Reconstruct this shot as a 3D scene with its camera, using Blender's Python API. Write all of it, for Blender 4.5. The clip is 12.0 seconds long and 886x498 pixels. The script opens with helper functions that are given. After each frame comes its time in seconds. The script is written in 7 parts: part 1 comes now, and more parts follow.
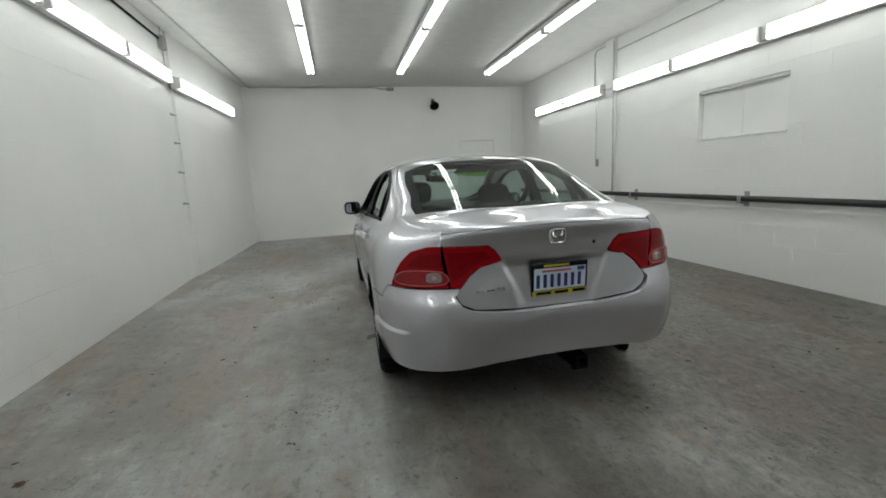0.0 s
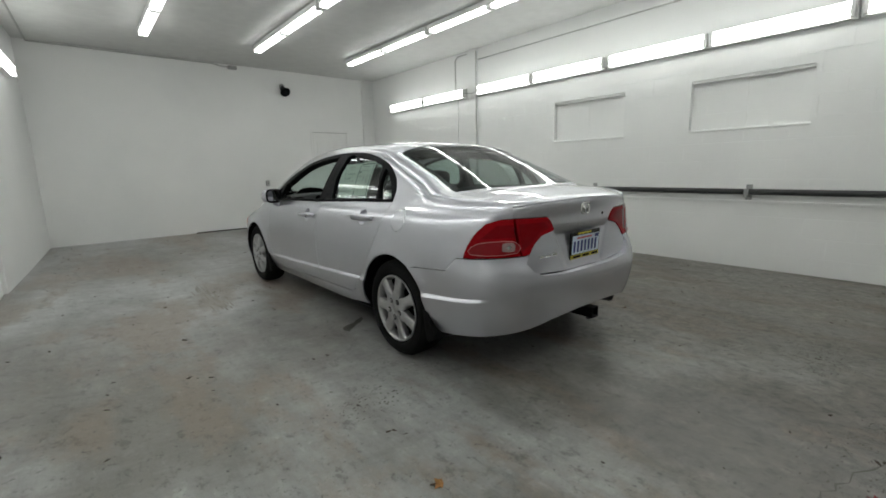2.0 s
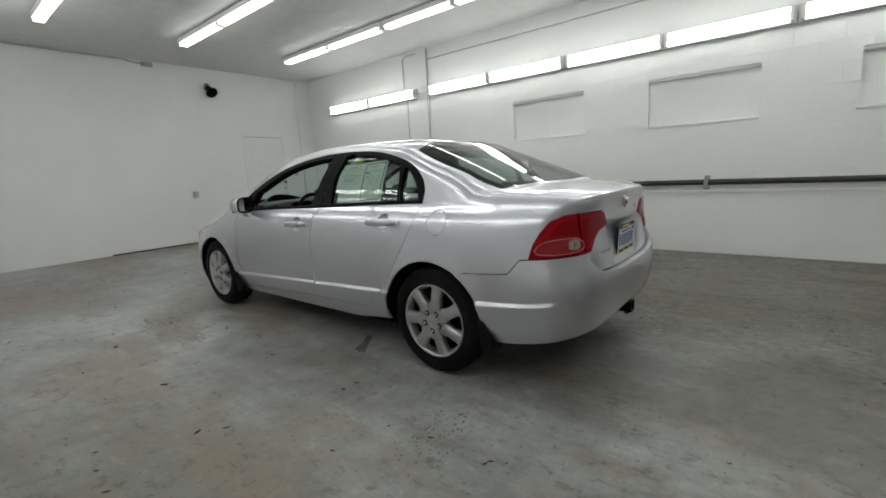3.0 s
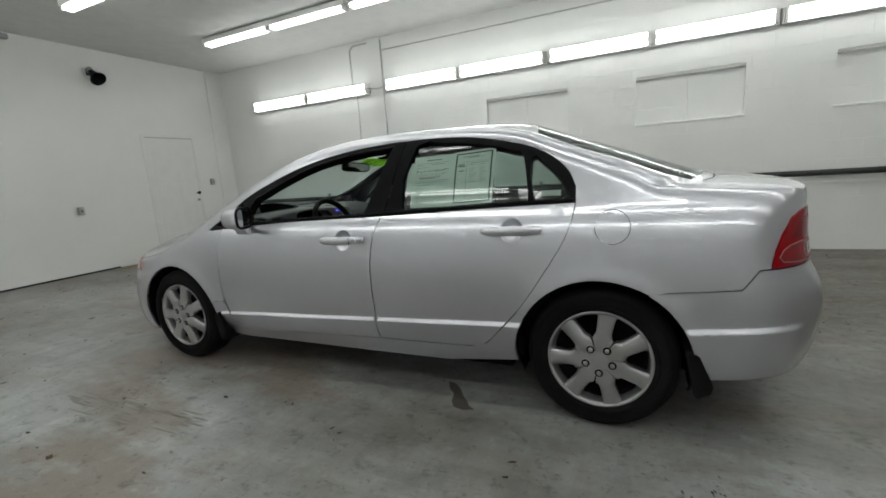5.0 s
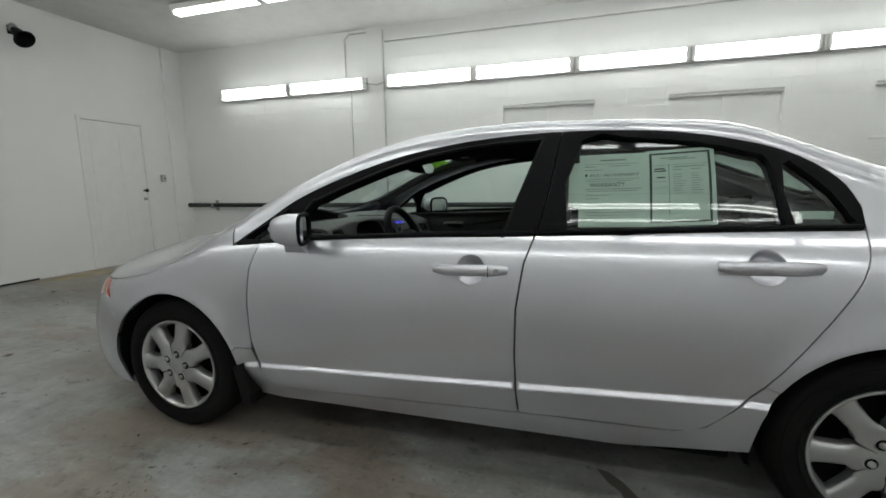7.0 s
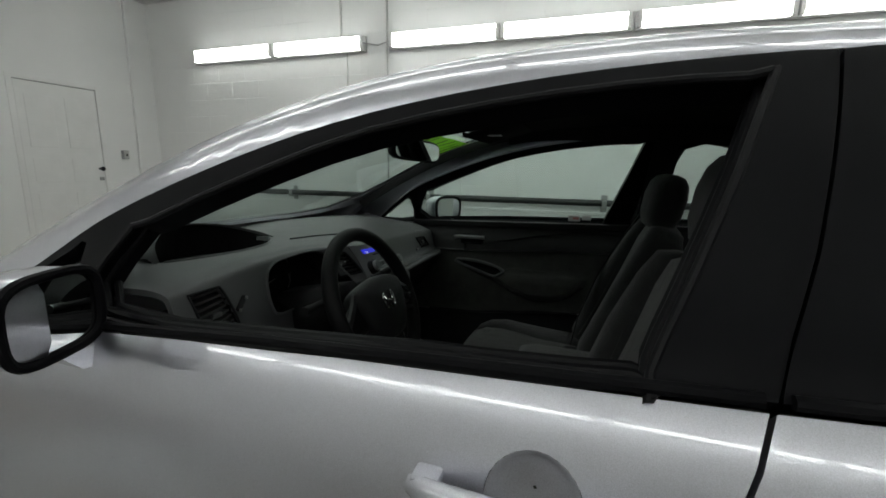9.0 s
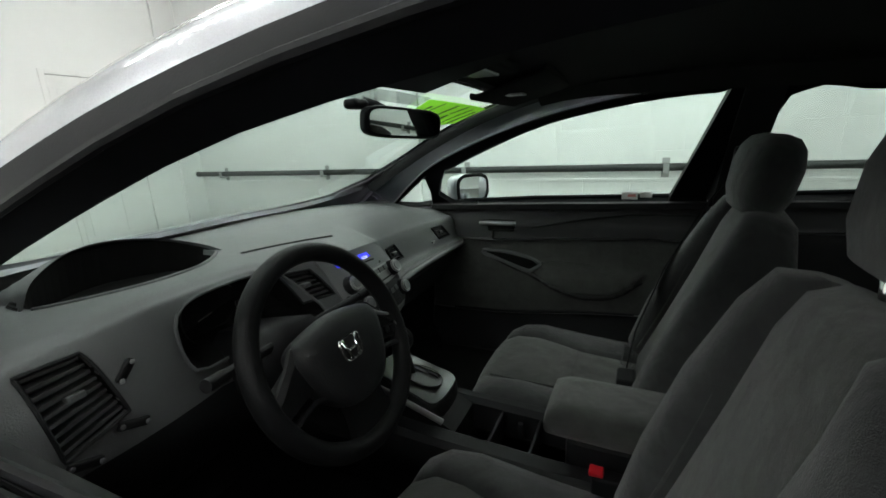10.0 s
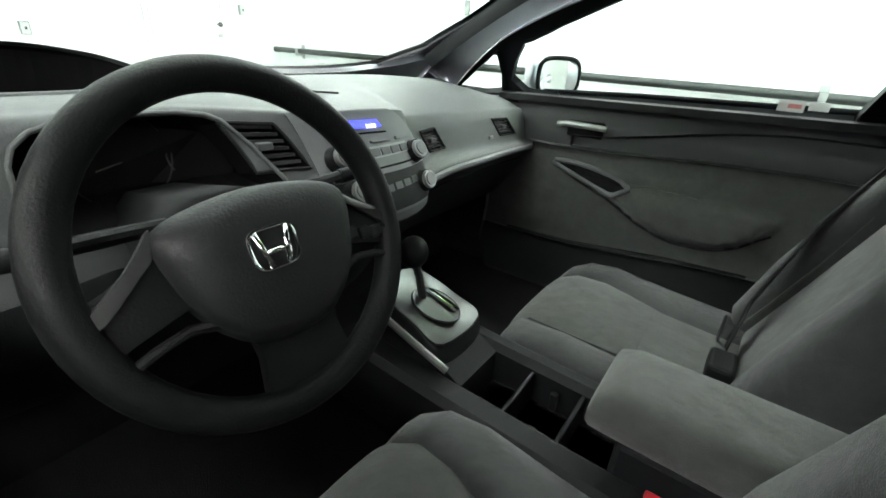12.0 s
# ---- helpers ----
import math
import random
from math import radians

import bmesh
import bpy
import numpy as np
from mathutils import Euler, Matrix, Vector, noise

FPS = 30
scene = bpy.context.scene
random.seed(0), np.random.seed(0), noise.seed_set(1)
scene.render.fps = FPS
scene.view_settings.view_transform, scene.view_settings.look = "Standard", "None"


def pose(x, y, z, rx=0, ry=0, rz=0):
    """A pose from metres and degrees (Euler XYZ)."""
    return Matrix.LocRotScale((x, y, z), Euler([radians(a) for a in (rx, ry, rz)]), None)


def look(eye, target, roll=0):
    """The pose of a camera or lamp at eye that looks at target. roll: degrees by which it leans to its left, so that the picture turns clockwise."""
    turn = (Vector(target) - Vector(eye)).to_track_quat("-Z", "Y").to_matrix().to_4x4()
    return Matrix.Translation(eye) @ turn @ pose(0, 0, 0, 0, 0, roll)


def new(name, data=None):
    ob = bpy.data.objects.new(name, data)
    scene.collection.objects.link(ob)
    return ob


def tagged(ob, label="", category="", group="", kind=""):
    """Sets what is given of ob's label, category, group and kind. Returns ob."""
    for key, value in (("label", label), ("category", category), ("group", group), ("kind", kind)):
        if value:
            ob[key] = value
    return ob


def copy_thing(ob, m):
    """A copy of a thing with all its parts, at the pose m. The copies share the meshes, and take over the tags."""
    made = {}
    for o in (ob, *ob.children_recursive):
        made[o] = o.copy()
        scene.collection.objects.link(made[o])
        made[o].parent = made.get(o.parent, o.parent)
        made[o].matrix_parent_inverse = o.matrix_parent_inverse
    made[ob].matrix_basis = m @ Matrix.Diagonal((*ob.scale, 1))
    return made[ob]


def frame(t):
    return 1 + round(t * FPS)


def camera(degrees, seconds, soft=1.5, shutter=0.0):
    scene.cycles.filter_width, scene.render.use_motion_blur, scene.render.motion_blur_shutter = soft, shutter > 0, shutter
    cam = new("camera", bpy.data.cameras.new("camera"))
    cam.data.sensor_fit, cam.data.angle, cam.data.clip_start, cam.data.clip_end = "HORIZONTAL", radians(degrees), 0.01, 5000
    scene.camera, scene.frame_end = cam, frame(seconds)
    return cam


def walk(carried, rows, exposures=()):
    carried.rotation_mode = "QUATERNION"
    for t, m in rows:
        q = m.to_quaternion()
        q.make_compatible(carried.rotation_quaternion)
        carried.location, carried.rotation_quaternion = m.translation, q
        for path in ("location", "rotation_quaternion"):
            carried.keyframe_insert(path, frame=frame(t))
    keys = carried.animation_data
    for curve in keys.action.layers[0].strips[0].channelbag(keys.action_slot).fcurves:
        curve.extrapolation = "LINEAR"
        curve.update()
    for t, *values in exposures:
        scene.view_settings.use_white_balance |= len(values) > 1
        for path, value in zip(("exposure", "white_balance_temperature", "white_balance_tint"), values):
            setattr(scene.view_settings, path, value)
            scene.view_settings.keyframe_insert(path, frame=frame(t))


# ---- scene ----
cam = camera(91.5, 12.0, 1.7)
PATH = [
    (0, (-1.042, -4.085, 1.246), (-0.591, -2.164, 0.918), -2.8),
    (0.5, (-1.425, -4.087, 1.22), (-0.709, -2.249, 0.887), -2.7),
    (1, (-1.739, -3.968, 1.19), (-0.806, -2.231, 0.857), -2.1),
    (1.5, (-2.044, -3.791, 1.181), (-1.014, -2.11, 0.843), -1.4),
    (2, (-2.324, -3.582, 1.183), (-1.062, -2.074, 0.818), -1.4),
    (2.5, (-2.489, -3.262, 1.169), (-1.039, -1.939, 0.788), -1.8),
    (3, (-2.643, -2.912, 1.159), (-1.122, -1.664, 0.803), -3.2),
    (3.5, (-2.75, -2.547, 1.165), (-1.141, -1.408, 0.828), -3.3),
    (3.7, (-2.761, -2.391, 1.145), (-1.151, -1.252, 0.816), -5.0),
    (5.3, (-2.68, -1.324, 1.145), (-0.857, -0.582, 0.79), -2.9),
    (5.5, (-2.677, -1.209, 1.14), (-0.831, -0.528, 0.779), -2.1),
    (6, (-2.668, -0.911, 1.134), (-0.762, -0.433, 0.761), -2.0),
    (6.5, (-2.553, -0.633, 1.127), (-0.63, -0.23, 0.753), -3.2),
    (7, (-2.351, -0.418, 1.137), (-0.457, 0.15, 0.839), -0.9),
    (7.5, (-2.121, -0.237, 1.109), (-0.224, 0.286, 0.749), 0.0),
    (7.7, (-2.006, -0.196, 1.129), (-0.085, 0.246, 0.789), 0.2),
    (9.3, (-1.151, -0.104, 1.196), (0.7, 0.547, 0.809), 0.3),
    (9.5, (-1.079, -0.102, 1.208), (0.769, 0.534, 0.784), -1.1),
    (10, (-0.901, -0.097, 1.197), (0.853, 0.725, 0.695), -2.9),
    (10.5, (-0.741, -0.067, 1.182), (0.872, 0.96, 0.597), -4.9),
    (11, (-0.652, -0.017, 1.133), (0.846, 1.128, 0.466), -4.6),
    (11.5, (-0.602, -0.007, 1.082), (0.891, 1.11, 0.359), -1.4),
    (12, (-0.592, -0.019, 1.055), (0.89, 1.011, 0.193), 3.3),
]
EXPOSURES = [(0, 0.0), (7.7, 0.0), (9.3, -0.2), (9.5, -0.15), (10.0, 1.2), (10.5, 1.55), (11.0, 1.7), (11.5, 2.0), (12.0, 2.9)]
walk(cam, [(t, look(e, a, r)) for t, e, a, r in PATH], EXPOSURES)

# ---------------------------------------------------------------- light and world
world = bpy.data.worlds.new("world")
scene.world = world
world.use_nodes = True
world.node_tree.nodes["Background"].inputs[0].default_value = (0.02, 0.02, 0.02, 1)
world.node_tree.nodes["Background"].inputs[1].default_value = 0.2
TUBE_GLOW = 8.7


# ---------------------------------------------------------------- materials
def node_mat(name, color, rough=0.5, metal=0.0, coat=0.0, spec=0.5):
    m = bpy.data.materials.new(name)
    m.use_nodes = True
    b = m.node_tree.nodes["Principled BSDF"]
    b.inputs["Base Color"].default_value = (*color, 1)
    b.inputs["Roughness"].default_value = rough
    b.inputs["Metallic"].default_value = metal
    b.inputs["Coat Weight"].default_value = coat
    b.inputs["Coat Roughness"].default_value = 0.03
    b.inputs["Specular IOR Level"].default_value = spec
    return m


def tex(m, kind, scale, detail=4.0, stretch=(1, 1, 1), rough=0.55):
    nt = m.node_tree
    co = nt.nodes.new("ShaderNodeTexCoord")
    mp = nt.nodes.new("ShaderNodeMapping")
    mp.inputs["Scale"].default_value = stretch
    nt.links.new(co.outputs["Object"], mp.inputs["Vector"])
    t = nt.nodes.new(kind)
    t.inputs["Scale"].default_value = scale
    if kind == "ShaderNodeTexNoise":
        t.inputs["Detail"].default_value = detail
        t.inputs["Roughness"].default_value = rough
    nt.links.new(mp.outputs["Vector"], t.inputs["Vector"])
    return t


def ramp(m, src, stops):
    r = m.node_tree.nodes.new("ShaderNodeValToRGB")
    els = r.color_ramp.elements
    while len(els) < len(stops):
        els.new(0.5)
    for e, (p, c) in zip(els, stops):
        e.position = p
        e.color = (c, c, c, 1) if isinstance(c, (int, float)) else (*c, 1)
    m.node_tree.links.new(src, r.inputs["Fac"])
    return r


def mix(m, fac, a, b, blend="MIX"):
    n = m.node_tree.nodes.new("ShaderNodeMix")
    n.data_type, n.blend_type = "RGBA", blend
    for key, v in ((0, fac), (6, a), (7, b)):
        if isinstance(v, (int, float)):
            n.inputs[key].default_value = v
        elif isinstance(v, tuple):
            n.inputs[key].default_value = (*v, 1)
        else:
            m.node_tree.links.new(v, n.inputs[key])
    return n.outputs[2]


def bump(m, src, strength, dist=0.01, chain=None):
    n = m.node_tree.nodes.new("ShaderNodeBump")
    n.inputs["Strength"].default_value = strength
    n.inputs["Distance"].default_value = dist
    m.node_tree.links.new(src, n.inputs["Height"])
    if chain is not None:
        m.node_tree.links.new(chain, n.inputs["Normal"])
    m.node_tree.links.new(n.outputs["Normal"], m.node_tree.nodes["Principled BSDF"].inputs["Normal"])
    return n.outputs["Normal"]


def wire(m, src, socket):
    m.node_tree.links.new(src, m.node_tree.nodes["Principled BSDF"].inputs[socket])


def wall_paint(blocks=True):
    m = node_mat("painted_block" if blocks else "white_wall_paint", (0.8, 0.8, 0.79), 0.55)
    big = tex(m, "ShaderNodeTexNoise", 0.7, 5)
    c = ramp(m, big.outputs["Fac"], [(0.3, (0.755, 0.76, 0.755)), (0.7, (0.825, 0.825, 0.815))])
    fine = tex(m, "ShaderNodeTexNoise", 9, 6)
    spots = tex(m, "ShaderNodeTexNoise", 3.1, 8, rough=0.7)
    sp = ramp(m, spots.outputs["Fac"], [(0.22, 0.75), (0.30, 1.0)])
    wire(m, mix(m, 0.5, c.outputs["Color"], sp.outputs["Color"], "MULTIPLY"), "Base Color")
    k = bump(m, fine.outputs["Fac"], 0.25, 0.01)
    grit = tex(m, "ShaderNodeTexNoise", 120, 3)
    k = bump(m, grit.outputs["Fac"], 0.12, 0.003, k)
    if blocks:
        nt = m.node_tree
        co, sep, com = nt.nodes.new("ShaderNodeTexCoord"), nt.nodes.new("ShaderNodeSeparateXYZ"), nt.nodes.new("ShaderNodeCombineXYZ")
        nt.links.new(co.outputs["Object"], sep.inputs[0])
        nt.links.new(sep.outputs["Y"], com.inputs["X"])
        nt.links.new(sep.outputs["Z"], com.inputs["Y"])
        br = nt.nodes.new("ShaderNodeTexBrick")
        br.offset = 0.5
        for key, v in (("Scale", 1.0), ("Mortar Size", 0.0045), ("Mortar Smooth", 0.6), ("Brick Width", 0.4), ("Row Height", 0.2)):
            br.inputs[key].default_value = v
        nt.links.new(com.outputs[0], br.inputs["Vector"])
        worn = tex(m, "ShaderNodeTexNoise", 1.3, 4, (1, 1, 3))
        wr = ramp(m, worn.outputs["Fac"], [(0.42, 0.12), (0.62, 1.0)])
        mul = nt.nodes.new("ShaderNodeMath")
        mul.operation = "MULTIPLY"
        nt.links.new(br.outputs["Fac"], mul.inputs[0])
        nt.links.new(wr.outputs["Color"], mul.inputs[1])
        inv = nt.nodes.new("ShaderNodeMath")
        inv.operation = "SUBTRACT"
        inv.inputs[0].default_value = 1.0
        nt.links.new(mul.outputs[0], inv.inputs[1])
        bump(m, inv.outputs[0], 0.5, 0.006, k)
    return m


def concrete():
    m = node_mat("worn_concrete", (0.2, 0.2, 0.19), 0.4, 0, 0.25)
    nt = m.node_tree
    big = tex(m, "ShaderNodeTexNoise", 0.6, 7, (1.0, 0.7, 1), 0.6)
    c = ramp(m, big.outputs["Fac"], [(0.40, (0.135, 0.126, 0.114)), (0.47, (0.185, 0.18, 0.17)), (0.53, (0.23, 0.231, 0.225)), (0.60, (0.28, 0.284, 0.278))])
    # trowel and tyre sweeps, drawn out along the length of the place
    sweep = tex(m, "ShaderNodeTexNoise", 1.5, 10, (2.6, 0.55, 1), 0.7)
    s = ramp(m, sweep.outputs["Fac"], [(0.41, 0.66), (0.50, 1.0), (0.59, 1.22)])
    col = mix(m, 0.6, c.outputs["Color"], s.outputs["Color"], "MULTIPLY")
    cross = tex(m, "ShaderNodeTexNoise", 2.2, 10, (0.5, 2.4, 1), 0.75)
    x = ramp(m, cross.outputs["Fac"], [(0.42, 0.76), (0.5, 1.0), (0.58, 1.15)])
    col = mix(m, 0.4, col, x.outputs["Color"], "MULTIPLY")
    rust = tex(m, "ShaderNodeTexNoise", 0.85, 7, (1.4, 0.6, 1), 0.66)
    rr = ramp(m, rust.outputs["Fac"], [(0.50, 0.0), (0.57, 0.7)])
    col = mix(m, rr.outputs["Color"], col, (0.170, 0.132, 0.102))
    scuff = tex(m, "ShaderNodeTexNoise", 9, 10, (1.3, 0.8, 1), 0.8)
    sc = ramp(m, scuff.outputs["Fac"], [(0.385, 0.40), (0.455, 1.0), (0.56, 1.0), (0.63, 1.4)])
    col = mix(m, 0.7, col, sc.outputs["Color"], "MULTIPLY")
    speck = tex(m, "ShaderNodeTexNoise", 26, 7, (1, 1, 1), 0.75)
    sp = ramp(m, speck.outputs["Fac"], [(0.34, 0.25), (0.41, 1.0), (0.60, 1.0), (0.68, 1.35)])
    col = mix(m, 0.9, col, sp.outputs["Color"], "MULTIPLY")
    # worn, pitted crust in patches; the tone darkens to the east and south
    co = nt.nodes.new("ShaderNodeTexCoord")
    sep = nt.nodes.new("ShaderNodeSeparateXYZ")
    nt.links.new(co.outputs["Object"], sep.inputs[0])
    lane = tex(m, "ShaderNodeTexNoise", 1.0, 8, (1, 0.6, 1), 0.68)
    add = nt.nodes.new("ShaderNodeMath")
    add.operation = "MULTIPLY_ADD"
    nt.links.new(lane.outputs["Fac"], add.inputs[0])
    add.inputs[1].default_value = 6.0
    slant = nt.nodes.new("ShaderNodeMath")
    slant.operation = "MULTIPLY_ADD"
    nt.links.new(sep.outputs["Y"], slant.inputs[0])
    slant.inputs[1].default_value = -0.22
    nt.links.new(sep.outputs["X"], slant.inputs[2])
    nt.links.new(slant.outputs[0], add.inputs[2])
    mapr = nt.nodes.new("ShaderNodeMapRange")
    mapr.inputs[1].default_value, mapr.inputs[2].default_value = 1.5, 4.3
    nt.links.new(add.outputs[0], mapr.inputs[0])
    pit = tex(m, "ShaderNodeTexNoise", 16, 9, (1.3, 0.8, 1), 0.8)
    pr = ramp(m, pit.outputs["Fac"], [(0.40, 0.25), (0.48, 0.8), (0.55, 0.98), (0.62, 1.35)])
    dark_crust = mix(m, 1.0, mix(m, 1.0, col, (0.68, 0.635, 0.575), "MULTIPLY"), pr.outputs["Color"], "MULTIPLY")
    col = mix(m, mapr.outputs[0], mix(m, 1.0, col, (1.36, 1.385, 1.40), "MULTIPLY"), dark_crust)
    wire(m, col, "Base Color")
    ro = ramp(m, sweep.outputs["Fac"], [(0.36, 0.30), (0.64, 0.52)])
    wire(m, ro.outputs["Color"], "Roughness")
    m.node_tree.nodes["Principled BSDF"].inputs["Coat Roughness"].default_value = 0.28
    k = bump(m, speck.outputs["Fac"], 0.45, 0.006)
    k = bump(m, scuff.outputs["Fac"], 0.3, 0.006, k)
    grain = tex(m, "ShaderNodeTexNoise", 170, 4)
    bump(m, grain.outputs["Fac"], 0.2, 0.003, k)
    return m


def car_paint():
    m = node_mat("silver_paint", (0.52, 0.53, 0.545), 0.36, 0.9, 1.0)
    fl = tex(m, "ShaderNodeTexNoise", 900, 2)
    c = ramp(m, fl.outputs["Fac"], [(0.3, (0.482, 0.485, 0.530)), (0.7, (0.654, 0.658, 0.718))])
    dust = tex(m, "ShaderNodeTexNoise", 2.5, 6)
    d = ramp(m, dust.outputs["Fac"], [(0.35, 0.30), (0.7, 0.36)])
    wire(m, c.outputs["Color"], "Base Color")
    wire(m, d.outputs["Color"], "Roughness")
    m.node_tree.nodes["Principled BSDF"].inputs["Coat Roughness"].default_value = 0.015
    m.node_tree.nodes["Principled BSDF"].inputs["Coat IOR"].default_value = 1.8
    return m


def grainy(name, color, rough, scale=300, strength=0.25, var=0.12, spec=0.5):
    m = node_mat(name, color, rough, spec=spec)
    n = tex(m, "ShaderNodeTexNoise", 6, 5)
    lo, hi = tuple(c * (1 - var) for c in color), tuple(c * (1 + var) for c in color)
    wire(m, ramp(m, n.outputs["Fac"], [(0.3, lo), (0.7, hi)]).outputs["Color"], "Base Color")
    g = tex(m, "ShaderNodeTexNoise", scale, 3)
    bump(m, g.outputs["Fac"], strength, 0.002)
    return m


def glass_mat(name, tint):
    m = bpy.data.materials.new(name)
    m.use_nodes = True
    nt = m.node_tree
    for n in list(nt.nodes):
        nt.nodes.remove(n)
    out = nt.nodes.new("ShaderNodeOutputMaterial")
    tr = nt.nodes.new("ShaderNodeBsdfTransparent")
    tr.inputs["Color"].default_value = (*tint, 1)
    gl = nt.nodes.new("ShaderNodeBsdfGlossy")
    gl.inputs["Roughness"].default_value = 0.02
    lw = nt.nodes.new("ShaderNodeLayerWeight")
    lw.inputs["Blend"].default_value = 0.5
    pw = nt.nodes.new("ShaderNodeMath")
    pw.operation = "POWER"
    nt.links.new(lw.outputs["Facing"], pw.inputs[0])
    pw.inputs[1].default_value = 5.0
    fr = nt.nodes.new("ShaderNodeMath")
    fr.operation = "MULTIPLY_ADD"
    nt.links.new(pw.outputs[0], fr.inputs[0])
    fr.inputs[1].default_value, fr.inputs[2].default_value = 0.92, 0.075
    mx = nt.nodes.new("ShaderNodeMixShader")
    nt.links.new(fr.outputs[0], mx.inputs["Fac"])
    nt.links.new(tr.outputs["BSDF"], mx.inputs[1])
    nt.links.new(gl.outputs["BSDF"], mx.inputs[2])
    nt.links.new(mx.outputs["Shader"], out.inputs["Surface"])
    return m


def glow_mat(name, color, strength):
    m = node_mat(name, color, 0.4)
    b = m.node_tree.nodes["Principled BSDF"]
    b.inputs["Emission Color"].default_value = (*color, 1)
    b.inputs["Emission Strength"].default_value = strength
    return m


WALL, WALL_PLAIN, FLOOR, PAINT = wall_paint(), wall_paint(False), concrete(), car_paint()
CEIL = grainy("ceiling_paint", (0.64, 0.64, 0.63), 0.6, 90, 0.15, 0.05)
TUBE = glow_mat("fluorescent_tube", (0.965, 1.0, 0.965), TUBE_GLOW)
HOUSING = node_mat("white_enamel", (0.75, 0.75, 0.74), 0.35)
STEEL_PIPE = grainy("black_pipe", (0.018, 0.02, 0.02), 0.45, 60, 0.3)
GALV = grainy("galvanised_steel", (0.30, 0.30, 0.30), 0.45, 80, 0.2)
CONDUIT = grainy("painted_conduit", (0.45, 0.45, 0.44), 0.5, 60, 0.1)
DOOR_PAINT = grainy("white_door_paint", (0.77, 0.77, 0.76), 0.5, 40, 0.1, 0.03)
# near-black for gaps and recesses, with their shade put into the colour
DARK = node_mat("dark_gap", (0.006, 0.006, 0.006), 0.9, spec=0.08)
BLACK_TRIM = grainy("satin_black_trim", (0.005, 0.005, 0.006), 0.45, 400, 0.08, spec=0.07)
WEATHER = grainy("weather_rubber", (0.006, 0.006, 0.007), 0.42, 200, 0.1, spec=0.14)
GLOSS_BLACK = node_mat("gloss_black", (0.008, 0.008, 0.01), 0.12)
RUBBER = grainy("tyre_rubber", (0.0075, 0.0075, 0.0075), 0.8, 120, 0.4, spec=0.12)
WHEEL_SILVER = grainy("wheel_silver", (0.44, 0.44, 0.445), 0.33, 60, 0.05, 0.1)
WHEEL_SILVER.node_tree.nodes["Principled BSDF"].inputs["Metallic"].default_value = 0.8
CHROME = node_mat("chrome", (0.75, 0.75, 0.75), 0.08, 1.0)
MIRROR = node_mat("mirror_glass", (0.85, 0.87, 0.86), 0.01, 1.0)
GLASS = glass_mat("green_tinted_glass", (0.76, 0.90, 0.85))
GLASS_DARK = glass_mat("rear_glass", (0.56, 0.66, 0.62))
RED_LENS = node_mat("red_lens", (0.27, 0.003, 0.007), 0.14, 0, 0.0, 0.16)
RED_DARK = node_mat("red_lens_dark", (0.19, 0.002, 0.005), 0.14, 0, 0.0, 0.16)
PINK_LENS = node_mat("faded_clear_lens", (0.25, 0.016, 0.021), 0.15, 0, 0.0, 0.25)
PINK_EDGE = node_mat("pale_lens_edge", (0.46, 0.17, 0.17), 0.2, 0, 0.0, 0.25)
CLEAR_LENS = node_mat("clear_lens", (0.40, 0.26, 0.26), 0.15, 0.4, 1.0)
AMBER = node_mat("amber_lens", (0.5, 0.09, 0.04), 0.2, 0, 1.0)
UNDER = node_mat("underbody_black", (0.006, 0.006, 0.006), 0.9, spec=0.1)


# ---------------------------------------------------------------- mesh helpers
def finish(name, bm, mat, parent=None, label="", smooth=False, angle=None):
    bmesh.ops.recalc_face_normals(bm, faces=bm.faces)
    return raw(name, bm, mat, parent, label, smooth, angle)


def raw(name, bm, mat, parent=None, label="", smooth=False, angle=None):
    me = bpy.data.meshes.new(name)
    if smooth and angle is not None:
        for e in bm.edges:
            if len(e.link_faces) == 2 and e.calc_face_angle(0) > radians(angle):
                e.smooth = False
    bm.to_mesh(me)
    bm.free()
    me.materials.append(mat)
    if smooth:
        me.polygons.foreach_set("use_smooth", [True] * len(me.polygons))
    ob = new(name, me)
    if parent is not None:
        ob.parent = parent
    if label:
        ob["label"] = label
    return ob


def part(name, bm, mat, parent, label="", smooth=False, angle=35):
    return finish(name, bm, mat, parent, label, smooth, angle if smooth else None)


def thing(name, label, category, group="", kind="", loc=(0, 0, 0)):
    ob = new(name)
    ob.location = loc
    ob.empty_display_size = 0.1
    return tagged(ob, label, category, group, kind)


def box(x0, x1, y0, y1, z0, z1, bevel=0.0, seg=2, bm=None):
    bm2 = bmesh.new()
    bmesh.ops.create_cube(bm2, size=1)
    for v in bm2.verts:
        v.co = Vector((x0 + (v.co.x + 0.5) * (x1 - x0), y0 + (v.co.y + 0.5) * (y1 - y0), z0 + (v.co.z + 0.5) * (z1 - z0)))
    if bevel:
        bmesh.ops.bevel(bm2, geom=bm2.edges[:], offset=bevel, segments=seg, profile=0.5, affect="EDGES")
    return merge(bm, bm2)


def merge(bm, bm2, m=None):
    if m is not None:
        bm2.transform(m)
    if bm is None:
        return bm2
    tmp = bpy.data.meshes.new("tmp")
    bm2.to_mesh(tmp)
    bm2.free()
    bm.from_mesh(tmp)
    bpy.data.meshes.remove(tmp)
    return bm


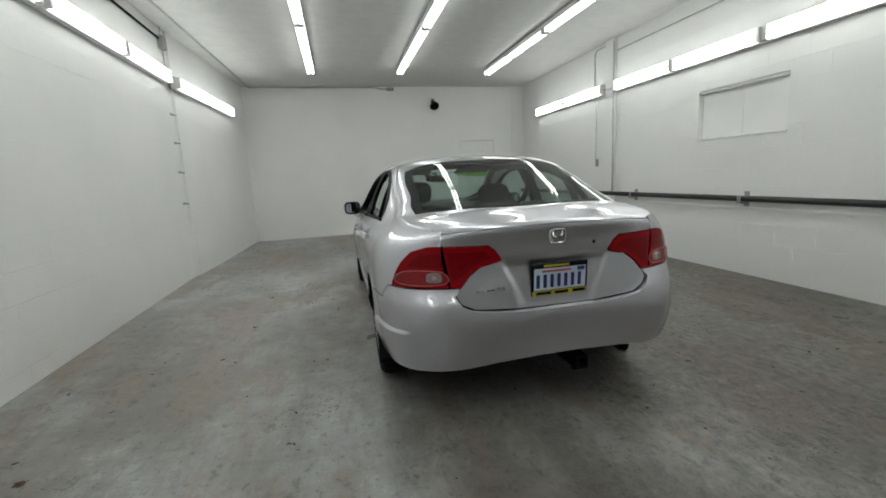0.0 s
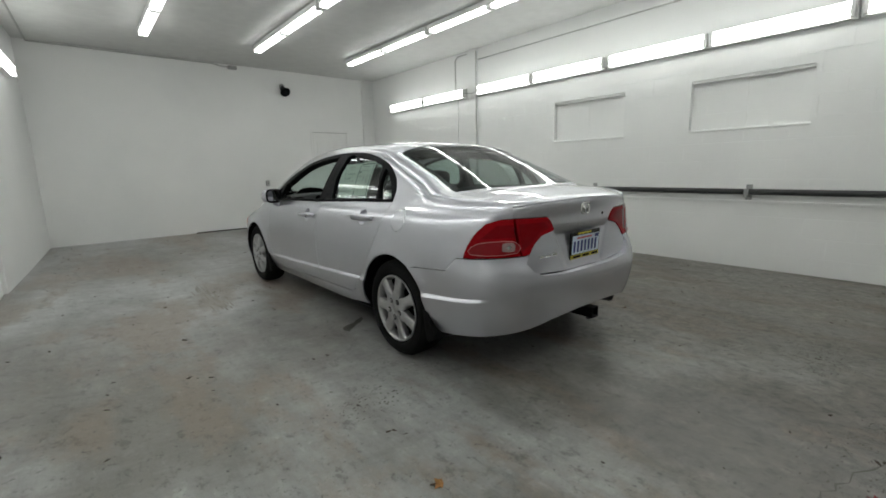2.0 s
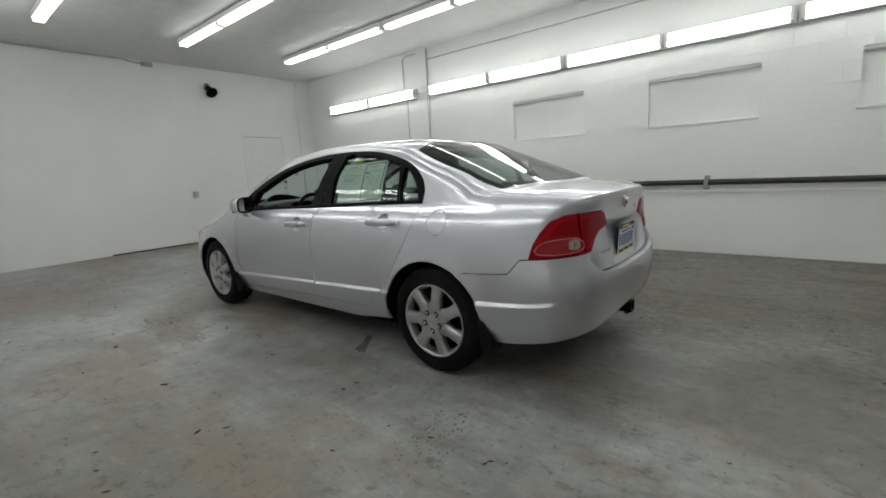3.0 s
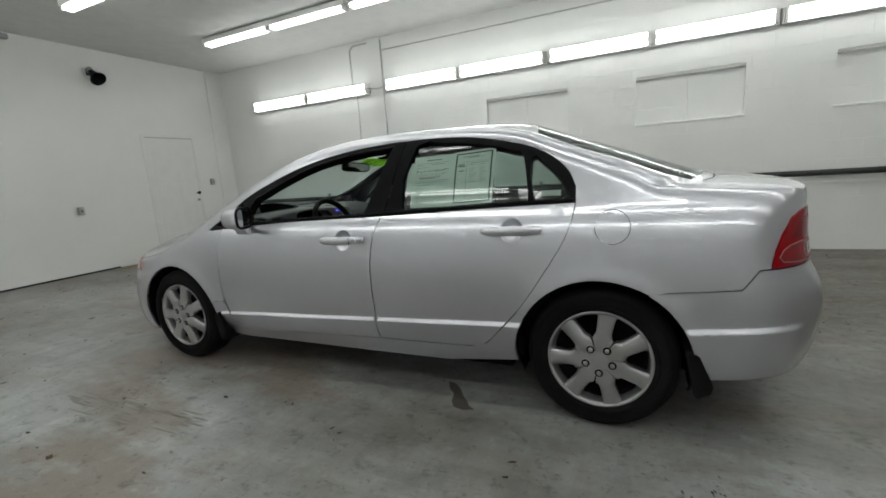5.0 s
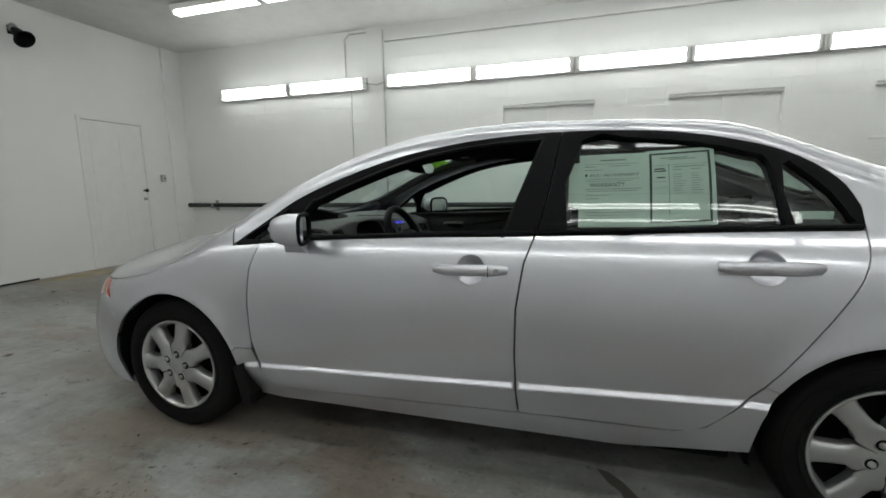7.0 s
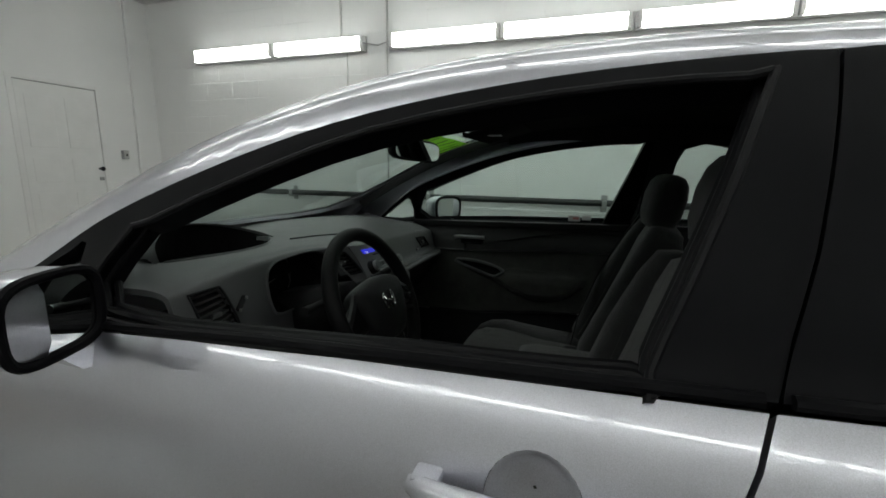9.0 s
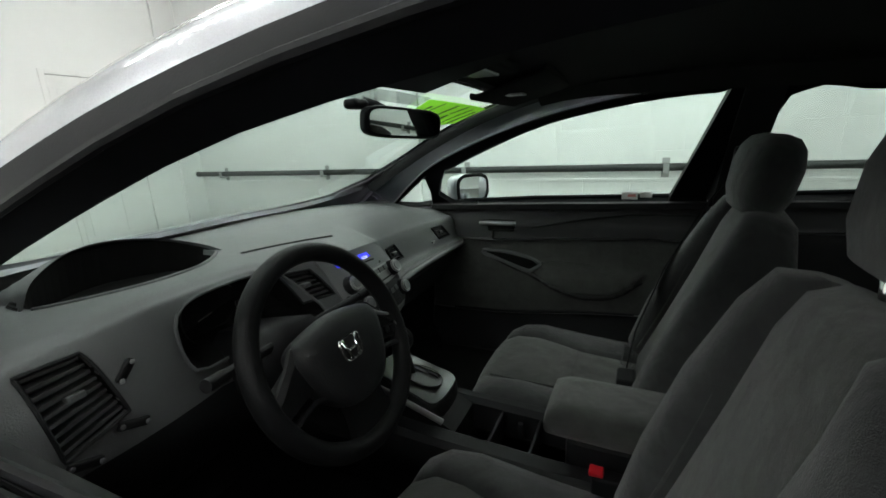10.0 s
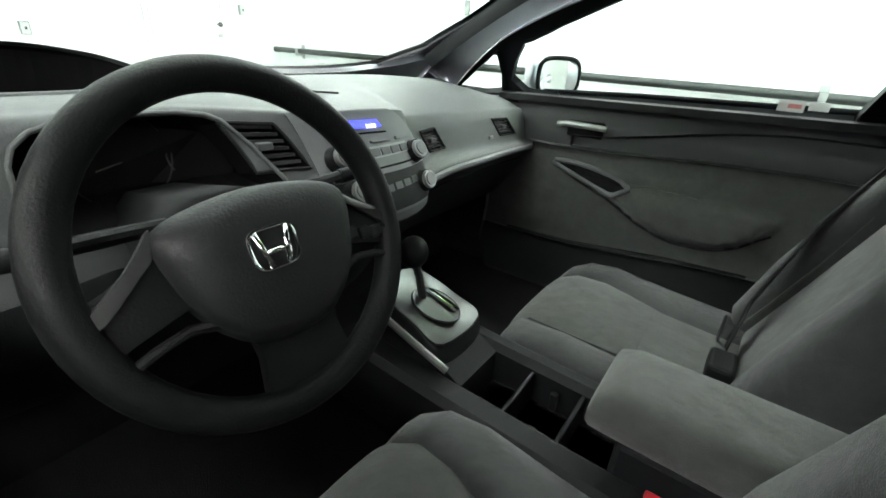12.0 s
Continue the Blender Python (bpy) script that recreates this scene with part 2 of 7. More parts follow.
def cyl(p, q, r, seg=16, r2=None, caps=True, bm=None):
    p, q = Vector(p), Vector(q)
    bm2 = bmesh.new()
    bmesh.ops.create_cone(bm2, cap_ends=caps, segments=seg, radius1=r, radius2=r if r2 is None else r2, depth=(q - p).length)
    bm2.transform(Matrix.Translation((p + q) / 2) @ (q - p).to_track_quat("Z", "Y").to_matrix().to_4x4())
    return merge(bm, bm2)


def ball(c, r, scale=(1, 1, 1), seg=16, bm=None):
    bm2 = bmesh.new()
    bmesh.ops.create_uvsphere(bm2, u_segments=seg, v_segments=max(6, seg // 2), radius=r)
    bm2.transform(Matrix.Translation(c) @ Matrix.Diagonal((*scale, 1)))
    return merge(bm, bm2)


def tube(points, r, seg=10, bm=None, closed=False, flat=(1, 1)):
    """A swept round bar along points."""
    pts = [Vector(p) for p in points]
    n = len(pts)
    bm2 = bmesh.new()
    rings, up = [], None
    for i, p in enumerate(pts):
        a = pts[(i - 1) % n] if closed or i else pts[0]
        b = pts[(i + 1) % n] if closed or i < n - 1 else pts[-1]
        d = (b - a).normalized()
        if up is None:
            up = Vector((0, 0, 1)) if abs(d.z) < 0.9 else Vector((1, 0, 0))
        s = d.cross(up).normalized()
        up = s.cross(d).normalized()
        rings.append([bm2.verts.new(p + (s * math.cos(k * math.tau / seg) * flat[0] + up * math.sin(k * math.tau / seg) * flat[1]) * r) for k in range(seg)])
    for i in range(n if closed else n - 1):
        a, b = rings[i], rings[(i + 1) % n]
        for k in range(seg):
            bm2.faces.new((a[k], a[(k + 1) % seg], b[(k + 1) % seg], b[k]))
    if not closed:
        bm2.faces.new(rings[0][::-1])
        bm2.faces.new(rings[-1])
    return merge(bm, bm2)


def lathe(profile, seg=40, axis="x", bm=None):
    """Profile of (radius, along) turned round an axis through the origin."""
    bm2 = bmesh.new()
    rings = []
    for r, h in profile:
        ring = []
        for k in range(seg):
            a = k * math.tau / seg
            c, s = r * math.cos(a), r * math.sin(a)
            ring.append(bm2.verts.new((h, c, s) if axis == "x" else (c, s, h)))
        rings.append(ring)
    for a, b in zip(rings, rings[1:]):
        for k in range(seg):
            bm2.faces.new((a[k], a[(k + 1) % seg], b[(k + 1) % seg], b[k]))
    return merge(bm, bm2)


def loft(rings, bm=None, cap=True, closed=True):
    bm2 = bmesh.new()
    vs = [[bm2.verts.new(p) for p in ring] for ring in rings]
    for a, b in zip(vs, vs[1:]):
        n = len(a)
        for k in range(n if closed else n - 1):
            bm2.faces.new((a[k], a[(k + 1) % n], b[(k + 1) % n], b[k]))
    if cap and closed:
        bm2.faces.new(vs[0][::-1])
        bm2.faces.new(vs[-1])
    return merge(bm, bm2)


def curve(pts):
    """Smooth monotone curve through (x, y) pairs."""
    pts = sorted(pts)
    xs, ys = [p[0] for p in pts], [p[1] for p in pts]
    n = len(xs)
    d = [(ys[i + 1] - ys[i]) / (xs[i + 1] - xs[i]) for i in range(n - 1)]
    m = [d[0]] + [0 if d[i - 1] * d[i] <= 0 else 2 * d[i - 1] * d[i] / (d[i - 1] + d[i]) for i in range(1, n - 1)] + [d[-1]]

    def f(x):
        if x <= xs[0]:
            return ys[0] + m[0] * (x - xs[0]) * 0.0
        if x >= xs[-1]:
            return ys[-1]
        lo = 0
        while xs[lo + 1] < x:
            lo += 1
        h = xs[lo + 1] - xs[lo]
        t = (x - xs[lo]) / h
        return ((1 + 2 * t) * (1 - t) ** 2 * ys[lo] + t * (1 - t) ** 2 * h * m[lo] + t * t * (3 - 2 * t) * ys[lo + 1] + t * t * (t - 1) * h * m[lo + 1])
    return f


def smooth01(t):
    t = min(1.0, max(0.0, t))
    return t * t * (3 - 2 * t)


def rounded(pts, n=4, closed=True):
    """Catmull-Rom through a polygon's corners."""
    out, k = [], len(pts)
    for i in range(k if closed else k - 1):
        p0 = pts[(i - 1) % k] if closed or i else pts[0]
        p1, p2 = pts[i], pts[(i + 1) % k]
        p3 = pts[(i + 2) % k] if closed or i < k - 2 else pts[-1]
        for j in range(n):
            t = j / n
            out.append(tuple(0.5 * (2 * b + (c - a) * t + (2 * a - 5 * b + 4 * c - d) * t * t + (3 * b - a - 3 * c + d) * t ** 3) for a, b, c, d in zip(p0, p1, p2, p3)))
    if not closed:
        out.append(tuple(pts[-1]))
    return out


# ---------------------------------------------------------------- the room
XL, XR, YF, YB, ZC = -3.0, 3.28, 5.56, -7.6, 3.21


def floor_z(x, y):
    """The slab dips to the middle: it rises a little to the far and side walls."""
    return 0.10 * smooth01((y - 3.0) / 2.6) + 0.085 * smooth01((-1.9 - x) / 1.1) * (1 - smooth01((y - 3.0) / 2.6)) + 0.02 * smooth01((x - 2.2) / 1.1)


def build_floor():
    bm = bmesh.new()
    xs, ys = np.linspace(XL - 0.25, XR + 0.25, 40), np.linspace(YB - 0.25, YF + 0.25, 80)
    g = [[bm.verts.new((x, y, floor_z(x, y))) for y in ys] for x in xs]
    for i in range(len(xs) - 1):
        for j in range(len(ys) - 1):
            bm.faces.new((g[i][j], g[i + 1][j], g[i + 1][j + 1], g[i][j + 1]))
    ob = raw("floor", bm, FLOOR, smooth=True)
    tagged(ob, "worn grey concrete garage floor with brown stains and grit", "floor", kind="structure")


def wall_with_holes(name, label, axis, at, thick, span, holes):
    """A wall in the plane axis = at, made of slabs round its openings (a0, a1, z0, z1)."""
    bm = bmesh.new()
    a_cuts = sorted({span[0], span[1], *[h[0] for h in holes], *[h[1] for h in holes]})
    for a0, a1 in zip(a_cuts, a_cuts[1:]):
        zs, mid = [(-0.05, ZC)], (a0 + a1) / 2
        for h in holes:
            if h[0] < mid < h[1]:
                zs = [(-0.05, h[2]), (h[3], ZC)]
        for z0, z1 in zs:
            if axis == "x":
                box(at, at + thick, a0, a1, z0, z1, bm=bm)
            else:
                box(a0, a1, at, at + thick, z0, z1, bm=bm)
    bmesh.ops.remove_doubles(bm, verts=bm.verts, dist=0.0005)
    ob = finish(name, bm, WALL if axis == "x" else WALL_PLAIN)
    return tagged(ob, label, "wall", kind="structure")


NICHES = [(-0.64, 0.45, 1.53, 2.10), (-2.55, -1.44, 1.53, 2.10), (-4.37, -3.33, 1.53, 2.10), (-6.2, -5.15, 1.53, 2.10)]


def build_shell():
    build_floor()
    wall_with_holes("wall_east", "white painted concrete block wall with blocked-up window niches", "x", XR, 0.25, (YB, YF + 0.25), NICHES)
    wall_with_holes("wall_west", "white painted concrete block wall", "x", XL - 0.25, 0.25, (YB, 2.30), [])
    ob = finish("wall_west_far", loft([[(XL + a, 2.30, z), (XL + 0.215 + a, YF, z), (XL + 0.215 + a - 0.28, YF, z), (XL + a - 0.28, 2.30, z)] for z, a in ((-0.05, 0.035), (ZC, 0.035))]), WALL)
    tagged(ob, "white painted concrete block wall running slightly inwards", "wall", kind="structure")
    wall_with_holes("wall_north", "white painted wall with a man door", "y", YF, 0.25, (XL, XR), [(1.70, 2.58, -0.05, 2.03)])
    # unseen wall; its tone is set for the light it bounces onto the car
    wall_with_holes("wall_south", "plain unseen wall, toned for the light it bounces onto the car", "y", YB - 0.25, 0.25, (XL - 0.25, XR + 0.25), [])
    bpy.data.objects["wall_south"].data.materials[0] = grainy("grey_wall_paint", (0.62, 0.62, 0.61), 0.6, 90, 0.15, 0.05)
    ob = finish("ceiling", box(XL - 0.25, XR + 0.25, YB - 0.25, YF + 0.25, ZC, ZC + 0.2), CEIL)
    tagged(ob, "smooth painted white ceiling", "ceiling", kind="structure")
    for a0, a1, z0, z1 in NICHES:
        w = thing("blocked_window", "blocked-up window niche with white painted boards", "window", "blocked windows", "structure", (XR + 0.07, (a0 + a1) / 2, z0))
        half, h = (a1 - a0) / 2, z1 - z0
        for s in (-1, 1):
            part("board", box(0.0, 0.03, *sorted((s * half, s * 0.0008)), 0, h, 0.0015), WALL, w)
        part("lintel", box(-0.052, 0.0, -half, half, h - 0.03, h - 0.001, 0.003), DOOR_PAINT, w, "painted steel lintel")
        part("sill", box(-0.078, 0.0, -half - 0.01, half + 0.01, -0.005, 0.022, 0.006), WALL, w)
    # pilaster and wall offset
    ob = finish("pilaster", box(XR - 0.05, XR, 2.06, 2.28, 0, ZC, 0.004), WALL)
    tagged(ob, "shallow white painted block pilaster", "pilaster", kind="structure")
    ob = finish("corner_column", box(2.98, XR, YF - 0.04, YF, 0, ZC, 0.004), WALL)
    tagged(ob, "white painted corner column", "pilaster", kind="structure")
    # man door
    d = thing("door_1", "closed white panelled steel door in a white frame", "door", "", "structure", (2.14, YF, 0.09))
    part("leaf", box(-0.395, 0.395, 0.0, 0.065, 0.01, 1.93, 0.004), DOOR_PAINT, d)
    for z0, z1 in ((0.2, 0.75), (0.87, 1.13), (1.25, 1.8)):
        for s in (-1, 1):
            part("panel", box(*sorted((s * 0.055, s * 0.32)), -0.004, 0.01, z0, z1, 0.004), DOOR_PAINT, d)
    for x0, x1, z0, z1 in ((-0.455, -0.40, -0.1, 1.985), (0.40, 0.455, -0.1, 1.985), (-0.40, 0.40, 1.94, 1.985)):
        part("frame", box(x0, x1, -0.009, 0.06, z0, z1, 0.004), DOOR_PAINT, d)
    part("gap", box(-0.40, 0.40, 0.006, 0.05, 1.929, 1.941), GALV, d)
    k = cyl((0.345, 0.0, 1.02), (0.345, -0.045, 1.02), 0.014, 12)
    ball((0.345, -0.06, 1.02), 0.028, (1, 0.8, 1), 12, k)
    part("knob", k, GLOSS_BLACK, d, "black round knob", True)
    part("latch", box(0.33, 0.38, -0.012, 0.01, 0.88, 0.92, 0.003), GALV, d)


def tube_light(gap=0.034):
    """A bare double fluorescent strip, 2.4 m long along y, hanging face down at the origin."""
    f = thing("strip_light", "bare twin-tube fluorescent strip light with white housing", "light fixture", "strip lights")
    part("housing", box(-gap - 0.03, gap + 0.03, -1.20, 1.20, 0.022, 0.085, 0.006), HOUSING, f)
    for y0, y1 in ((-1.18, -0.015), (0.015, 1.18)):
        for x in (-gap, gap):
            part("tube", cyl((x, y0 + 0.03, 0), (x, y1 - 0.03, 0), 0.019, 10), TUBE, f, "", True)
        part("lamp_holder", box(-gap - 0.02, gap + 0.02, y0 - 0.006, y0 + 0.028, -0.022, 0.03, 0.004), HOUSING, f)
        part("lamp_holder", box(-gap - 0.02, gap + 0.02, y1 - 0.028, y1 + 0.006, -0.022, 0.03, 0.004), HOUSING, f)
    return f


def build_lights():
    first = tube_light()
    first.matrix_basis = pose(-1.32, 2.83, 3.115)
    for x in (-1.32, 0.22, 1.87):
        # the southernmost fixture of each row is unseen, added to brighten that end
        for k in range(4):
            if (x, k) != (-1.32, 0):
                copy_thing(first, pose(x, 2.83 - 2.43 * k, 3.115))
    wide = tube_light(0.05)
    wide.matrix_basis = pose(XR - 0.095, 3.50, 2.50, 0, 90, 0)
    for y in (0.81, -1.61, -4.03):
        copy_thing(wide, pose(XR - 0.095, y, 2.50, 0, 90, 0))
    for y in (0.91, -1.53, -3.97):
        copy_thing(wide, pose(XL + 0.095, y, 2.62, 0, -90, 0))
    copy_thing(wide, pose(-2.80, 3.40, 2.572, 0, 0, -3.4) @ pose(0, 0, 0, 0, -90, 0))


def build_wall_things():
    # black pipe with brackets along the east wall
    p = thing("wall_pipe", "long black steel pipe on wall brackets", "pipe", loc=(XR - 0.07, 0, 0.862))
    bm = cyl((0, YB + 0.4, 0), (0, 5.50, 0), 0.032, 16)
    cyl((0, 5.49, 0), (0, 5.53, 0), 0.037, 16, bm=bm)
    part("pipe", bm, STEEL_PIPE, p, "", True)
    for y in (5.03, 3.33, 1.54, -0.27, -2.11, -3.95, -5.8):
        b = box(0.062, 0.07, y - 0.03, y + 0.03, -0.09, 0.075, 0.002)
        box(-0.045, 0.066, y - 0.022, y + 0.022, -0.052, -0.036, 0.002, bm=b)
        box(-0.046, -0.038, y - 0.022, y + 0.022, -0.05, 0.03, 0.002, bm=b)
        part("bracket", b, GALV, p, "galvanised bracket")
    ob = finish("wall_rail", box(XR - 0.012, XR, YB + 0.4, 5.5, 0.735, 0.765, 0.003), WALL)
    tagged(ob, "narrow white painted ledge below the pipe", "trim", kind="structure")
    # conduits
    c = thing("conduit", "painted electrical conduit with junction boxes along the ceiling edge", "conduit")
    part("run", tube([(-2.86, -5, ZC - 0.014), (-2.77, 1.3, ZC - 0.014), (-2.60, YF - 0.06, ZC - 0.014)], 0.013), CONDUIT, c, "", True)
    part("run", tube([(-2.60, YF - 0.055, ZC - 0.03), (-0.1, YF - 0.055, ZC - 0.03), (0.02, YF - 0.055, ZC - 0.06), (0.2, YF - 0.055, ZC - 0.06)], 0.013), CONDUIT, c, "", True)
    part("box", box(0.15, 0.30, YF - 0.09, YF - 0.01, ZC - 0.095, ZC - 0.035, 0.006), GALV, c, "small steel junction box")
    c = thing("conduit", "painted conduit running down the pilaster to the strip lights", "conduit")
    part("run", tube([(XR - 0.02, 2.62, 2.52), (XR - 0.02, 2.62, 3.10), (XR - 0.02, 2.55, 3.16), (XR - 0.02, 2.30, 3.16)], 0.011), CONDUIT, c, "", True)
    part("run", tube([(XR - 0.075, 2.03, 0.90), (XR - 0.075, 2.03, 3.15)], 0.010), CONDUIT, c, "", True)
    part("run", tube([(XR - 0.02, 2.03, 3.02), (XR - 0.02, -5.0, 3.02)], 0.009), CONDUIT, c, "", True)
    part("run", tube([(XR - 0.02, 2.55, 2.5), (XR - 0.04, 2.55, 1.40)], 0.006), CONDUIT, c, "", True)
    part("cord", tube([(XR - 0.08, 2.32, 2.50), (XR - 0.06, 2.15, 2.47), (XR - 0.08, 1.99, 2.50)], 0.006), GALV, c, "", True)
    part("box", box(XR - 0.03, XR, 2.52, 2.57, 1.30, 1.42, 0.004), GALV, c)
    c = thing("conduit", "black cable and junction box high on the wall", "cable")
    part("cable", tube([(XL + 0.02, -4.0, 3.05), (XL + 0.02, 0.6, 3.06), (XL + 0.02, 2.12, 3.06), (XL + 0.03, 2.27, 3.02)], 0.013), BLACK_TRIM, c, "", True)
    part("box", box(XL, XL + 0.06, 2.08, 2.22, 2.95, 3.10, 0.005), GALV, c)
    part("drop", tube([(XL + 0.02, 2.15, 3.09), (XL + 0.02, 2.15, ZC)], 0.009), CONDUIT, c, "", True)
    part("drop", tube([(XL + 0.02, 2.17, 2.64), (XL + 0.02, 2.17, 2.96)], 0.009), CONDUIT, c, "", True)
    # anchors left in the west wall
    for z in (2.19, 1.84, 1.47, 1.07):
        a = thing("wall_anchor", "rusty steel anchor stub sticking out of the white wall", "anchor", "wall anchors", loc=(XL, 2.20, z))
        bm = box(0, 0.012, -0.03, 0.03, -0.015, 0.015, 0.003)
        cyl((0, 0.0, 0), (0.06, 0.01, -0.01), 0.008, 8, bm=bm)
        part("stub", bm, GALV, a)
    # horn speaker on the far wall
    s = thing("horn_speaker", "small dark horn loudspeaker on a wall bracket", "speaker", loc=(1.14, YF, 2.84))
    part("bracket", box(-0.03, 0.03, -0.06, 0, 0.0, 0.09, 0.004), BLACK_TRIM, s)
    bm = lathe([(0.03, 0.0), (0.045, -0.04), (0.06, -0.12), (0.09, -0.19), (0.10, -0.195), (0.085, -0.185), (0.05, -0.12), (0.0, -0.08)], 24, "z")
    bm.transform(pose(0, -0.06, 0.05, -50, 0, 0))
    part("horn", bm, BLACK_TRIM, s, "", True)
    part("driver", merge(None, ball((0, -0.05, 0.06), 0.045, (1, 1, 1.2), 16)), GALV, s, "", True)
    for x, z, n in ((0.69, 0.98, "outlet_box"), (2.80, 1.285, "light_switch")):
        o = thing(n, "small grey surface-mounted electrical box on the white wall", "electrical box", loc=(x, YF, z))
        part("box", box(-0.035, 0.035, -0.045, 0, -0.055, 0.055, 0.005), GALV, o)
        part("plate", box(-0.03, 0.03, -0.05, -0.045, -0.05, 0.05, 0.002), CONDUIT, o)
        part("toggle", box(-0.008, 0.008, -0.06, -0.05, -0.012, 0.012, 0.002), BLACK_TRIM, o)
    # dark gap under the far wall
    ob = finish("floor_gap", box(-0.7, 1.05, YF - 0.006, YF + 0.01, 0.06, 0.118), DARK)
    tagged(ob, "dark gap at the foot of the far wall", "gap", kind="structure")


build_shell()
build_lights()
build_wall_things()

# ---------------------------------------------------------------- the car's surfaces
# y runs to the nose, z up; the side skin is x = -width(y, z), closed by rounded ends.
# lean of the skin from upright, in degrees, at heights; and the half width at 0.66 m
LEAN_LOW = ((0.15, -24), (0.24, -20), (0.33, -15), (0.42, -8), (0.55, -2), (0.66, 0))
LEAN_MID = (*LEAN_LOW, (0.75, 4), (0.81, 9), (0.85, 14), (0.88, 20), (0.905, 27), (0.925, 36), (0.942, 43.5), (0.955, 43), (0.97, 34), (0.985, 25), (1.00, 19.3), (1.02, 17.8), (1.04, 18.7), (1.08, 20.6), (1.14, 23.3))
SECTIONS = {
    1.40: (0.874, ((0.15, -18), (0.22, -12), (0.30, -4), (0.42, -1), (0.53, 0), (0.60, 3), (0.70, 7), (0.77, 14), (0.82, 22), (0.86, 33), (0.90, 40), (0.97, 40), (1.2, 35), (1.5, 35))),
    0.95: (0.880, (*LEAN_LOW, (0.75, 5), (0.81, 10), (0.86, 17), (0.90, 26), (0.93, 36), (0.95, 38), (0.975, 33), (1.05, 30), (1.15, 31), (1.25, 31), (1.5, 36))),
    0.30: (0.884, (*LEAN_MID, (1.20, 27), (1.28, 34), (1.385, 40), (1.5, 43))),
    -0.40: (0.884, (*LEAN_MID, (1.20, 27), (1.28, 34), (1.385, 40), (1.5, 43))),
    -1.00: (0.884, (*LEAN_MID, (1.20, 28), (1.28, 34), (1.385, 40), (1.5, 44))),
    -1.22: (0.884, (*LEAN_MID, (1.20, 28), (1.28, 34), (1.385, 40), (1.5, 44))),
    -1.45: (0.882, (*LEAN_LOW, (0.75, 5), (0.81, 10), (0.85, 14), (0.88, 20), (0.905, 28), (0.925, 36), (0.942, 43.5), (0.955, 44), (0.97, 40), (0.985, 37), (1.02, 35.5), (1.10, 35), (1.20, 35.5), (1.42, 39), (1.5, 40))),
}
Z_LO, Z_STEP, Y_STEP = 0.15, 0.001, 0.01


def bell(rows, sigma):
    """Rows blended along the first axis with a bell curve, the ends carried on."""
    n = int(3 * sigma) + 1
    k = np.exp(-0.5 * (np.arange(-n, n + 1) / sigma) ** 2)
    k /= k.sum()
    pad = np.concatenate([2 * rows[:1] - rows[n:0:-1], rows, 2 * rows[-1:] - rows[-2:-n - 2:-1]])
    return sum(k[i] * pad[i:i + len(rows)] for i in range(2 * n + 1))


def section(base, lean):
    z = np.arange(Z_LO, 1.501, Z_STEP)
    slope = np.tan(np.radians(np.interp(z, *zip(*lean))))
    slope = bell(slope, 9)
    x = -np.concatenate(([0], np.cumsum((slope[1:] + slope[:-1]) / 2 * Z_STEP)))
    return x - np.interp(0.66, z, x) + base


def width_table():
    ys = sorted(SECTIONS)
    rows = np.array([section(*SECTIONS[y]) for y in ys])
    fine = np.arange(ys[0], ys[-1] + 1e-6, Y_STEP)
    t = np.array([np.interp(fine, ys, rows[:, j]) for j in range(rows.shape[1])]).T
    return bell(t, 18).tolist()


WIDTH_TABLE = width_table()


def eased(pts, sigma, step=0.002):
    """A curve through points with its bends eased over sigma metres."""
    f = curve(pts)
    x = np.arange(min(pts)[0], max(pts)[0] + step / 2, step)
    v = bell(np.array([f(a) for a in x]), sigma / step).tolist()
    x0, n = float(x[0]), len(v)

    def g(a):
        q = min(max((a - x0) / step, 0.0), n - 1.001)
        i = int(q)
        return v[i] + (v[i + 1] - v[i]) * (q - i)
    return g


YC_R, YC_F, N_R, N_F = -1.45, 1.40, 3.75, 2.9
REAR = eased([(0.20, -2.12), (0.26, -2.155), (0.33, -2.185), (0.42, -2.205), (0.52, -2.215), (0.60, -2.205), (0.64, -2.190), (0.69, -2.160), (0.74, -2.144), (0.83, -2.136), (0.91, -2.138), (0.97, -2.152), (1.04, -2.165)], 0.018)
FRONT = eased([(0.15, 2.17), (0.22, 2.235), (0.30, 2.26), (0.40, 2.26), (0.50, 2.235), (0.58, 2.19), (0.66, 2.12), (0.75, 2.04), (0.85, 1.90), (1.0, 1.7)], 0.03)
CTR = eased([(2.25, 0.63), (2.15, 0.71), (2.0, 0.785), (1.7, 0.87), (1.4, 0.932), (1.22, 0.965), (1.0, 1.066), (0.8, 1.162), (0.6, 1.250), (0.4, 1.323), (0.2, 1.372), (0.0, 1.398), (-0.3, 1.413), (-0.6, 1.410), (-0.85, 1.390), (-1.0, 1.362), (-1.08, 1.334), (-1.25, 1.270), (-1.45, 1.193), (-1.64, 1.118), (-1.75, 1.077), (-1.85, 1.041), (-2.0, 0.985), (-2.2, 0.91)], 0.03)
DROP = eased([(2.2, 0.10), (1.4, 0.10), (1.2, 0.06), (0.9, 0.046), (0.6, 0.042), (0.3, 0.050), (0.0, 0.058), (-0.6, 0.078), (-1.0, 0.098), (-1.4, 0.098), (-1.7, 0.080), (-2.2, 0.070)], 0.1)
DECK = eased([(-2.2, 1.003), (-2.05, 1.026), (-1.95, 1.040), (-1.8, 1.0575), (-1.4, 1.092)], 0.03)
ARCHES = ((-1.345, 0.31, 0.358), (1.34, 0.31, 0.352))


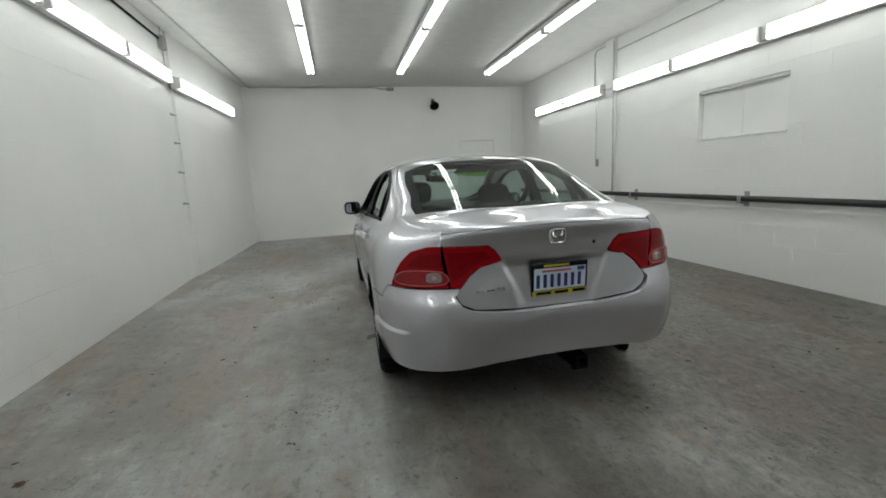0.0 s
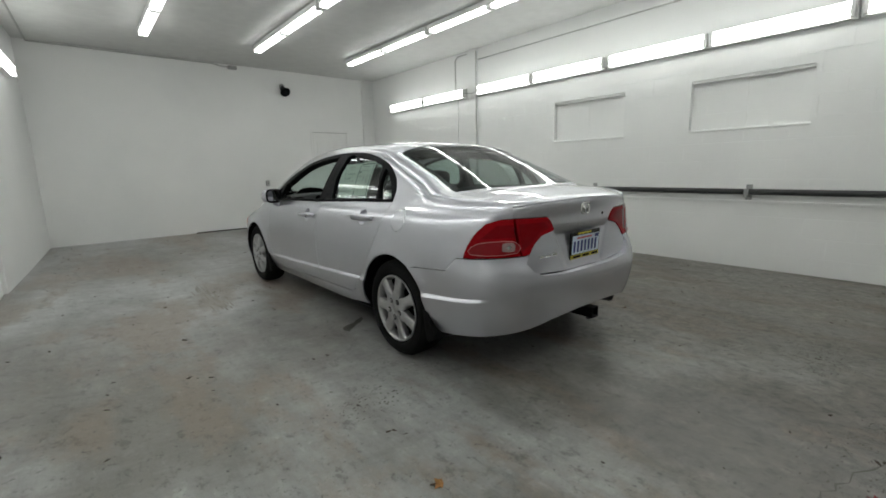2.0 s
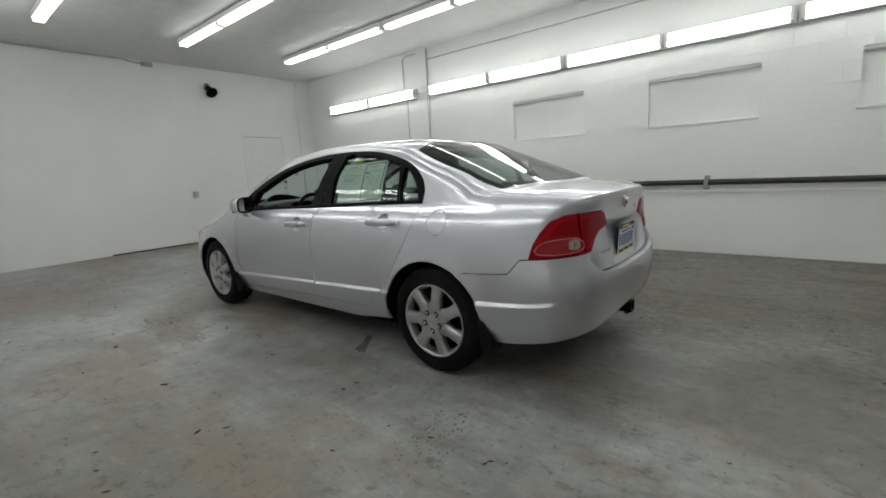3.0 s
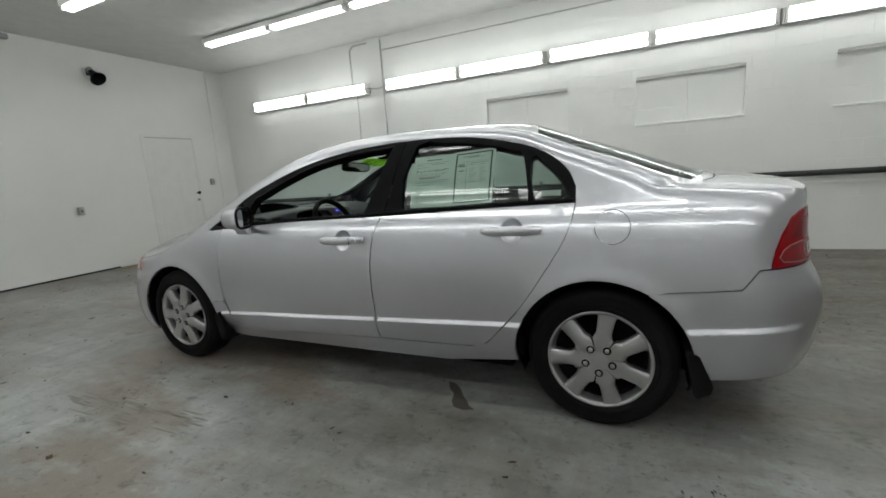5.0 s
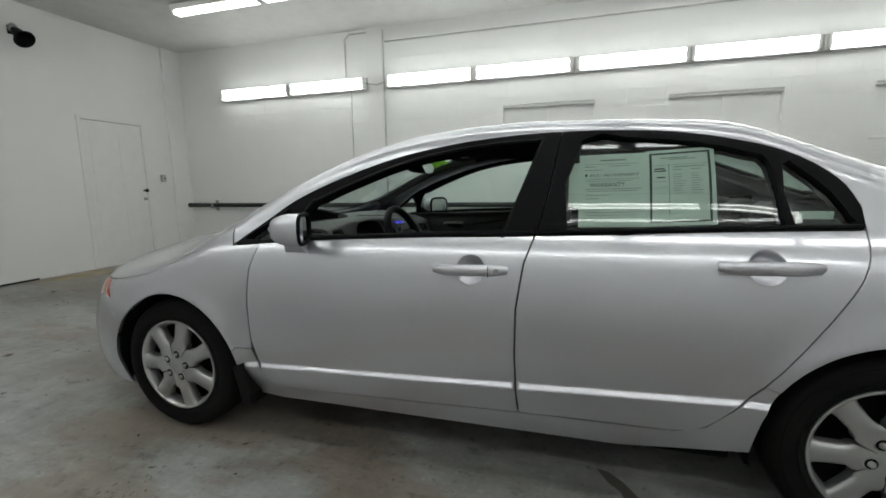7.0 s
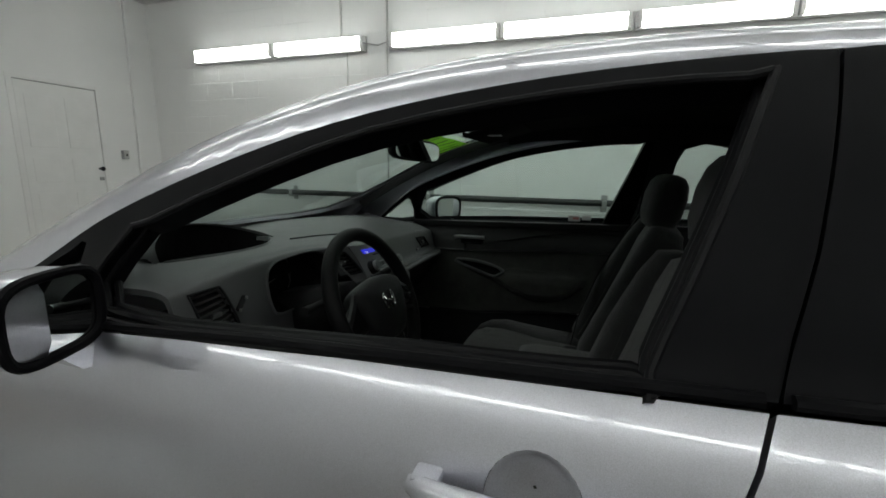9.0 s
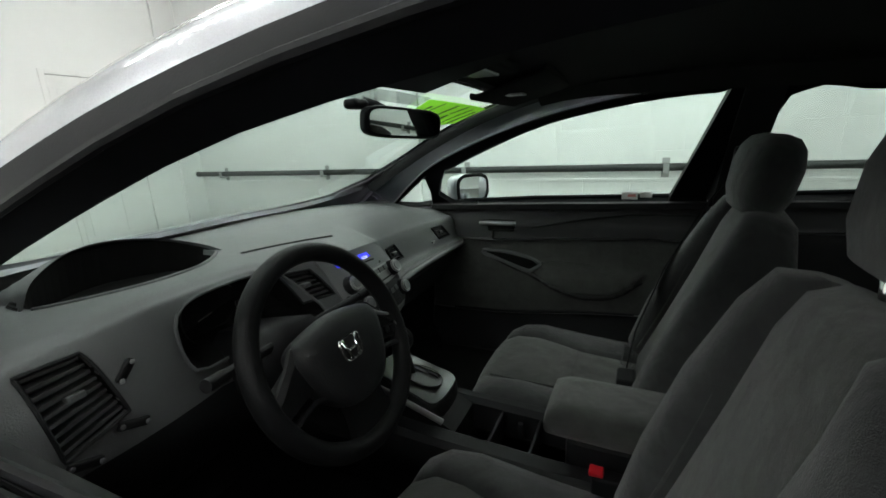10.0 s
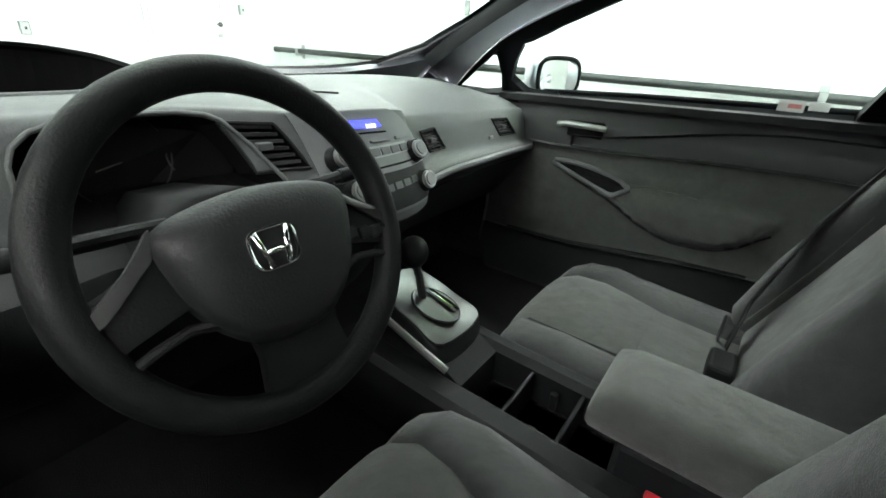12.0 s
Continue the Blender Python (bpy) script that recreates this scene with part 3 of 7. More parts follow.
def crease(y):
    return 0.412 - 0.043 * y


def bumps(y, z):
    """Lower crease and wheel-arch flares, as metres outwards."""
    d = 0.016 * smooth01((crease(y) + 0.004 - z) / 0.022) * smooth01((z - 0.2) / 0.1) * smooth01((0.97 - y) / 0.04) * smooth01((y + 2.08) / 0.06)
    for cy, cz, r in ARCHES:
        q = math.hypot(y - cy, z - cz) - r
        d += 0.012 * math.exp(-(q / 0.05) ** 2) * smooth01((z - 0.25) / 0.1)
    return d


def width(y, z):
    p = min(max((y + 1.45) / Y_STEP, 0.0), len(WIDTH_TABLE) - 1.001)
    q = min(max((z - Z_LO) / Z_STEP, 0.0), len(WIDTH_TABLE[0]) - 1.001)
    i, j = int(p), int(q)
    a, b = WIDTH_TABLE[i], WIDTH_TABLE[i + 1]
    u, v = p - i, q - j
    return (a[j] * (1 - v) + a[j + 1] * v) * (1 - u) + (b[j] * (1 - v) + b[j + 1] * v) * u


def bend_table(n, w, depth):
    t = np.linspace(0, 1, 600)
    f = t ** 3 / (t ** 3 + (1 - t) ** 3) * math.pi / 2
    x, y = w * np.abs(np.cos(f)) ** (2 / n), depth * np.sin(f) ** (2 / n)
    l = np.concatenate(([0], np.cumsum(np.hypot(np.diff(x), np.diff(y)))))
    return f, l


BEND_R, BEND_F = bend_table(N_R, 0.86, 0.69), bend_table(N_F, 0.86, 0.82)
U_TAIL, U_NOSE = YC_R - BEND_R[1][-1], YC_F + BEND_F[1][-1]


def side_raw(u, z):
    """u is y along the flank; past its ends it bends round to the middle of the tail or nose."""
    if u < YC_R:
        f = float(np.interp(YC_R - u, BEND_R[1], BEND_R[0]))
        depth = YC_R - REAR(z)
        y = YC_R - depth * math.sin(f) ** (2 / N_R)
        w = width(YC_R, z) * max(0.0, math.cos(f)) ** (2 / N_R)
        return -w - bumps(y, z) * math.cos(f) ** 0.5 if f < 1.570796 else 0.0, y
    if u > YC_F:
        f = float(np.interp(u - YC_F, BEND_F[1], BEND_F[0]))
        y = YC_F + (FRONT(z) - YC_F) * math.sin(f) ** (2 / N_F)
        w = width(YC_F, z) * max(0.0, math.cos(f)) ** (2 / N_F)
        return -w - bumps(y, z) * math.cos(f) ** 0.5 if f < 1.570796 else 0.0, y
    return -width(u, z) - bumps(u, z), u


def u_at_y(y, z):
    if y < YC_R:
        s = min(1.0, (YC_R - y) / (YC_R - REAR(z)))
        return YC_R - float(np.interp(math.asin(s ** (N_R / 2)), BEND_R[0], BEND_R[1]))
    if y > YC_F:
        s = min(1.0, (y - YC_F) / (FRONT(z) - YC_F))
        return YC_F + float(np.interp(math.asin(s ** (N_F / 2)), BEND_F[0], BEND_F[1]))
    return y


def u_at_x(x, z):
    """On the tail, from a distance x off the middle."""
    c = min(1.0, abs(x) / width(YC_R, z))
    return YC_R - float(np.interp(math.acos(c ** (N_R / 2)), BEND_R[0], BEND_R[1]))


def top_raw(x, y):
    """The roof and glass line; behind the rear window's foot the deck takes over."""
    z = CTR(y) - DROP(y) * (abs(x) / 0.7) ** (2.4 + 1.6 * smooth01((-0.6 - y) / 0.45))
    if y > -1.4:
        return z
    d = DECK(y) - 0.022 * (abs(x) / 0.6) ** 2.6
    k = max(0.0, 1 - abs(z - d) / 0.006)
    return max(z, d) + k * k * 0.0015


JOIN = {}


def join_z(u):
    key = round(u, 4)
    if key not in JOIN:
        lo, hi = 0.5, 1.45
        for _ in range(26):
            m = (lo + hi) / 2
            x, y = side_raw(u, m)
            lo, hi = (m, hi) if m < top_raw(x, y) else (lo, m)
        JOIN[key] = lo
    return JOIN[key]


def edge_x(y):
    """Half width of the upper sheet at y."""
    z = join_z(u_at_y(y, top_raw(0.6, y)))
    for _ in range(6):
        z = join_z(u_at_y(y, z))
    return -side_raw(u_at_y(y, z), z)[0]


EDGE = {}
SOFT, SOFT_R = 0.012, 0.06


def edge_cached(y):
    k = round(y, 3)
    if k not in EDGE:
        EDGE[k] = edge_x(k)
    return EDGE[k]


def plate_dent(x, z):
    """Shallow recess round the plate, as metres forwards."""
    return 0.016 * smooth01((0.21 + 0.09 * (z - 0.6) / 0.2 - abs(x)) / 0.035) * smooth01((0.845 - z) / 0.05) * smooth01((z - 0.586) / 0.02)


def side(u, z):
    x, y = side_raw(u, z)
    t = max(0.0, 1 - (join_z(u) - z) / SOFT_R)
    inward = SOFT * min(1.3, t) ** 2
    if u < -2.0:
        y += plate_dent(x, z)
    return Vector((x + inward * min(1.0, abs(x) / 0.3), y, z - inward))


LIP = curve([(0.0, 1.006), (0.35, 1.001), (0.6, 0.982)])
BACK = {}


def back_y(x):
    k = round(abs(x), 3)
    if k not in BACK:
        BACK[k] = side_raw(u_at_x(k, LIP(k)), LIP(k))[1]
    return BACK[k]


def top(x, y):
    if y < -1.9 and abs(x) < 0.62:
        t = min(1.0, max(0.0, 1 - (y - back_y(x)) / 0.05))
        z0 = top_raw(x, back_y(x))
        return Vector((x, y + 0.010 * t * t, top_raw(x, y) + (LIP(abs(x)) - z0) * smooth01((-1.9 - y) / 0.2) - 0.010 * t * t))
    e = edge_cached(y)
    t = min(1.3, max(0.0, 1 - (e - abs(x)) / SOFT_R))
    s = SOFT * t * t
    return Vector((x - math.copysign(s, x), y, top_raw(x, y) - s))


def inside(p, polys):
    hit = False
    for poly in polys:
        j = len(poly) - 1
        for i in range(len(poly)):
            (xi, yi), (xj, yj) = poly[i], poly[j]
            if (yi > p[1]) != (yj > p[1]) and p[0] < (xj - xi) * (p[1] - yi) / (yj - yi) + xi:
                hit = not hit
            j = i
    return hit


def dense(poly, step):
    out = []
    for i, a in enumerate(poly):
        b = poly[(i + 1) % len(poly)]
        n = max(1, int(math.hypot(b[0] - a[0], b[1] - a[1]) / step))
        out += [(a[0] + (b[0] - a[0]) * k / n, a[1] + (b[1] - a[1]) * k / n) for k in range(n)]
    return out


def area(poly):
    return sum(a[0] * b[1] - b[0] * a[1] for a, b in zip(poly, poly[1:] + poly[:1])) / 2


def inset(poly, d):
    """Moves a dense outline inwards by d."""
    n, s, out = len(poly), 1 if area(poly) > 0 else -1, []
    for i in range(n):
        a, p, b = poly[i - 1], poly[i], poly[(i + 1) % n]
        n1 = Vector((-(p[1] - a[1]), p[0] - a[0])).normalized()
        n2 = Vector((-(b[1] - p[1]), b[0] - p[0])).normalized()
        m = n1 + n2
        if m.length < 0.2:
            m = n1
        m = m.normalized() * min(2.0, 1 / max(0.4, m.normalized().dot(n1)))
        out.append((p[0] + m.x * d * s, p[1] + m.y * d * s))
    return out


def skin(name, outlines, fn, mat, parent, label="", step=0.035, gap=0.002, rim=0.02, lift=0.0, flip=False, rows=()):
    """A panel: the surface fn over an outline (and holes), with its edge folded inwards."""
    from mathutils import geometry
    polys = []
    for k, o in enumerate(outlines):
        p = dense(list(o), step)
        polys.append(inset(p, gap if k == 0 else -gap))
    pts, edges = [], []
    for p in polys:
        s = len(pts)
        pts += [Vector(q) for q in p]
        edges += [(s + i, s + (i + 1) % len(p)) for i in range(len(p))]
    xs, ys = [q[0] for q in polys[0]], [q[1] for q in polys[0]]
    nx, ny = int((max(xs) - min(xs)) / step), int((max(ys) - min(ys)) / step)
    cell = {}
    for q in pts:
        cell.setdefault((int(q.x // step), int(q.y // step)), []).append(q)
    for i in range(1, nx + 1):
        for j in range(1, ny + 1):
            q = (min(xs) + i * step + (j % 2) * step * 0.5, min(ys) + j * step)
            if inside(q, polys):
                c = (int(q[0] // step), int(q[1] // step))
                near = (r for a in (-1, 0, 1) for b in (-1, 0, 1) for r in cell.get((c[0] + a, c[1] + b), ()))
                if all((r - Vector(q)).length > step * 0.5 for r in near):
                    pts.append(Vector(q))
    for row in rows:
        for i in range(int((max(xs) - min(xs)) / 0.02)):
            a = min(xs) + (i + 0.5) * 0.02
            q = Vector((a, row(a)))
            if inside(q, polys):
                c = (int(q.x // step), int(q.y // step))
                near = (r for i2 in (-1, 0, 1) for j2 in (-1, 0, 1) for r in cell.get((c[0] + i2, c[1] + j2), ()))
                if all((r - q).length > 0.006 for r in near):
                    pts.append(q)
    vo, _, fo, *_ = geometry.delaunay_2d_cdt(pts, edges, [], 0, 1e-6)
    h = 0.003

    def at(a, b):
        pa, pb = fn(a + h, b) - fn(a - h, b), fn(a, b + h) - fn(a, b - h)
        nrm = pa.cross(pb)
        return fn(a, b), (nrm.normalized() if nrm.length > 1e-12 else Vector((0, -1, 0)))
    bm = bmesh.new()
    vs, ns = [], []
    sgn = -1 if flip else 1
    for q in vo:
        p, nn = at(q.x, q.y)
        vs.append(bm.verts.new(p + nn * sgn * lift))
        ns.append(nn * sgn)
    for f in fo:
        c = sum((vo[i] for i in f), Vector((0, 0))) / len(f)
        if inside(c, polys):
            order = list(f) if area([tuple(vo[i]) for i in f]) * sgn > 0 else list(f)[::-1]
            try:
                bm.faces.new([vs[i] for i in order])
            except ValueError:
                pass
    bm.verts.index_update()
    idx = {v: i for i, v in enumerate(vs)}
    normals = list(ns)
    if rim:
        border = [e for e in bm.edges if len(e.link_faces) == 1]
        inner = {}
        for e in border:
            for v in e.verts:
                if v not in inner:
                    w = bm.verts.new(v.co - ns[idx[v]] * rim)
                    o = bm.verts.new(v.co)
                    inner[v] = (o, w)
                    normals += [ns[idx[v]], -ns[idx[v]]]
        for e in border:
            a, b = e.verts
            l = e.link_loops[0]
            if l.vert is not a:
                a, b = b, a
            bm.faces.new((inner[b][0], inner[a][0], inner[a][1], inner[b][1]))
    lone = [v for v in bm.verts if not v.link_faces]
    bm.verts.index_update()
    keep = [n for v, n in zip(bm.verts, normals) if v.link_faces]
    bmesh.ops.delete(bm, geom=lone, context="VERTS")
    ob = raw(name, bm, mat, parent, label, True)
    me = ob.data
    nf = [Vector(n) for n in keep]
    if rim:
        count = len(vs) - sum(1 for v in lone)
        for p in me.polygons:
            if any(i >= count for i in p.vertices):
                p.use_smooth = False
        for p in me.polygons:
            if not p.use_smooth:
                for i in p.vertices:
                    nf[i] = p.normal.copy()
    me.normals_split_custom_set_from_vertices([tuple(n) for n in nf])
    return ob


def mirrored(fn):
    def g(a, b):
        p = fn(a, b)
        return Vector((-p.x, p.y, p.z))
    return g


def arc(cy, cz, r, a0, a1, n=20):
    return [(cy + r * math.cos(radians(a0 + (a1 - a0) * k / n)), cz + r * math.sin(radians(a0 + (a1 - a0) * k / n))) for k in range(n + 1)]


LAMP_EDGE = ((-2.055, 0.915), (-2.01, 0.893), (-1.975, 0.84), (-1.95, 0.78), (-1.937, 0.715))


# outlines on the flank, (u, z); the nose is towards +u
DLO_TOP = rounded([(0.98, 0.893), (0.83, 1.005), (0.69, 1.095), (0.45, 1.192), (0.21, 1.262), (-0.06, 1.306), (-0.34, 1.324), (-0.60, 1.321), (-0.81, 1.298), (-1.06, 1.232), (-1.20, 1.138), (-1.25, 1.05)], 4, False)
A_ARCH_R, A_ARCH_F = ARCHES


def uz(y, z):
    return (u_at_y(y, z), z)


def build_flank(car, sign):
    fn = side if sign < 0 else mirrored(side)
    flip = sign > 0
    kw = dict(flip=not flip)
    lines = [lambda u, d=d: crease(side_raw(u, 0.45)[1]) + d for d in (0.010, 0.004, -0.001, -0.007, -0.013, -0.018, -0.024)]
    lines += [lambda u, z=z: z for z in (0.83, 0.85, 0.866, 0.88, 0.892, 0.904, 0.914, 0.924, 0.932, 0.940, 0.948, 0.956, 0.964, 0.973, 0.984)]
    cups = {k: [(y + 0.050 * math.cos(g), z + 0.050 * math.sin(g)) for g in np.linspace(0, math.tau, 29)[:-1]] for k, y, z in (("f", -0.075, 0.832), ("r", -0.985, 0.872))}
    gap_b = [(-0.295, 0.952), (-0.262, 0.86), (-0.238, 0.70), (-0.235, 0.52), (-0.24, 0.40), (-0.25, 0.305)]
    # front door
    front_edge = [(0.845, 0.902), (0.885, 0.80), (0.902, 0.65), (0.90, 0.48), (0.865, 0.34), (0.80, 0.262)]
    outline = [(0.30, 0.936), (0.61, 0.920), *front_edge, *reversed(gap_b)]
    d1 = new("front_door")
    d1.parent = car
    skin("door_skin", [outline, cups["f"]], fn, PAINT, d1, gap=0.003, rows=lines, **kw)
    rear_edge = rounded([(-1.252, 0.984), (-1.24, 0.91), (-1.195, 0.80), (-1.04, 0.56), (-0.93, 0.43), (-0.85, 0.345), (-0.76, 0.316), (-0.60, 0.312)], 3, False)
    outline = [*gap_b, *reversed(rear_edge), (-0.80, 0.972)]
    d2 = new("rear_door")
    d2.parent = car
    skin("door_skin", [outline, cups["r"]], fn, PAINT, d2, gap=0.003, rows=lines, **kw)
    # sill
    outline = [(-0.6, 0.205), (0.80, 0.195), (0.995, 0.22), (0.989, 0.27), (0.988, 0.31), (0.992, 0.365), (1.006, 0.421), (0.985, 0.4395), (0.905, 0.44), (0.865, 0.34), (0.80, 0.262), (-0.25, 0.305), (-0.60, 0.312), (-0.76, 0.316), (-0.85, 0.345), (-0.93, 0.43), (-1.0, 0.508), *arc(*A_ARCH_R, 31, -8, 10)]
    skin("sill", [outline], fn, PAINT, car, rows=lines, **kw)
    # rear quarter with roof rail
    tail_top = u_at_x(0.604, 0.972)
    seg_rail = [(u, join_z(u)) for u in np.linspace(1.03, tail_top, 90)]
    tail_u = [*[uz(*p) for p in LAMP_EDGE], uz(-1.90, 0.715), uz(-1.845, 0.645), uz(-1.60, 0.628)]
    # order: along the rail to the tail, down the lamp, along the bumper cut, over the arch, up the door edge
    over = [(A_ARCH_R[0] + A_ARCH_R[2] * math.cos(radians(g)), A_ARCH_R[1] + A_ARCH_R[2] * math.sin(radians(g))) for g in np.linspace(122, 31, 24)]
    outline = [*seg_rail, (u_at_x(0.582, 0.917), 0.917), *tail_u, *over, *[p for p in reversed(rear_edge) if p[1] > 0.505], *reversed(DLO_TOP)]
    fuel = [uz(-1.40 + 0.068 * math.cos(g), 0.882 + 0.068 * math.sin(g)) for g in np.linspace(0, math.tau, 33)[:-1]]
    skin("quarter_panel", [outline, fuel] if sign < 0 else [outline], fn, PAINT, car, step=0.024, gap=0.0003, rows=lines[7:], **kw)
    if sign < 0:
        skin("fuel_door", [fuel], fn, PAINT, car, step=0.02, gap=0.0025, rim=0.008, **kw)
    # front fender
    over = [(A_ARCH_F[0] + A_ARCH_F[2] * math.cos(radians(g)), A_ARCH_F[1] + A_ARCH_F[2] * math.sin(radians(g))) for g in np.linspace(162, 20, 28)]
    hood_line = [(u, join_z(u)) for u in np.linspace(uz(1.86, 0.7)[0], 1.03, 24)]
    outline = [*reversed(front_edge[:4]), (0.845, 0.902), (0.985, 0.889), *reversed(hood_line), uz(1.80, 0.62), uz(1.70, 0.52), *over[::-1], (0.985, 0.44), (0.905, 0.44)]
    skin("front_fender", [outline], fn, PAINT, car, step=0.025, rows=lines[7:], **kw)
    # nose side: lamp and bumper
    lamp = [uz(1.865, join_z(uz(1.86, 0.7)[0]) - 0.004), uz(1.80, 0.625), uz(1.93, 0.60), uz(2.06, 0.60), uz(2.06, 0.70)]
    h = new("headlamp")
    h.parent = car
    skin("lens", [lamp], fn, CLEAR_LENS, h, "clear lens", **kw)
    skin("marker", [[uz(1.735, 0.612), uz(1.765, 0.700), uz(1.825, 0.712), uz(1.825, 0.640)]], fn, AMBER, h, "orange corner marker", step=0.02, lift=0.004, rim=0.004, **kw)
    bump_line = [(A_ARCH_F[0] + A_ARCH_F[2] * math.cos(radians(g)), A_ARCH_F[1] + A_ARCH_F[2] * math.sin(radians(g))) for g in np.linspace(33, -22, 12)]
    outline = [uz(1.70, 0.52), uz(1.80, 0.622), uz(1.93, 0.597), uz(2.06, 0.597), (U_NOSE, 0.60), (U_NOSE, 0.18), (uz(1.9, 0.18)[0], 0.18), *bump_line[::-1]]
    skin("front_bumper", [outline], fn, PAINT, car, step=0.035, **kw)
    # black window frames
    tri_open = rounded([(0.745, 0.928), (0.737, 1.036), (0.77, 1.020), (0.84, 0.975), (0.915, 0.925), (0.90, 0.918)], 2)
    front_open = rounded([(0.652, 0.935), (0.645, 1.06), (0.60, 1.083), (0.45, 1.147), (0.21, 1.232), (-0.06, 1.280), (-0.280, 1.293), (-0.298, 1.272), (-0.185, 0.968), (-0.170, 0.953), (0.10, 0.944)], 3)
    top_f = [p for p in DLO_TOP if p[0] > -0.375]
    outline = [*top_f, (-0.375, 1.3225), (-0.335, 1.10), (-0.30, 0.955), (0.30, 0.938), (0.61, 0.922)]
    skin("window_frame", [outline, front_open, tri_open], fn, BLACK_TRIM, d1, "satin black frame", step=0.02, lift=0.003, rim=0.055 if sign < 0 else 0.028, **kw)
    g = skin("vent_window", [tri_open], fn, GLASS, d1, "small fixed corner glass", gap=-0.006, rim=0.0, lift=-0.012, step=0.02, **kw)
    g.visible_shadow = False
    top_r = [p for p in DLO_TOP if p[0] < -0.375]
    rear_open = rounded([(-0.405, 0.972), (-0.45, 1.285), (-0.60, 1.288), (-0.81, 1.264), (-0.965, 1.222), (-1.015, 1.19), (-1.045, 1.0), (-1.03, 0.99), (-0.80, 0.985)], 2)
    quart = rounded([(-1.075, 1.0), (-1.055, 1.185), (-1.10, 1.165), (-1.175, 1.09), (-1.215, 1.02), (-1.215, 1.005)], 2)
    outline = [(-0.375, 1.3225), *top_r, (-1.252, 0.987), (-0.80, 0.974), (-0.30, 0.955), (-0.335, 1.10)]
    skin("window_frame", [outline, rear_open, quart], fn, BLACK_TRIM, d2, "satin black frame", step=0.02, lift=0.003, rim=0.05, **kw)
    g = skin("window", [rear_open], fn, GLASS_DARK, d2, "tinted window glass", gap=-0.008, rim=0.0, lift=-0.012, **kw)
    g.visible_shadow = False
    g = skin("quarter_window", [quart], fn, GLASS_DARK, d2, "tinted window glass", gap=-0.008, rim=0.0, lift=-0.012, step=0.025, **kw)
    g.visible_shadow = False
    if sign > 0:
        g = skin("window", [front_open], fn, GLASS, d1, "tinted window glass", gap=-0.008, rim=0.0, lift=-0.012, **kw)
        g.visible_shadow = False
    if sign < 0:
        for depth, r in ((0.000, 0.006), (0.030, 0.008), (0.052, 0.007)):
            line = [fn(*q) + Vector((depth, 0, 0)) for q in dense(front_open, 0.03)]
            part("weather_strip", tube(line, r, 8, closed=True), WEATHER, d1, "black rubber weather strip", True)
    # lower belt strip
    for d, line in ((d1, [(0.60, 0.924), (0.30, 0.940), (-0.285, 0.957)]), (d2, [(-0.31, 0.958), (-0.80, 0.977), (-1.24, 0.989)])):
        part("belt_strip", tube([fn(*p) + Vector((sign * 0.004, 0, 0.004)) for p in line], 0.008, 8), BLACK_TRIM, d, "", True)
    # handles
    for d, y, z in ((d1, -0.075, 0.832), (d2, -0.985, 0.872)):
        h = new("door_handle")
        h.parent = d
        p = fn(y, z)
        n = Vector((sign, 0, 0))
        rings = []
        for r, dep in ((0.0525, 0.0005), (0.048, 0.004), (0.043, 0.012), (0.034, 0.021), (0.02, 0.026), (0.002, 0.027)):
            rings.append([fn(y + r * math.cos(g), z + r * math.sin(g)) - n * dep for g in np.linspace(0, math.tau, 25)[:-1]])
        part("cup", loft(rings, None, False), PAINT, h, "", True, 80)
        rings = []
        for s in np.linspace(-1, 1, 13):
            c = p + Vector((sign * (0.034 - 0.020 * s ** 4), s * 0.135, 0.004 - 0.003 * s))
            r = 0.021 * (1 - abs(s) ** 6 * 0.5)
            rings.append([c + Vector((sign * 0.014 * math.cos(k) * (1 - abs(s) ** 6 * 0.3), 0, r * math.sin(k))) for k in np.linspace(0, math.tau, 13)[:-1]])
        part("grip", loft(rings), PAINT, h, "", True, 50)
        for s in (-1, 1):
            part("mount", box(*sorted((p.x - sign * 0.01, p.x + sign * 0.024)), *sorted((y + s * 0.098, y + s * 0.132)), z - 0.012, z + 0.016, 0.006), PAINT, h)
        if sign < 0 and d is d1:
            part("lock", cyl(p + Vector((sign * 0.036, -0.10, 0.004)), p + Vector((sign * 0.044, -0.10, 0.004)), 0.011, 14), GALV, h, "", True)
            part("joint", box(p.x + sign * 0.046, p.x + sign * 0.022, y - 0.072, y - 0.069, z - 0.016, z + 0.022), DARK, h)
    return d1, d2


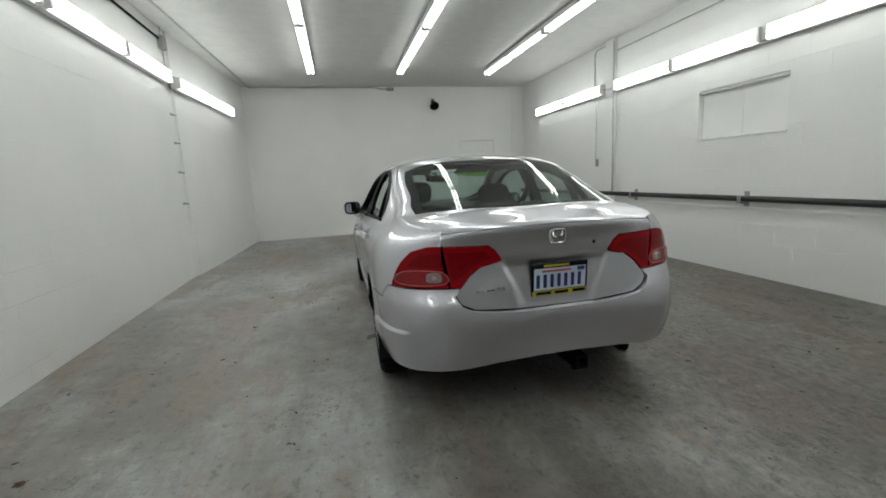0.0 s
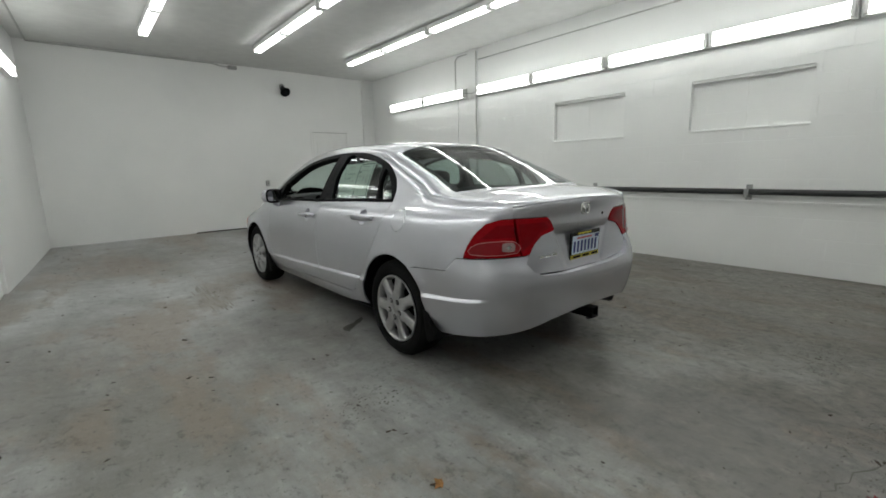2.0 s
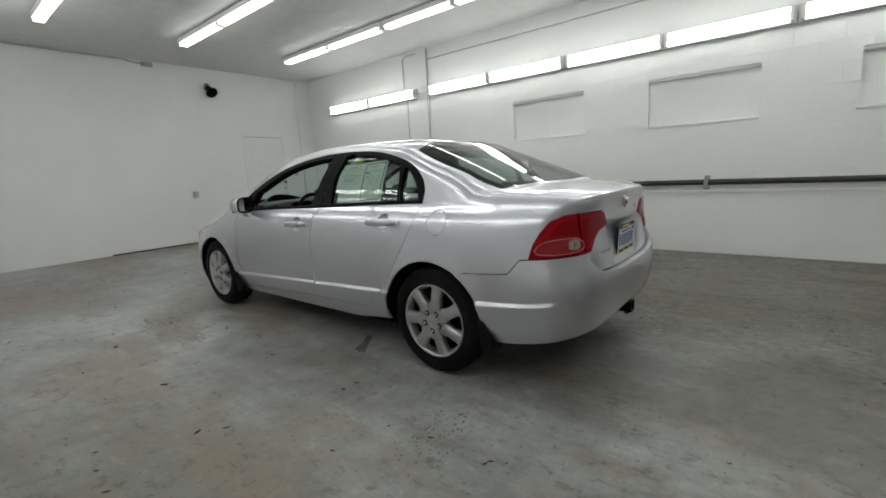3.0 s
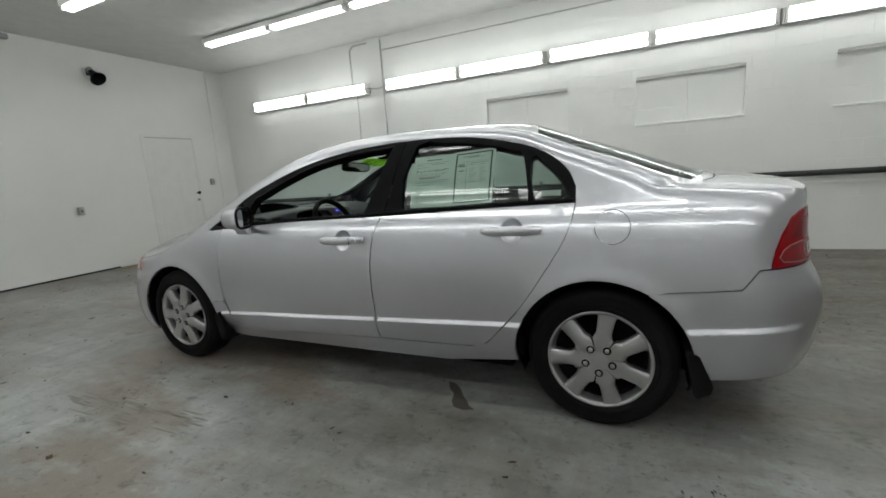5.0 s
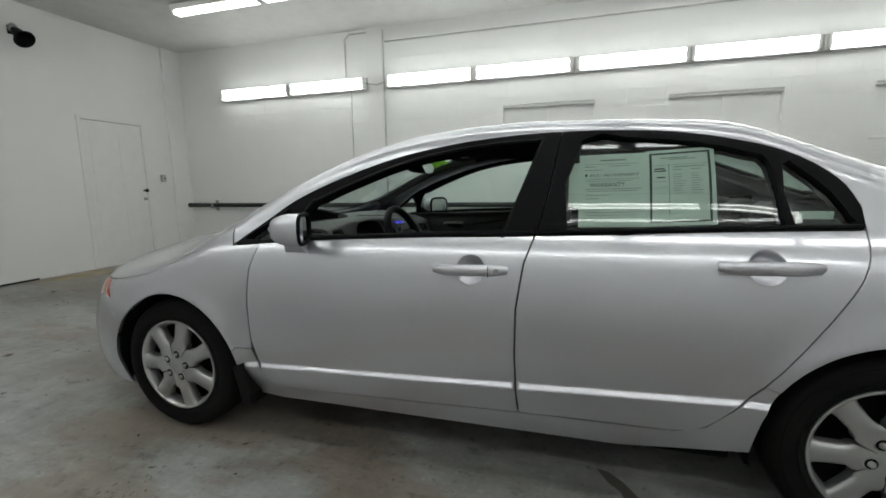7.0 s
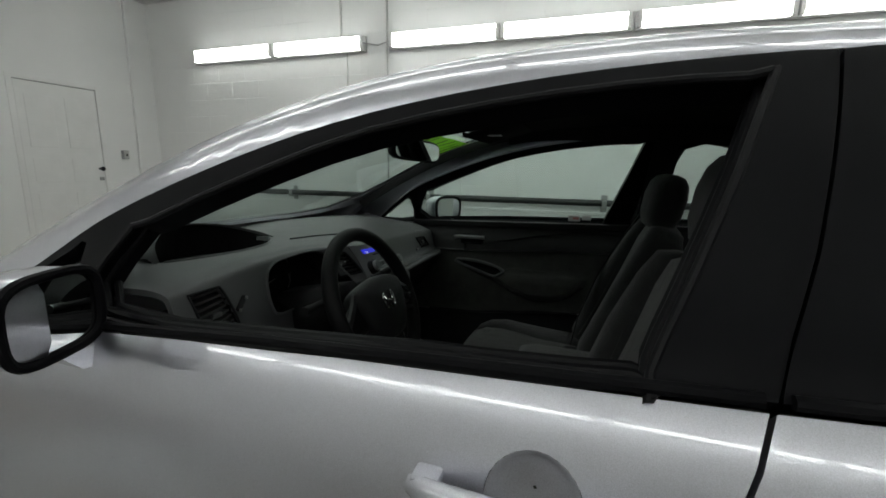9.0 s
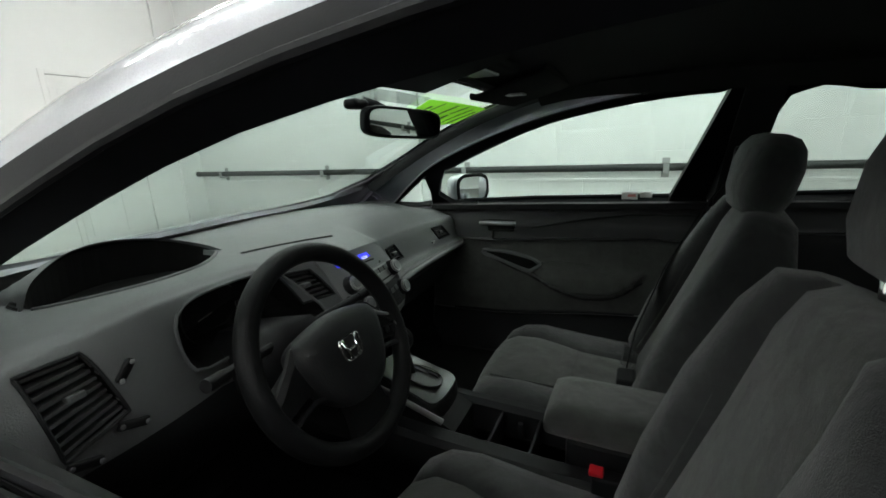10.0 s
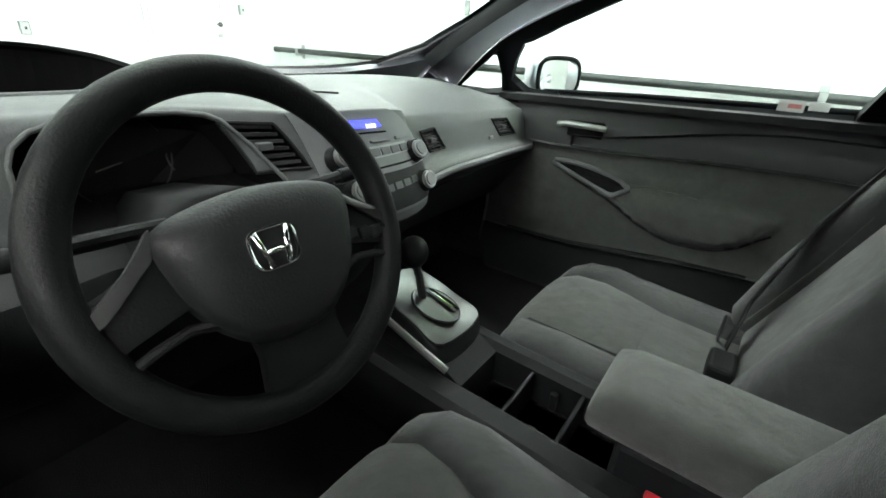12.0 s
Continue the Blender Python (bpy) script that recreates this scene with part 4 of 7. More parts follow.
def build_upper(car):
    def strip(y):
        return edge_cached(y)
    cowl = [(0.70, 0.985), (0.60, 1.075), (0.40, 1.17), (0.20, 1.21), (0.0, 1.225)]
    cowl_full = rounded([(-x, y) for x, y in cowl[:-1]] + [(x, y) for x, y in reversed(cowl)], 4, False)
    # hood
    ys = np.linspace(1.0, 1.86, 16)
    right = [(strip(y), y) for y in ys]
    nose = [(strip(1.86) * math.cos(g), 1.86 + 0.20 * math.sin(g)) for g in np.linspace(0, math.pi, 18)]
    outline = [*right, *nose[1:-1], *[(-x, y) for x, y in reversed(right)], *[(x, y) for x, y in cowl_full[1:-1]]]
    skin("hood", [outline], top, PAINT, car, step=0.045, rim=0.02)
    # windscreen
    pill = 0.055
    a_pts = [(strip(y) - pill - 0.05 * smooth01((y - 0.75) / 0.25), y) for y in np.linspace(0.96, 0.30, 14)]
    head = rounded([(a_pts[-1][0], 0.30), (0.40, 0.325), (0.0, 0.335), (-0.40, 0.325), (-a_pts[-1][0], 0.30)], 4, False)
    glass = [*a_pts, *head[1:-1], *[(-x, y) for x, y in reversed(a_pts)], *[(x, y) for x, y in cowl_full if abs(x) < 0.60]]
    g = skin("windscreen", [glass], top, GLASS, car, "green tinted windscreen", step=0.05, gap=0.0, rim=0, lift=-0.004)
    g.visible_shadow = False
    # backlight
    c_pts = [(strip(y) - 0.075 - 0.035 * smooth01((-1.3 - y) / 0.4), y) for y in np.linspace(-1.06, -1.69, 12)]
    rear_head = rounded([(-c_pts[0][0], -1.06), (-0.35, -1.015), (0.0, -1.005), (0.35, -1.015), (c_pts[0][0], -1.06)], 4, False)
    rear_foot = rounded([(c_pts[-1][0], -1.69), (0.42, -1.760), (0.0, -1.790), (-0.42, -1.760), (-c_pts[-1][0], -1.69)], 4, False)
    rg = [*rear_head[:-1], *c_pts, *rear_foot[1:-1], *[(-x, y) for x, y in reversed(c_pts)][:-1]]
    g = skin("rear_window", [rg], top, GLASS_DARK, car, "tinted rear window", step=0.05, gap=0.0, rim=0, lift=-0.003)
    g.visible_shadow = False
    frit = [(x * 0.915, -1.39 + (y + 1.39) * 0.90) for x, y in rg]
    skin("rear_window_border", [rg, frit], top, GLOSS_BLACK, car, "black glass border", step=0.04, gap=0.0, rim=0, lift=-0.0055)
    frit = [(x * 0.955, 0.75 + (y - 0.75) * 0.95) for x, y in glass]
    skin("windscreen_border", [glass, frit], top, GLOSS_BLACK, car, "black glass border", step=0.04, gap=0.0, rim=0, lift=-0.0065)
    # roof with pillars
    sides_r = [(strip(y), y) for y in np.linspace(1.0, -1.67, 60)]
    foot_r = [(strip(-1.67), -1.67), (0.59, -1.750), (0.44, -1.795), (0.0, -1.825)]
    fr = rounded([foot_r[0], foot_r[1], foot_r[2], foot_r[3], (-0.44, -1.795), (-0.59, -1.750), (-strip(-1.67), -1.67)], 3, False)
    outline = [*sides_r, *fr[1:-1], *[(-x, y) for x, y in reversed(sides_r)], *[(x, y) for x, y in cowl_full[1:-1]]]
    skin("roof", [outline, glass, rg], top, PAINT, car, step=0.028, gap=0.0, rim=0.012)
    # deck lid
    back = []
    for k in np.linspace(0, 1, 31):
        x = 0.60 * (1 - 2 * k)
        y = back_y(x) + 0.002
        back.append((x, y))
    outline = [(0.640, -1.722), *back, (-0.640, -1.722), *[(x, y - 0.004) for x, y in reversed(fr) if abs(x) < 0.60]]
    lid = new("boot_lid")
    lid.parent = car
    skin("lid_top", [outline], top, PAINT, lid, step=0.025, rim=0.02)
    bend = [side_raw(u, join_z(u)) for u in np.linspace(u_at_y(-1.98, 0.99), u_at_x(0.604, 0.972), 10)]
    out2 = [(strip(-1.67), -1.67), *[(strip(y), y) for y in np.linspace(-1.70, -1.96, 13)], *[(-x, y) for x, y in bend], (0.60, back[0][1]), (0.640, -1.722), (0.615, -1.738)]
    for s in (-1, 1):
        skin("quarter_top", [[(s * x, y) for x, y in out2]], top, PAINT, car, step=0.02, gap=0.0003, rim=0.01)
    return lid


def build_tail(car, lid):
    two = ((-1, side, True), (1, mirrored(side), False))
    # lid's rear face, both halves in one outline by x
    def tail_x(x, z):
        u = u_at_x(x, z)
        p = side_raw(u, z)
        t = min(1.0, max(0.0, 1 - (LIP(abs(x)) - z) / 0.05))
        if z < 0.73:
            p = (x, max(p[1], side_raw(u_at_x(x, 0.73), 0.73)[1] - 0.12 * (0.73 - z)))
        return Vector((x, p[1] + plate_dent(x, z) + 0.010 * t * t, z - 0.010 * t * t))
    corner = ((0.578, 0.915), (0.36, 0.910), (0.325, 0.885), (0.292, 0.835), (0.305, 0.825), (0.40, 0.805), (0.455, 0.765), (0.50, 0.712), (0.53, 0.675), (0.505, 0.63), (0.44, 0.600), (0.20, 0.585))
    outline = [*[(-x, z) for x, z in corner], *reversed(corner), *[(x, LIP(abs(x)) - 0.002) for x in np.linspace(0.6, -0.6, 25)]]
    skin("lid_face", [outline], tail_x, PAINT, lid, step=0.025, rim=0.02)
    for s, fn, flip in two:
        # lamp on the lid
        t = new("lid_lamp")
        t.parent = lid
        o = [(s * x, z) for x, z in (*corner[:8], (0.55, 0.712))]
        skin("lens", [o], tail_x, RED_LENS, t, "red lens", step=0.025, lift=0.006, rim=0.02, flip=False)
        o = [(s * x, z) for x, z in ((0.56, 0.885), (0.38, 0.885), (0.335, 0.845), (0.42, 0.82), (0.49, 0.765), (0.545, 0.735))]
        skin("inner_lens", [o], tail_x, RED_DARK, t, "", step=0.025, lift=0.0075, rim=0.0, flip=False)
        # lamp on the wing
        w = new("tail_lamp")
        w.parent = car
        o = [(u_at_x(0.582, 0.915), 0.915), *[uz(*p) for p in LAMP_EDGE], (u_at_x(0.555, 0.713), 0.713)]
        skin("lens", [o], fn, RED_LENS, w, "red lens", step=0.025, lift=0.006, rim=0.02, flip=flip)
        o = [(u_at_x(0.59, 0.885), 0.885), uz(-2.045, 0.885), uz(-2.0, 0.815), (u_at_x(0.575, 0.815), 0.815)]
        skin("inner_lens", [o], fn, RED_DARK, w, "", step=0.02, lift=0.008, rim=0.0, flip=flip)
        o = rounded([(u_at_x(0.585, 0.795), 0.795), uz(-1.995, 0.795), uz(-1.970, 0.738), (u_at_x(0.572, 0.735), 0.735)], 3)
        skin("reverse_lens", [o], fn, PINK_LENS, w, "faded pink reversing lens", step=0.02, lift=0.009, rim=0.003, flip=flip)
        part("lens_edge", tube([fn(*q) + Vector((s * 0.007, -0.007, 0)) for q in dense(o, 0.02)], 0.0022, 6, closed=True), PINK_EDGE, w, "pale moulded edge", True)
        a, b = u_at_x(0.592, 0.765), u_at_x(0.652, 0.765)
        glint = rounded([(a, 0.788), (b, 0.790), (b + 0.006, 0.766), (b + 0.002, 0.744), (a, 0.742)], 3)
        skin("reflector", [glint], fn, CLEAR_LENS, w, "pale clear reversing lens", step=0.012, lift=0.011, rim=0.003, flip=flip)
        bulb = [((a + b) / 2 + 0.013 * math.cos(g), 0.765 + 0.013 * math.sin(g)) for g in np.linspace(0, math.tau, 17)[:-1]]
        skin("bulb_glass", [bulb], fn, CHROME, w, "", step=0.012, lift=0.0125, rim=0.002, flip=flip)
    def tail_v(v, z):
        p = side(U_TAIL + abs(v), z)
        return Vector((math.copysign(p.x, v), p.y, p.z))
    arch = [(A_ARCH_R[0] - A_ARCH_R[2] * math.cos(radians(g)), A_ARCH_R[1] + A_ARCH_R[2] * math.sin(radians(g))) for g in np.linspace(64, 2, 12)]
    arch = [uz(y, z) for y, z in arch if z < 0.625]
    low = [uz(-1.76, 0.262), uz(-1.95, 0.276), (u_at_x(0.62, 0.286), 0.286), (u_at_x(0.50, 0.300), 0.300), (u_at_x(0.35, 0.325), 0.325), (u_at_x(0.12, 0.338), 0.338)]
    upper = [(u_at_x(0.20, 0.583), 0.583), (u_at_x(0.44, 0.598), 0.598), (u_at_x(0.508, 0.628), 0.628), (u_at_x(0.535, 0.674), 0.674), (u_at_x(0.506, 0.709), 0.709), uz(-1.94, 0.711), uz(-1.90, 0.711), uz(-1.845, 0.641), uz(-1.60, 0.624)]
    one = [(u - U_TAIL, z) for u, z in [*upper, *arch, *low]]
    outline = [*one, *[(-v, z) for v, z in reversed(one)]]
    skin("rear_bumper", [outline], tail_v, PAINT, car, step=0.03, gap=0.0005, rim=0.03, rows=[lambda v, d=d: crease(side_raw(U_TAIL + abs(v), 0.5)[1]) + d for d in (0.010, 0.004, -0.001, -0.007, -0.013, -0.018, -0.024)])
    # ledge between bumper and lid
    seam = curve([(0.0, 0.583), (0.20, 0.583), (0.44, 0.598), (0.508, 0.628), (0.535, 0.674)])
    xs = np.linspace(-0.533, 0.533, 61)
    rings = []
    for k in range(4):
        row = []
        for x in xs:
            z = seam(abs(x))
            q = side_raw(u_at_x(x, z), z)
            a, b = Vector((x, q[1] + 0.001, z)), tail_x(x, z + 0.004) + Vector((0, 0.012, -0.008))
            row.append(a.lerp(b, k / 3) + Vector((0, 0, 0.004 * math.sin(k / 3 * math.pi))))
        rings.append(row)
    part("bumper_ledge", loft(rings, None, False, False), PAINT, car, "", True)
    # plate with its frame
    p = new("number_plate")
    p.parent = lid
    y0 = tail_x(0.0, 0.71).y
    tilt = pose(0.012, y0 - 0.016, 0.713, 3, 0, 0)
    bm = box(-0.155, 0.155, 0.0, 0.012, -0.083, 0.083, 0.004)
    bm.transform(tilt)
    part("frame", bm, GLOSS_BLACK, p, "black dealer frame with yellow bands")
    yellow = node_mat("yellow_print", (0.48, 0.41, 0.025), 0.4)
    blue = node_mat("blue_print", (0.02, 0.03, 0.16), 0.4)
    sky = grainy("pale_plate", (0.50, 0.58, 0.68), 0.4, 30, 0.1, 0.25)
    for nm, x0, x1, z0, z1, mt, d in (("plate", -0.142, 0.142, -0.052, 0.060, sky, 0.0025), ("lower_band", -0.15, 0.15, -0.080, -0.056, yellow, 0.003), ("upper_band", -0.09, 0.05, 0.067, 0.077, yellow, 0.003),
                                      ("red_bar", -0.10, 0.06, 0.040, 0.050, node_mat("red_print", (0.45, 0.08, 0.08), 0.4), 0.004), ("tab", 0.095, 0.135, 0.036, 0.056, blue, 0.004)):
        bm = box(x0, x1, -d, 0.0, z0, z1)
        bm.transform(tilt)
        part(nm, bm, mt, p)
    for k in range(7):
        bm = box(-0.130 + k * 0.038, -0.112 + k * 0.038, -0.004, -0.0024, -0.040, 0.028)
        bm.transform(tilt)
        part("character_bar", bm, blue, p)
    for k in range(3):
        bm = box(-0.13 + k * 0.1, -0.05 + k * 0.095, -0.0042, -0.0028, -0.075, -0.061)
        bm.transform(tilt)
        part("lettering_bar", bm, GLOSS_BLACK, p)
    # badge: ring with two posts and a bar
    e = new("badge")
    e.parent = lid
    yb = tail_x(0.0, 0.932).y - 0.006
    ring = [(0.042 * (1 if abs(math.cos(g)) > 0.01 else 1) * math.copysign(abs(math.cos(g)) ** 0.5, math.cos(g)), yb, 0.932 + 0.034 * math.copysign(abs(math.sin(g)) ** 0.5, math.sin(g))) for g in np.linspace(0, math.tau, 29)[:-1]]
    part("ring", tube(ring, 0.0042, 8, closed=True), CHROME, e, "", True)
    bm = tube([(-0.026, yb, 0.956), (-0.018, yb, 0.908)], 0.006, 8)
    tube([(0.026, yb, 0.956), (0.018, yb, 0.908)], 0.006, 8, bm)
    tube([(-0.02, yb, 0.927), (0.02, yb, 0.927)], 0.005, 8, bm)
    part("posts", bm, CHROME, e, "", True)
    m = new("model_badge")
    m.parent = lid
    for k in range(3):
        x = -0.43 + 0.052 * k
        y = tail_x(x + 0.02, 0.69).y
        part("lettering_bar", box(x, x + 0.042, y - 0.006, y + 0.006, 0.684, 0.697 + 0.006 * (k == 2), 0.002), CHROME, m)
    y = tail_x(0.21, 0.885).y
    part("key_lock", cyl((0.21, y + 0.01, 0.885), (0.21, y - 0.003, 0.885), 0.009, 14), GLOSS_BLACK, lid, "", True)
    # exhaust
    x = new("exhaust")
    x.parent = car
    bm = cyl((0.415, -2.115, 0.283), (0.415, -1.85, 0.283), 0.034, 20, caps=False)
    cyl((0.415, -2.115, 0.283), (0.415, -1.9, 0.283), 0.029, 20, caps=False, bm=bm)
    part("tip", bm, node_mat("sooty_steel", (0.10, 0.10, 0.10), 0.4, 0.8), x, "sooty steel tail pipe", True)
    part("silencer", box(0.25, 0.75, -1.95, -1.72, 0.20, 0.36, 0.05, 3), UNDER, x)

    # tow bar receiver under the bumper
    h = new("tow_hitch")
    h.parent = car
    for x0, x1, z0, z1 in ((0.098, 0.106, 0.216, 0.284), (0.158, 0.166, 0.216, 0.284), (0.106, 0.158, 0.216, 0.224), (0.106, 0.158, 0.276, 0.284)):
        part("receiver_wall", box(x0, x1, -2.165, -1.9, z0, z1), BLACK_TRIM, h)
    part("collar", box(0.090, 0.174, -2.150, -2.125, 0.208, 0.215), BLACK_TRIM, h)
    part("cross_bar", cyl((-0.42, -1.98, 0.30), (0.42, -1.98, 0.30), 0.03, 14), BLACK_TRIM, h, "", True)


def build_wheel(spokes, nuts):
    """A wheel with its outer face towards -x, centred on its axle; spokes and nuts: degrees by which they are turned from the top."""
    w = new("wheel")
    t = lathe([(0.208, -0.085), (0.225, -0.098), (0.262, -0.103), (0.290, -0.096), (0.304, -0.082), (0.312, -0.055), (0.315, 0.0), (0.312, 0.055), (0.302, 0.082), (0.28, 0.098), (0.225, 0.095), (0.208, 0.08)], 64)
    part("tyre", t, RUBBER, w, "black tyre", True, 40)
    for r in (0.236, 0.281):
        part("sidewall_rib", lathe([(r - 0.002, -0.1000 if r > 0.25 else -0.1002), (r, -0.1030 if r < 0.25 else -0.1015), (r + 0.002, -0.0995)], 64), RUBBER, w, "", True)
    for a in (-0.045, -0.015, 0.015, 0.045):
        part("tread_groove", lathe([(0.3165, a - 0.004), (0.3165, a + 0.004)], 48), DARK, w)
    part("backing", lathe([(0.001, -0.02), (0.17, -0.03), (0.19, -0.045), (0.200, -0.06)], 40), DARK, w, "", True)
    part("rim", lathe([(0.190, -0.040), (0.194, -0.066), (0.199, -0.084), (0.205, -0.095), (0.2105, -0.0985), (0.2155, -0.0965), (0.2155, -0.08), (0.206, -0.06)], 72), WHEEL_SILVER, w, "", True, 60)
    # the cover's face in one piece of seven broad spokes that grow out of the hub, cut by rounded windows
    n, steps = 7, 14
    for k in range(n):
        a = math.radians(90 + spokes) + k * math.tau / n
        rings = []
        for q in range(steps + 1):
            r = 0.040 + (0.204 - 0.040) * q / steps
            pitch = math.pi * r / n
            foot = 0.0325 + 0.0035 * smooth01((r - 0.13) / 0.07)
            root = smooth01((0.112 - r) / 0.022)
            hw = min(pitch * 1.001, foot * (1 - root) + pitch * 1.001 * root)
            hw = min(pitch * 1.001, hw + 0.014 * smooth01((r - 0.188) / 0.016))
            h = 0.1035 - 0.010 * ((r - 0.04) / 0.164) ** 2
            edge = 0.011 * (1 - root)
            ring = []
            for v in (-1, -0.86, -0.6, 0, 0.6, 0.86, 1):
                sink = edge * max(0.0, (abs(v) - 0.6) / 0.4) ** 2 - 0.0022 * (1 - abs(v)) * (1 - root)
                ring.append(Vector((-h + sink, r, hw * v)))
            ring += [Vector((-h + 0.045, r, hw * 0.92)), Vector((-h + 0.045, r, -hw * 0.92))]
            rings.append(ring)
        bm = loft(rings)
        bm.transform(Matrix.Rotation(a, 4, "X"))
        part("spoke", bm, WHEEL_SILVER, w, "", True, 42)
    part("centre_cap", lathe([(0.0005, -0.1065), (0.026, -0.1060), (0.031, -0.1040), (0.046, -0.1025)], 40), WHEEL_SILVER, w, "", True, 40)
    for k in range(5):
        a = math.radians(90 + nuts) + k * math.tau / 5
        c, d = 0.057 * math.cos(a), 0.057 * math.sin(a)
        bm = lathe([(0.0205, -0.1030), (0.0195, -0.1050), (0.0180, -0.1048), (0.0172, -0.1035)], 20)
        bm.transform(Matrix.Translation((0, c, d)))
        part("nut_collar", bm, WHEEL_SILVER, w, "", True)
        part("nut_hole", cyl((-0.097, c, d), (-0.1040, c, d), 0.0172, 18), DARK, w, "", True)
        bm = cyl((-0.097, c, d), (-0.110, c, d), 0.0110, 6)
        ball((-0.110, c, d), 0.0095, (0.6, 1, 1), 10, bm)
        part("wheel_nut", bm, GALV, w, "", True, 40)
    return w


def build_running_gear(car):
    for x, y, rz, spokes, nuts in ((-0.765, -1.345, 0, 10, 36), (-0.765, 1.345, 0, 12, 11), (0.765, -1.345, 180, 20, 20), (0.765, 1.345, 180, 30, 0)):
        ob = build_wheel(spokes, nuts)
        ob.matrix_basis = pose(x, y, 0.312, 0, 0, rz)
        ob.parent = car
    for sx in (-1, 1):
        for cy, cz, r in ARCHES:
            bm = bmesh.new()
            rings = []
            for k, (dr, x) in enumerate(((-0.004, 0.0), (0.01, 0.78), (0.01, 0.50))):
                row = []
                for g in np.linspace(-0.35, math.pi + 0.35, 36):
                    y, z = cy + (r + dr) * math.cos(g), cz + (r + dr) * math.sin(g)
                    row.append((sx * (x if k else -side_raw(u_at_y(y, z), z)[0] - 0.006), y, z))
                rings.append(row)
            loft(rings, bm, False, False)
            bm2 = bmesh.new()
            f = bm2.faces.new([bm2.verts.new((sx * 0.50, cy + (r + 0.01) * math.cos(g), cz + (r + 0.01) * math.sin(g))) for g in np.linspace(-0.35, math.pi + 0.35, 36)])
            merge(bm, bm2)
            part("wheel_liner", bm, UNDER, car)
        for prof in (((-1.665, 0.395), (-1.70, 0.393), (-1.715, 0.375), (-1.763, 0.255), (-1.755, 0.225), (-1.71, 0.20), (-1.695, 0.215)), ((1.0, 0.35), (0.955, 0.37), (0.905, 0.24), (0.915, 0.185), (0.96, 0.18))):
            cy, cz = sum(p[0] for p in prof) / len(prof), sum(p[1] for p in prof) / len(prof)
            f = loft([[(sx * x, cy + (y - cy) * k, cz + (z - cz) * k) for y, z in prof] for x, k in ((0.70, 1.0), (0.882, 1.0), (0.889, 0.92))])
            part("mud_flap", f, RUBBER, car, "black rubber mud flap")
    # the rear box is made wide and low to block light under the tail
    bm = box(-0.66, 0.66, -1.98, -1.72, 0.225, 0.42, 0.03)
    box(-0.56, 0.56, -1.75, 1.9, 0.17, 0.24, 0.01, bm=bm)
    box(-0.80, 0.80, -0.95, 0.95, 0.20, 0.26, 0.01, bm=bm)
    part("underbody", bm, UNDER, car)
    for y in (-1.345, 1.345):
        part("axle", cyl((-0.7, y, 0.312), (0.7, y, 0.312), 0.05, 12), UNDER, car)


def door_mirror(car_door, s):
    m = new("door_mirror")
    m.parent = car_door
    c = Vector((s * 0.922, 0.625, 0.972))
    turn = Matrix.Translation(c) @ pose(0, 0, 0, 0, 0, 19 if s < 0 else -33) @ Matrix.Translation(-c)
    rings = []
    for dy, sc in ((-0.045, 0.93), (-0.04, 1.0), (0.0, 1.0), (0.03, 0.93), (0.055, 0.78), (0.075, 0.5), (0.083, 0.15)):
        rings.append([c + Vector((0.083 * sc * math.copysign(abs(math.cos(g)) ** 0.58, math.cos(g)), dy + 0.010 * s * math.cos(g) * -1, 0.061 * sc * math.copysign(abs(math.sin(g)) ** 0.58, math.sin(g)))) for g in np.linspace(0, math.tau, 29)[:-1]])
    bm = loft(rings)
    bm.transform(turn)
    part("shell", bm, PAINT, m, "silver shell", True, 60)
    rim = [c + Vector((0.0795 * math.copysign(abs(math.cos(g)) ** 0.58, math.cos(g)), -0.05, 0.0575 * math.copysign(abs(math.sin(g)) ** 0.58, math.sin(g)))) for g in np.linspace(0, math.tau, 29)[:-1]]
    bm = tube(rim, 0.0075, 8, closed=True)
    bm.transform(turn)
    part("bezel", bm, BLACK_TRIM, m, "", True)
    bm = bmesh.new()
    bm.faces.new([bm.verts.new(c + Vector(((p.x - c.x) * 0.94, -0.0475, (p.z - c.z) * 0.94))) for p in rim])
    bm.transform(turn)
    part("glass", bm, MIRROR, m, "mirror glass")
    foot = loft([[Vector((s * 0.80, 0.655 + a, 0.86 + b)) for a, b in ((-0.05, 0), (0.06, 0), (0.05, 0.05), (-0.04, 0.05))], [Vector((s * 0.87, 0.645 + a, 0.872 + b)) for a, b in ((-0.045, 0), (0.05, 0), (0.045, 0.045), (-0.035, 0.045))], [Vector((s * 0.92, 0.635 + a, 0.925 + b)) for a, b in ((-0.035, 0), (0.035, 0), (0.03, 0.03), (-0.03, 0.03))]])
    part("foot", foot, PAINT, m, "", True, 50)


car = thing("sedan", "silver four-door sedan parked on the concrete floor", "car")
left_doors = build_flank(car, -1)
right_doors = build_flank(car, 1)
lid = build_upper(car)
build_tail(car, lid)
build_running_gear(car)
door_mirror(left_doors[0], -1)
door_mirror(right_doors[0], 1)

